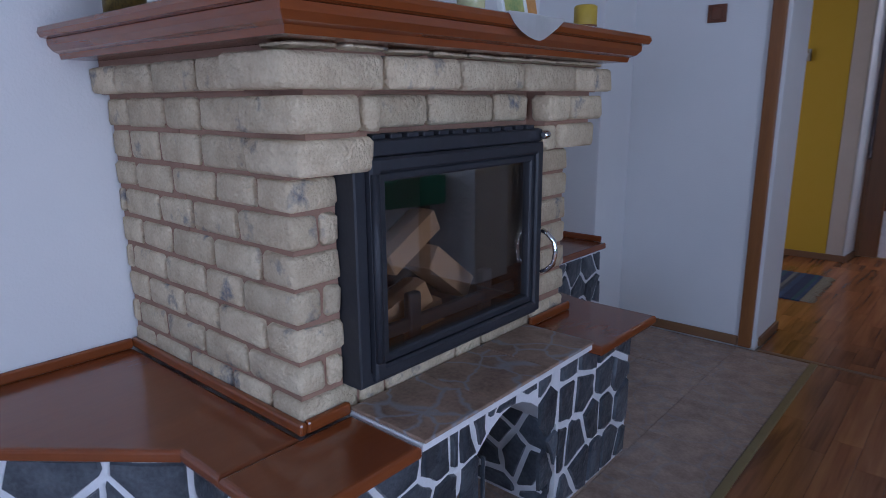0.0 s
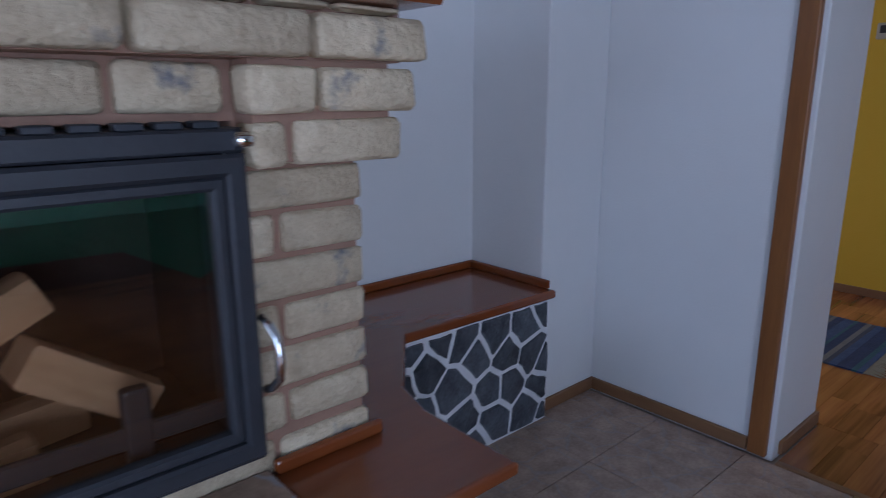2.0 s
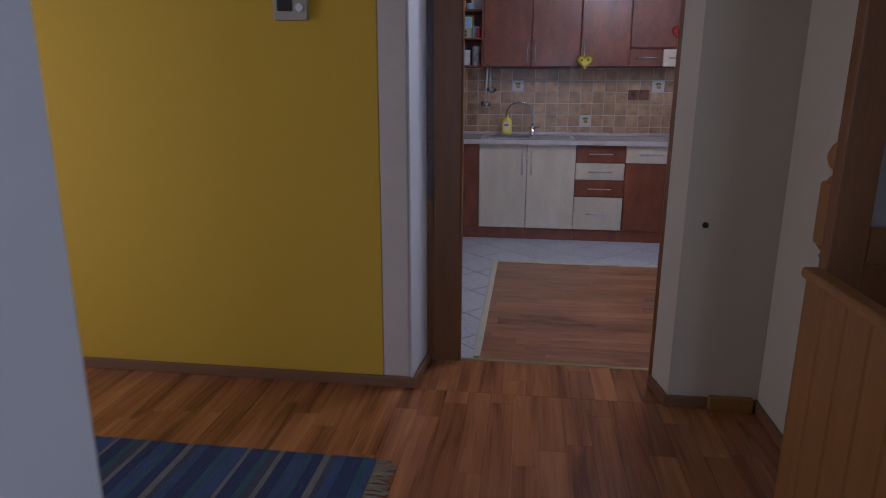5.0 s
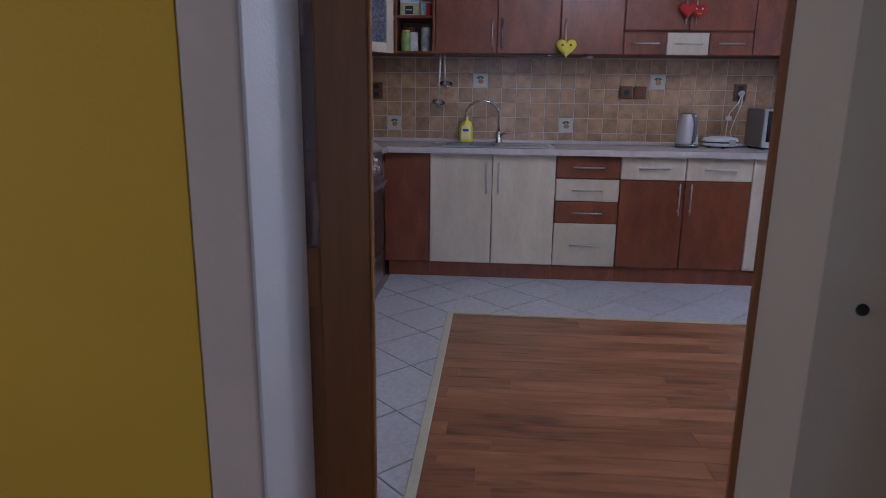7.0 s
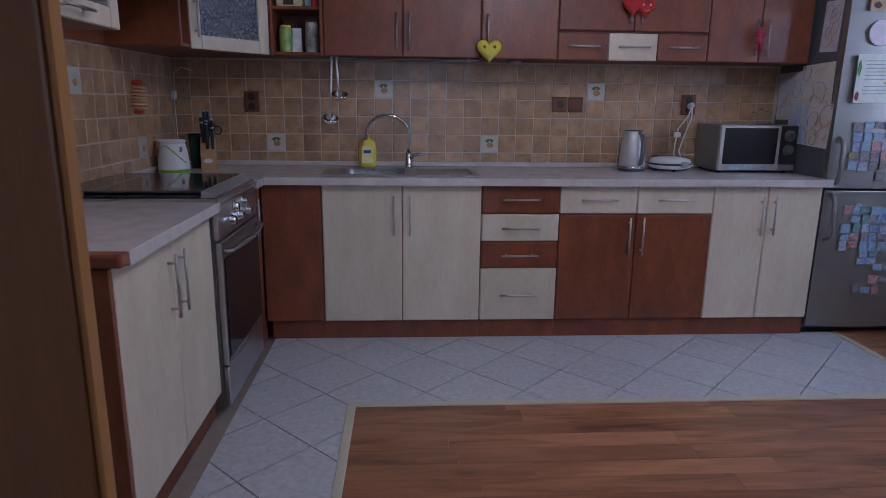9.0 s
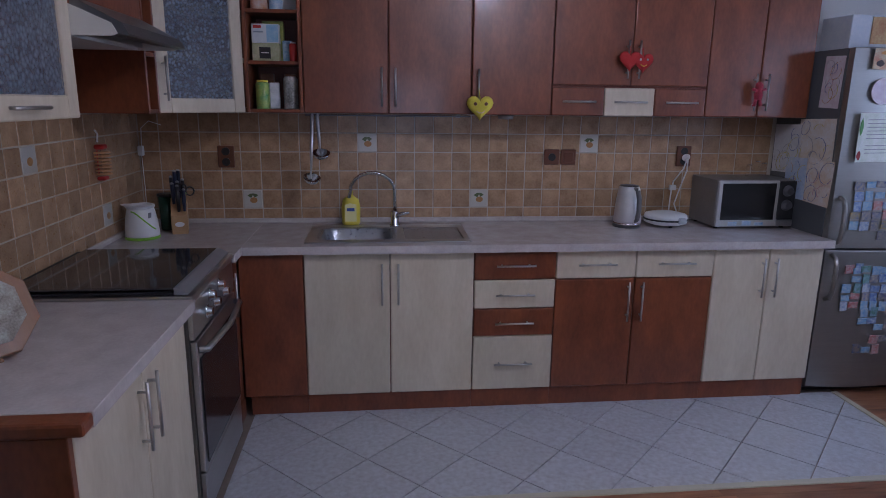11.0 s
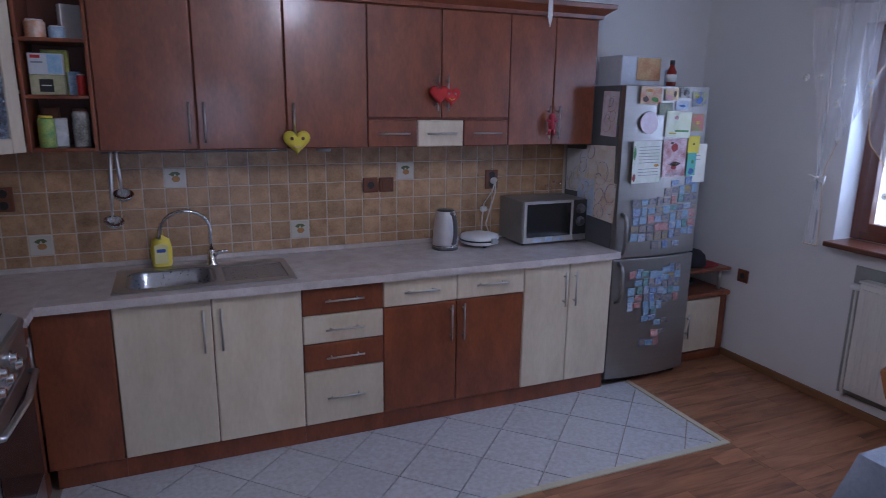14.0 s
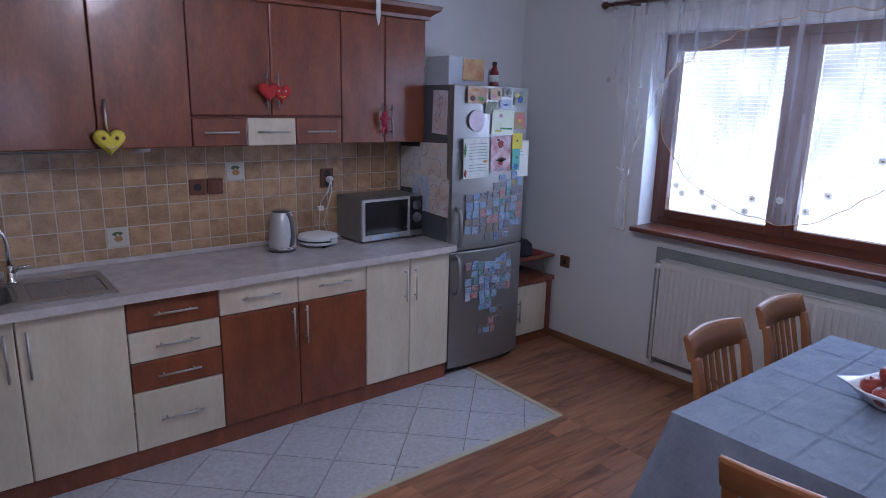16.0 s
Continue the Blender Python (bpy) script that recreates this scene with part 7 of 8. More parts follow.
part("top_grille", B((0.004, -0.002, 0.6105), (0.074, 1.212, 0.622), 0.003), RADIATOR, ra)
part("valve", lathe(bmesh.new(), [(0.016, 0), (0.018, 0.02), (0.018, 0.05), (0.012, 0.055)], 14), WHITEP, ra, m=pose(0.035, 1.2125, 0.575, -90))
part("pipe", tube(bmesh.new(), [(0.035, 1.235, 0.57), (0.035, 1.235, 0.0), (0.05, 1.235, -0.06), (0.075, 1.235, -0.06)], 0.008, 8), RADIATOR, ra)
part("bracket", B((0.0605, 0.2, 0.2), (0.081, 0.24, 0.4)), RADIATOR, ra)
part("bracket", B((0.0605, 0.97, 0.2), (0.081, 1.01, 0.4)), RADIATOR, ra)
# curtain rod with rings
rod = thing("curtain_rod", pose(3.175, 0, 2.270), "dark wooden curtain rod with rings and finial", "curtain rod")
part("rod", tube(bmesh.new(), [(0, 9.26, 0), (0, 7.15, 0)], 0.013, 10), WINW, rod)
part("finial", lathe(bmesh.new(), [(0.013, 0), (0.020, 0.008), (0.024, 0.025), (0.012, 0.045)], 14), WINW, rod, m=pose(0, 9.26, 0, -90))
part("bracket", B((0.0, 9.10, -0.012), (0.104, 9.12, 0.012)), WINW, rod)
part("bracket", B((0.0, 7.30, -0.012), (0.104, 7.32, 0.012)), WINW, rod)
for k in range(18):
    part("ring", tube(bmesh.new(), [(0.017 * math.cos(a), 9.20 - k * 0.113, -0.006 + 0.021 * math.sin(a)) for a in [j * math.tau / 10 for j in range(11)]], 0.0028, 5), BLACKP, rod)


def drape(name, label, ny, nz, f, hem=True):
    """A pleated veil; f(s, t) gives the place for s along and t down."""
    bm = bmesh.new()
    g = [[bm.verts.new(f(i / ny, j / nz)) for i in range(ny + 1)] for j in range(nz + 1)]
    for j in range(nz):
        for i in range(ny):
            bm.faces.new((g[j][i], g[j][i + 1], g[j + 1][i + 1], g[j + 1][i])).smooth = True
    o = thing(name, pose(0, 0, 0), label, "curtain")
    edge = [tuple(v.co) for v in g[nz]]
    part("veil", bm, VEIL, o)
    if hem:
        part("hem", tube(bmesh.new(), edge, 0.0022, 5), HEM, o, "ochre stitched hem")
    return o


def ease(a, b, t):
    t = min(max(t, 0), 1)
    return a + (b - a) * t * t * (3 - 2 * t)


def valance(s, t):
    y = 8.80 - s * 1.635
    fold = 0.014 * math.sin(s * 95) + 0.006 * math.sin(s * 41)
    hem = 2.125 - 0.30 * min(1.0, abs(y - 7.95) / 0.90) ** 2 + 0.008 * math.sin(s * 60)
    return (3.160 + fold * (0.5 + t), y, 2.253 + (hem - 2.253) * t)


def heading(s, t):
    y = 9.220 - s * 2.06
    return (3.168 + 0.011 * math.sin(s * 120) + 0.004 * math.sin(s * 53), y, 2.262 - 0.075 * t + 0.006 * math.sin(s * 70) * t)


def along(pts, s):
    k = min(int(s * (len(pts) - 1)), len(pts) - 2)
    f = s * (len(pts) - 1) - k
    return tuple(a + (b - a) * f for a, b in zip(pts[k], pts[k + 1]))


def tail(s, t):
    # gathered at the tie, flaring below
    zt = 2.245 - t * 1.33
    if zt > 1.27:
        k = (2.245 - zt) / 0.975
        y0, y1 = ease(9.215, 9.060, k), ease(8.74, 9.020, max(0, (k - 0.25) / 0.75))
    else:
        k = (1.27 - zt) / 0.38
        y0, y1 = 9.060 + 0.02 * k, 9.020 - 0.05 * k * (1 - 0.5 * k)
    return (3.165 + 0.010 * math.sin(s * 34) * (0.4 + 0.6 * abs(zt - 1.27)), y0 + (y1 - y0) * s, zt)


SWAG = [(8.74, 1.95), (8.83, 1.80), (8.83, 1.64), (8.78, 1.48), (8.64, 1.30), (8.50, 1.21), (8.38, 1.155), (8.24, 1.125), (8.10, 1.105), (7.97, 1.115), (7.86, 1.17), (7.78, 1.23), (7.70, 1.29), (7.62, 1.36), (7.52, 1.42), (7.42, 1.45), (7.32, 1.46), (7.22, 1.46)]


def swag(s, t):
    hy_, hz_ = along(SWAG, s)
    ty_, tz_ = 8.70 - s * 1.50, 2.235
    y, z = ty_ + (hy_ - ty_) * t, tz_ + (hz_ - tz_) * t
    return (3.174 + 0.012 * math.sin(s * 60 + t) * (0.3 + 0.7 * t) + 0.006 * math.sin(s * 23), y, z + 0.005 * math.sin(s * 75) * t)


drape("curtain_valance", "short pleated sheer white valance on the rod", 160, 4, valance)
drape("tied_curtain", "sheer white curtain tail tied back with a bow", 24, 40, tail)
edge_pts = [tail(1.0, 0.56 + 0.44 * k / 30) for k in range(31)]
part("side_hem", tube(bmesh.new(), edge_pts, 0.0020, 5), HEM, bpy.data.objects["tied_curtain"], "ochre stitched hem")
drape("curtain_heading", "gathered white curtain heading on the rod", 150, 3, heading, False)
cs = drape("sheer_curtain", "sheer white swag curtain with stitched flowers and ochre hem", 140, 16, swag)
bw = thing("curtain_bow", pose(3.150, 9.040, 1.285), "white fabric bow tying the curtain", "bow")
part("knot", lathe(bmesh.new(), [(0.006, -0.014), (0.014, 0), (0.006, 0.014)], 10), PAPER, bw)
for s in (-1, 1):
    part("loop", prism(bmesh.new(), [(0, -0.006), (s * 0.045, -0.022), (s * 0.05, 0.018), (0, 0.006)], -0.004, 0.004, axes=lambda u, v, w: (w, u, v)), PAPER, bw)
for y, z in ((9.19, 1.83), (9.10, 1.83), (8.965, 1.80), (8.82, 1.79), (8.99, 1.69), (8.66, 1.24), (8.62, 1.20), (8.50, 1.22), (8.42, 1.15), (8.22, 1.22), (8.25, 1.15), (8.08, 1.23), (7.95, 1.19), (7.86, 1.28), (7.66, 1.46)):
    fl = thing("stitched_flower", pose(3.148, y, z), "small white and ochre flower stitched on the curtain", "flower", "curtain flowers")
    bm = bmesh.new()
    for k in range(6):
        a = k * math.tau / 6
        lathe(bm, [(0.0085, 0), (0.007, 0.002)], 8, c=(0.012 * math.cos(a), 0.012 * math.sin(a), 0))
    part("petals", bm, PETAL, fl, m=pose(0, 0, 0, 0, -90))
    part("heart", lathe(bmesh.new(), [(0.006, 0.002), (0.004, 0.005)], 8), HEM, fl, m=pose(0, 0, 0, 0, -90))

# ==== table and chairs ====
TX0, TX1, TY0, TY1, TZ = 1.600, 2.775, 6.93, 7.615, 0.728
tbl = thing("dining_table", pose(TX0, TY0, 0), "wooden dining table under a grey-blue cloth", "table")
tw, td = TX1 - TX0, TY1 - TY0
part("tabletop", B((0, 0, 0.700), (tw, td, TZ), 0.004), BEECH, tbl)
part("apron", B((0.06, 0.06, 0.60), (tw - 0.06, td - 0.06, 0.6995)), BEECH, tbl)
for sx in (0.05, tw - 0.11):
    for sy in (0.05, td - 0.11):
        part("leg", B((sx, sy, 0), (sx + 0.06, sy + 0.06, 0.5995), 0.006), BEECH, tbl)
# cloth: top and a wavy skirt with drawn-out corners
bm = bmesh.new()
per = []
ex0, ex1, ey0, ey1 = TX0 - 0.012, TX1 + 0.012, TY0 - 0.012, TY1 + 0.012
n1, n2 = 44, 26
for i in range(n1):
    per.append((ex0 + (ex1 - ex0) * i / n1, ey0, 0, -1, i / n1))
for i in range(n2):
    per.append((ex1, ey0 + (ey1 - ey0) * i / n2, 1, 0, i / n2))
for i in range(n1):
    per.append((ex1 - (ex1 - ex0) * i / n1, ey1, 0, 1, i / n1))
for i in range(n2):
    per.append((ex0, ey1 - (ey1 - ey0) * i / n2, -1, 0, i / n2))
rings = []
for j in range(8):
    t = j / 7
    ring = []
    for k, (x, y, nx, ny, s) in enumerate(per):
        corner = math.exp(-(min(s, 1 - s) / 0.10) ** 2)
        wav = (0.018 * math.sin(k * 0.9) + 0.012 * math.sin(k * 0.37)) * t
        o = 0.020 * t + wav * 0.8 + corner * 0.075 * t
        px, py = nx, ny
        if corner > 0.25:
            cx, cy = (TX0 + TX1) / 2, (TY0 + TY1) / 2
            px, py = math.copysign(0.75, x - cx), math.copysign(0.75, y - cy)
        low = max(6.832, y + py * o)
        ring.append(bm.verts.new((x + px * o, low, TZ + 0.006 - 0.006 * min(1, t * 7) - t * (0.275 + 0.05 * corner))))
    rings.append(ring)
for q, w in zip(rings, rings[1:]):
    for k in range(len(per)):
        bm.faces.new((q[k], q[(k + 1) % len(per)], w[(k + 1) % len(per)], w[k])).smooth = True
# the top, with faint ironed folds
gx, gy = 240, 144


def cloth_z(i, j):
    # flat linen with sharp ironed folds and small creases
    fold = max(max(0, 1 - abs(j - f) / 1.15) for f in (36, 72, 108)) + 0.8 * max(max(0, 1 - abs(i - f) / 1.15) for f in (48, 120, 192))
    edge = min(1.0, min(i, j, gx - i, gy - j) / 5)
    u, v = i + 0.6 * j, j - 0.5 * i
    crease = max(0, 1 - abs(noise.noise(Vector((u * 0.030, v * 0.115, 11)))) / 0.10) * max(0, noise.noise(Vector((i * 0.04, j * 0.04, 5))) + 0.25)
    return TZ + 0.006 + edge * (0.0056 * fold + 0.0034 * crease + 0.0040 * abs(noise.noise(Vector((i * 0.045, j * 0.03, 3)))) + 0.0016 * noise.noise(Vector((i * 0.09, j * 0.42, 8))))


grid = [[bm.verts.new((ex0 + (ex1 - ex0) * i / gx, ey0 + (ey1 - ey0) * j / gy, cloth_z(i, j))) for i in range(gx + 1)] for j in range(gy + 1)]
for j in range(gy):
    for i in range(gx):
        bm.faces.new((grid[j][i], grid[j][i + 1], grid[j + 1][i + 1], grid[j + 1][i])).smooth = True
solid("tablecloth", bm, CLOTHB, "creased grey-blue linen cloth hanging over the dining table", "tablecloth")
fb = thing("fruit_bowl", pose(2.20, 7.225, TZ + 0.008), "square white porcelain bowl on the tablecloth", "bowl")
bm = bmesh.new()
lv = []
for s, z in ((0.055, 0), (0.06, 0.004), (0.10, 0.04), (0.135, 0.062), (0.130, 0.064), (0.095, 0.044), (0.05, 0.012)):
    lv.append([bm.verts.new((s * (1.15 if k % 2 == 0 else 0.82) * math.cos(k * math.tau / 8 + 0.4), s * (1.15 if k % 2 == 0 else 0.82) * math.sin(k * math.tau / 8 + 0.4), z + (0.012 * (s / 0.135) if k % 2 == 0 else 0))) for k in range(8)])
for q, w in zip(lv, lv[1:]):
    for k in range(8):
        bm.faces.new((q[k], q[(k + 1) % 8], w[(k + 1) % 8], w[k])).smooth = True
bm.faces.new(lv[0][::-1])
bm.faces.new(lv[-1])
part("dish", bm, PORC, fb)


def apple(x, y, z, r_):
    t = thing("apple", pose(x, y, z, 12, 8, x * 400), "ripe red apple lying in the porcelain bowl", "apple", "apples in the bowl")
    part("flesh", lathe(bmesh.new(), [(r_ * 0.15, -r_ * 0.80), (r_ * 0.55, -r_ * 0.86), (r_ * 0.92, -r_ * 0.40), (r_, 0.05 * r_), (r_ * 0.88, r_ * 0.52), (r_ * 0.5, r_ * 0.82), (r_ * 0.18, r_ * 0.72), (r_ * 0.03, r_ * 0.58)], 20), APPLE, t)
    part("stalk", tube(bmesh.new(), [(0, 0, r_ * 0.55), (0.002, 0, r_ * 1.0)], 0.0016, 5), BARK, t)


for a in ((2.145, 7.225, 0.788, 0.036), (2.215, 7.170, 0.788, 0.037), (2.205, 7.280, 0.788, 0.036), (2.275, 7.240, 0.790, 0.036), (2.200, 7.230, 0.845, 0.036)):
    apple(*a)


def chair():
    """Built facing -y at the origin: seat in front, slatted back behind."""
    c = thing("dining_chair", pose(0, 0, 0), "beech dining chair with a curved slatted back", "chair", "chairs round the table")
    for sx in (-1, 1):
        bm = bmesh.new()
        post = []
        for y_, z_, hw, hd in ((0.035, 0.0, 0.017, 0.017), (0.0, 0.45, 0.021, 0.020), (0.018, 0.60, 0.021, 0.016), (0.046, 0.74, 0.020, 0.014), (0.065, 0.802, 0.019, 0.012)):
            post.append([bm.verts.new((sx * 0.170 + a_ * hw, y_ + b_ * hd, z_)) for a_, b_ in ((-1, -1), (1, -1), (1, 1), (-1, 1))])
        for q, w in zip(post, post[1:]):
            for k in range(4):
                bm.faces.new((q[k], q[(k + 1) % 4], w[(k + 1) % 4], w[k]))
        bm.faces.new(post[0][::-1])
        bm.faces.new(post[-1])
        bmesh.ops.bevel(bm, geom=[e for e in bm.edges if abs(e.verts[0].co.z - e.verts[1].co.z) > 0.05], offset=0.004, segments=2, profile=0.5, affect="EDGES")
        part("rear_leg", bm, BEECH, c)
        part("front_leg", B((sx * 0.165 - 0.019, -0.405, 0), (sx * 0.165 + 0.019, -0.367, 0.432), 0.004), BEECH, c)
    part("seat", B((-0.192, -0.42, 0.4325), (0.192, 0.015, 0.462), 0.010, 3), BEECH, c)
    part("apron", B((-0.145, -0.40, 0.375), (0.145, -0.385, 0.432)), BEECH, c)

    def curve(x, z):
        return 0.0 + 0.035 * max(0, (z - 0.45) / 0.27) * (1 if z < 0.72 else 1) + (0.05 * (z - 0.69) / 0.195 if z > 0.69 else 0) + 0.022 * (1 - (x / 0.178) ** 2)

    bm = bmesh.new()
    n = 12
    rr = []
    for z, dy in ((0.790, -0.013), (0.866, -0.012), (0.876, -0.008), (0.876, 0.008), (0.866, 0.013), (0.790, 0.014)):
        rr.append([bm.verts.new((-0.190 + 0.38 * k / n, curve(-0.190 + 0.38 * k / n, z) + dy, z + (0.010 * math.sin(math.pi * k / n) if z > 0.85 else 0))) for k in range(n + 1)])
    for a in range(6):
        q, w = rr[a], rr[(a + 1) % 6]
        for k in range(n):
            bm.faces.new((q[k], q[k + 1], w[k + 1], w[k])).smooth = a not in (1, 3, 5)
    bm.faces.new([q[0] for q in rr])
    bm.faces.new([q[n] for q in rr][::-1])
    bmesh.ops.recalc_face_normals(bm, faces=bm.faces[:])
    part("top_rail", bm, BEECH, c)
    part("lower_rail", B((-0.147, -0.004 + 0.020, 0.525), (0.147, 0.018 + 0.020, 0.560), 0.004), BEECH, c)
    for k in range(6):
        x = -0.1125 + k * 0.045
        part("slat", prism(bmesh.new(), [(x - 0.010, 0.5605), (x + 0.010, 0.5605), (x + 0.010, 0.794), (x - 0.010, 0.794)], -0.006, 0.006, 0.002, 1, axes=lambda u, v, w: (u, curve(u, v) + w, v)), BEECH, c)
    return c


ch = chair()
ch.matrix_basis = pose(2.067, 7.672, 0)
copy_thing(ch, pose(2.625, 7.690, 0))
copy_thing(ch, pose(1.350, 7.105, 0, 0, 0, 97))

# ceiling lamp of the kitchen
cl = thing("ceiling_lamp", pose(0.85, 7.70, 2.60), "white glass globe ceiling lamp, switched on", "lamp")
part("base", lathe(bmesh.new(), [(0.07, -0.03), (0.075, -0.0005)], 20), WHITEP, cl)
gsh = part("globe", lathe(bmesh.new(), [(0.06, -0.031), (0.15, -0.05), (0.16, -0.07), (0.13, -0.055), (0.05, -0.04)], 24), glow("lamp_glass", (1.0, 0.98, 0.95), 6.0), cl)

# outside: lawn and hedge far behind the window
bd = bpy.data.materials.new("bright_garden")
bd.use_nodes = True
nt = bd.node_tree
p = nt.nodes["Principled BSDF"]
nz = nt.nodes.new("ShaderNodeTexNoise")
nz.inputs["Scale"].default_value, nz.inputs["Detail"].default_value = 0.8, 8.0
tc = nt.nodes.new("ShaderNodeTexCoord")
nt.links.new(tc.outputs["Object"], nz.inputs[0])
cr = nt.nodes.new("ShaderNodeValToRGB")
cr.color_ramp.elements[0].position, cr.color_ramp.elements[0].color = 0.36, (0.105, 0.150, 0.110, 1)
cr.color_ramp.elements[1].position, cr.color_ramp.elements[1].color = 0.72, (0.90, 0.96, 1.0, 1)
# foliage above, bright lawn below
split = nt.nodes.new("ShaderNodeSeparateXYZ")
nt.links.new(tc.outputs["Object"], split.inputs[0])
fall = nt.nodes.new("ShaderNodeMapRange")
fall.inputs[1].default_value, fall.inputs[2].default_value, fall.inputs[3].default_value, fall.inputs[4].default_value = 0.6, 3.4, 0.30, 0.0
nt.links.new(split.outputs[2], fall.inputs[0])
lift = nt.nodes.new("ShaderNodeMath")
nt.links.new(nz.outputs[0], lift.inputs[0])
nt.links.new(fall.outputs[0], lift.inputs[1])
nt.links.new(lift.outputs[0], cr.inputs[0])
nt.links.new(cr.outputs[0], p.inputs["Emission Color"])
p.inputs["Base Color"].default_value = (0, 0, 0, 1)
p.inputs["Emission Strength"].default_value = 2.8
setting("backdrop", B((14.0, -6, -2), (14.1, 26, 9)), bd, "bright overexposed garden beyond the window", "backdrop")

# ==== tiles and planks ====
KX0, KX1 = -0.66, 2.40


def tile_piece(poly, z, material, name="tile"):
    cx, cy = sum(p[0] for p in poly) / len(poly), sum(p[1] for p in poly) / len(poly)
    bm = prism(bmesh.new(), [(u - cx, v - cy) for u, v in poly], -0.010, 0.0)
    obj(name, bm, material, floor, m=pose(cx, cy, z))


def diagonal(rect, size, ox, oy):
    x0, y0, x1, y1 = rect
    h = size / math.sqrt(2)
    r = random.Random(6)
    for i in range(-40, 60):
        for j in range(-40, 60):
            cx, cy = ox + (i + j) * h, oy + (i - j) * h
            if not (x0 - h < cx < x1 + h and y0 - h < cy < y1 + h):
                continue
            p = [(cx + h, cy), (cx, cy + h), (cx - h, cy), (cx, cy - h)]
            p = inset(p, 0.0028)
            for a, b, c in ((1, 0, x1), (-1, 0, -x0), (0, 1, y1), (0, -1, -y0)):
                p = clip(p, a, b, c)
                if len(p) < 3:
                    break
            if len(p) >= 3 and area(p) > 2e-4:
                tile_piece(p, r.uniform(-0.0006, 0.0), WTILE)


diagonal((KX0, 6.955, -0.215, 9.535), 0.30, 0.10, 9.50)
diagonal((-0.215, 8.765, 2.385, 9.535), 0.30, 0.10, 9.50)
for n_, a, b in (("tile_strip", (-0.222, 6.975, -0.010), (-0.187, 8.770, 0.006)), ("tile_strip", (-0.1865, 8.735, -0.010), (2.395, 8.770, 0.006)), ("tile_strip", (2.362, 8.7705, -0.010), (2.395, 9.535, 0.006)), ("floor_strip", (-0.448, 6.931, -0.010), (0.66, 6.954, 0.005)), ("floor_strip", (-0.203, -2.1, -0.010), (-0.169, 4.29, 0.005))):
    setting(n_, B(a, b, 0.004, 2), STRIP if n_ == "tile_strip" else BRASS, "pale beige edging strip between tiles and laminate" if n_ == "tile_strip" else "dull brass floor strip between two floors", "trim")
setting("threshold", B((-0.44, 4.291, -0.010), (0.85, 4.32, 0.004), 0.002), SKIRT, "narrow brown wooden threshold strip", "trim")
# square brown tiles round the hearth, with fainter veins than the slab
CLAY = hm.copy()
CLAY.name = "veined_floor_tile"
CLAY.node_tree.nodes["vein_share"].inputs[3].default_value = 0.34
CLAY.node_tree.nodes["Mix"].inputs[6].default_value = (0.52, 0.385, 0.30, 1)
CLAY.node_tree.nodes["Mix"].inputs[7].default_value = (0.27, 0.185, 0.14, 1)
r = random.Random(14)
y = -2.1
while y < 4.28:
    x = -0.205
    y1 = min(y + 0.33, 4.288)
    while x > -1.57:
        x0 = max(x - 0.33, -1.578)
        tile_piece([(x0 + 0.0013, y + 0.0013), (x - 0.0013, y + 0.0013), (x - 0.0013, y1 - 0.0013), (x0 + 0.0013, y1 - 0.0013)], r.uniform(-0.001, 0), CLAY)
        x = x0
    y = y1
for (ctr, hx, hy, material) in planks:
    obj("plank", B((-hx, -hy, -0.011), (hx, hy, 0.0)), material, floor, m=pose(ctr[0], ctr[1], 0.0))
# wall tiles, 100 mm square
TW = mesh_of("tile", B((-0.0487, -0.004, -0.0480), (0.0487, 0.004, 0.0480), 0.002), BTILE)
TD = mesh_of("decor_tile", B((-0.0487, -0.004, -0.0480), (0.0487, 0.004, 0.0480), 0.002), DECO)
north, west = bpy.data.objects["wall_kitchen_north"], bpy.data.objects["wall_kitchen_west"]
setting("splashback_bed", B((-1.288, 10.0682, 0.85), (2.21, 10.0815, 1.45)), BGROUT, "beige grout behind the wall tiles", "splashback")
setting("splashback_bed", B((-1.2915, 7.86, 0.85), (-1.2802, 10.0675, 1.62)), BGROUT, "beige grout behind the wall tiles", "splashback")
decor = {(6, 1): 0, (12, 4): 0, (18, 1): 0, (24, 4): 0}
BRN = mat("orange_fruit_print", (0.45, 0.22, 0.07), 0.4, 0.3, 40)
GRN = mat("green_leaf_print", (0.10, 0.14, 0.05), 0.4, 0.3, 40)
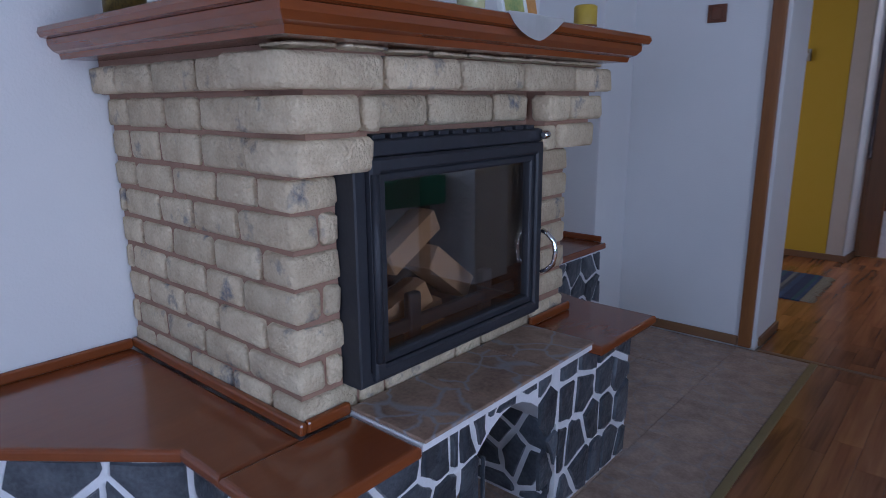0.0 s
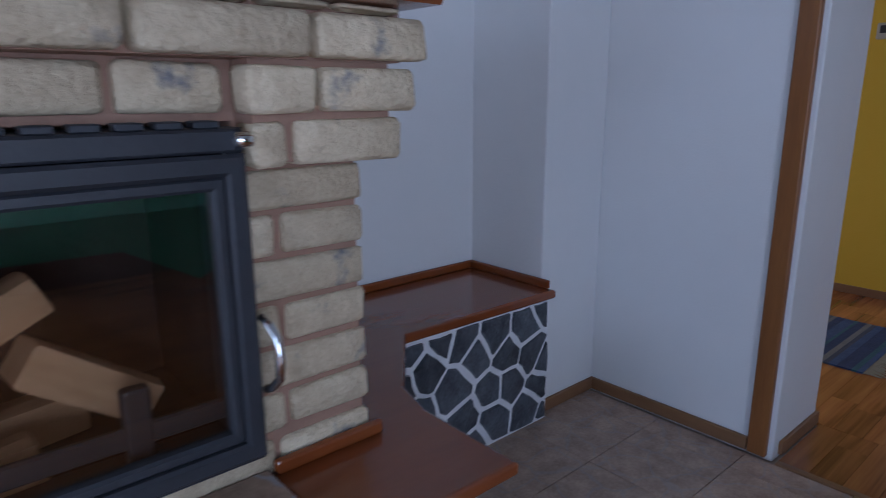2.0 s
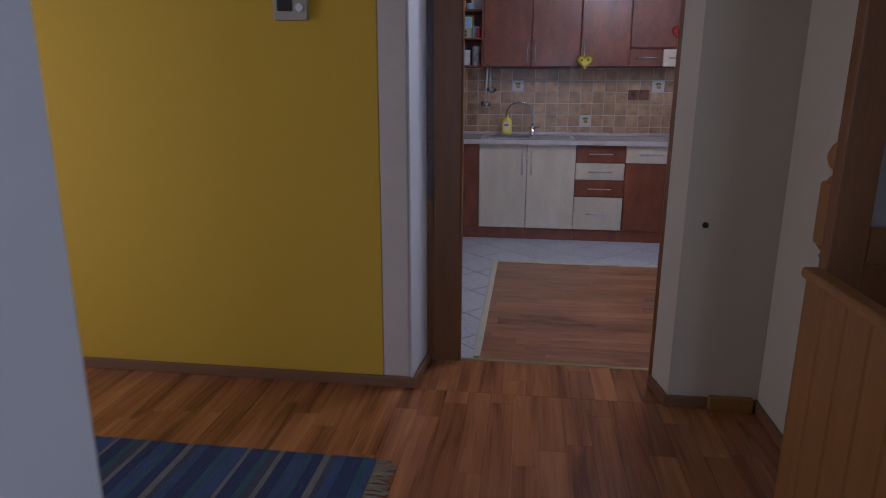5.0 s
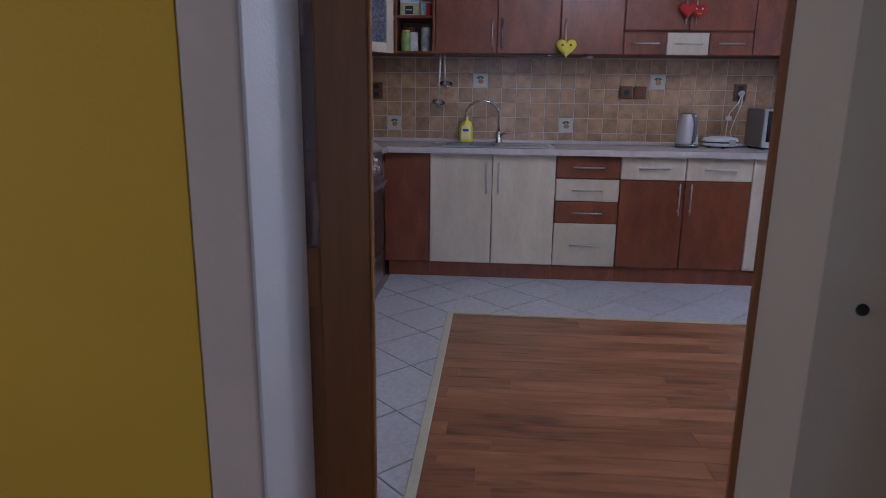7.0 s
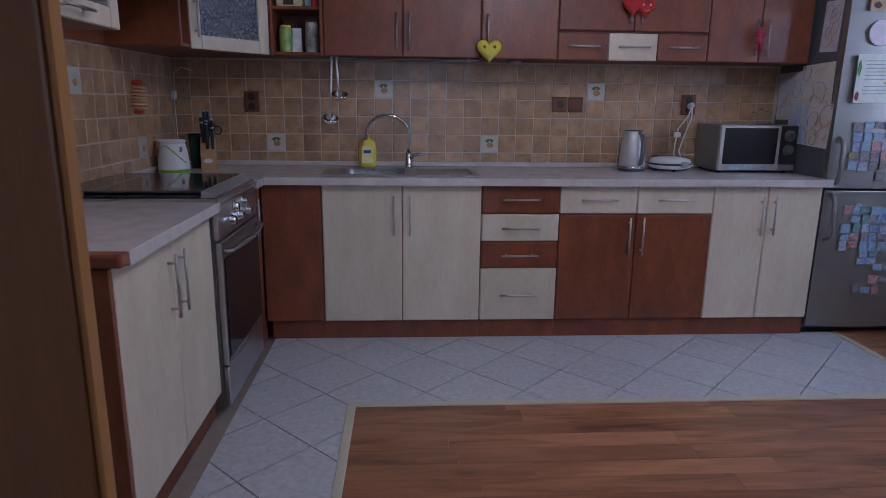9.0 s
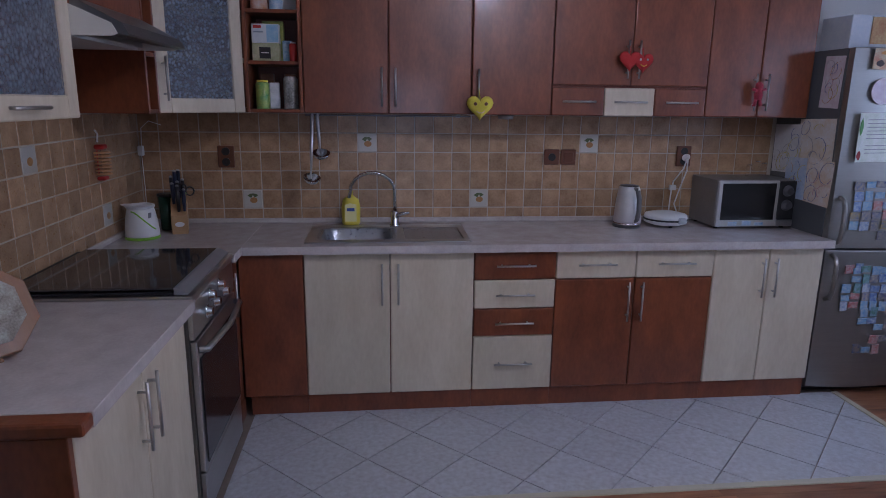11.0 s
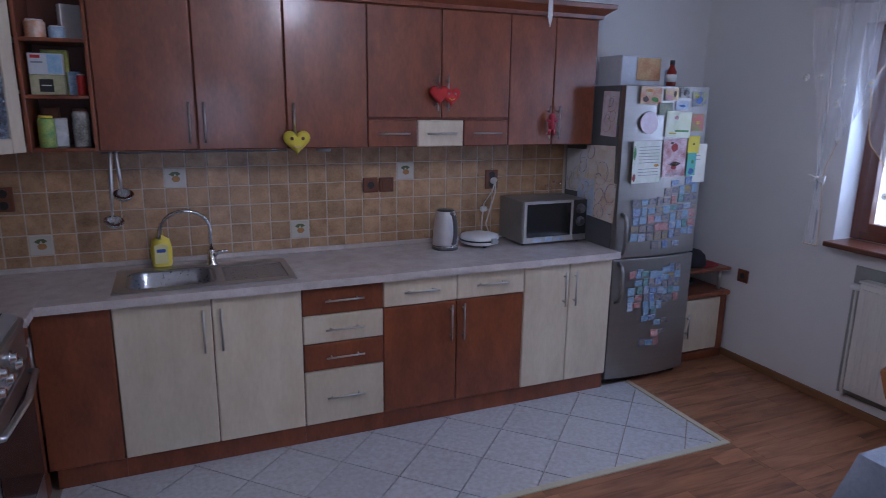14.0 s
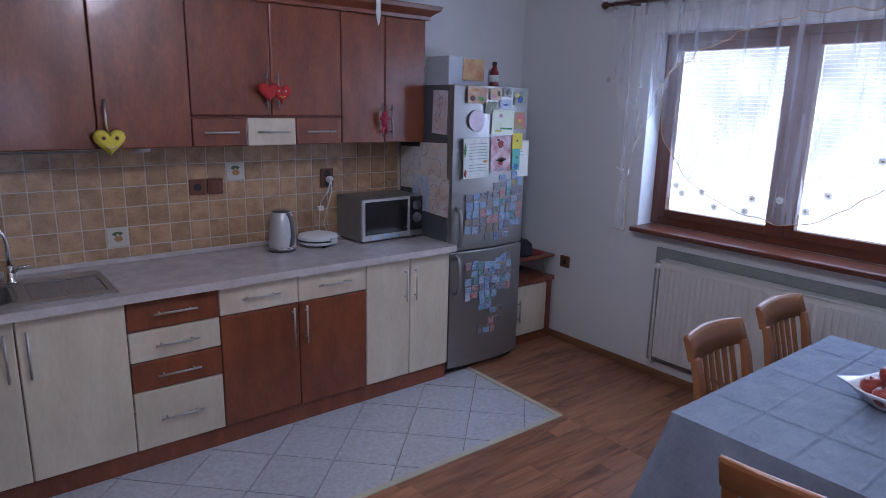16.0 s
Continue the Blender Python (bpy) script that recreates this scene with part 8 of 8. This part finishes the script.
for i in range(34):
    for j in range(6):
        x, z = -1.226 + i * 0.1018, 0.878 + j * 0.1005
        is_deco = False
        for dx, dz in ((-0.099, 1.280), (0.518, 0.979), (1.128, 1.279), (-0.71, 0.979)):
            if abs(x - dx) < 0.05 and abs(z - dz) < 0.05:
                is_deco = True
        o = piece("tile", TD if is_deco else TW, north, pose(x, 10.0705, z))
        if is_deco:
            q = part("fruit_print", lathe(bmesh.new(), [(0.020, 0), (0.019, 0.0008)], 12, sq=0.8), BRN, o, m=pose(0.004, -0.0042, -0.006, 90))
            part("leaf_print", prism(bmesh.new(), [(-0.028, 0.018), (-0.008, 0.006), (0.0, 0.022), (0.010, 0.008), (0.028, 0.020), (0.012, 0.030), (-0.012, 0.030)], -0.0051, -0.0042, axes=lambda u, v, w: (u, w, v)), GRN, o)
for i in range(22):
    for j in range(7):
        y, z = 10.016 - i * 0.1018, 0.878 + j * 0.1005
        is_deco = (i, j) in ((4, 1), (10, 4), (16, 1))
        o = piece("tile", TD if is_deco else TW, west, pose(-1.2825, y, z, 0, 0, 90))
        if is_deco:
            part("fruit_print", lathe(bmesh.new(), [(0.020, 0), (0.019, 0.0008)], 12, sq=0.8), BRN, o, m=pose(0.004, -0.0042, -0.006, 90))
# octagonal tray leaning on the worktop
oc = thing("octagonal_tray", pose(-0.995, 8.180, 0.8505, 0, -32, -35), "octagonal wooden framed plate propped on the worktop", "tray")
part("prop", B((-0.05, -0.012, 0.002), (-0.0005, 0.012, 0.014), 0.002), DARKW, oc)
pts8 = [(0.138 * math.cos(math.tau * (k + 0.5) / 8), 0.140 + 0.138 * math.sin(math.tau * (k + 0.5) / 8)) for k in range(8)]
pts6 = [(u * 0.76, 0.140 + (v - 0.140) * 0.76) for u, v in pts8]
part("frame", prism(bmesh.new(), pts8, 0.0, 0.016, 0.004, 2, axes=lambda u, v, w: (w, u, v)), DARKW, oc)
part("plate", prism(bmesh.new(), pts6, 0.0162, 0.0185, 0.001, 1, axes=lambda u, v, w: (w, u, v)), tint("painted_plate", (0.50, 0.48, 0.40), (0.10, 0.055, 0.04), 26), oc)
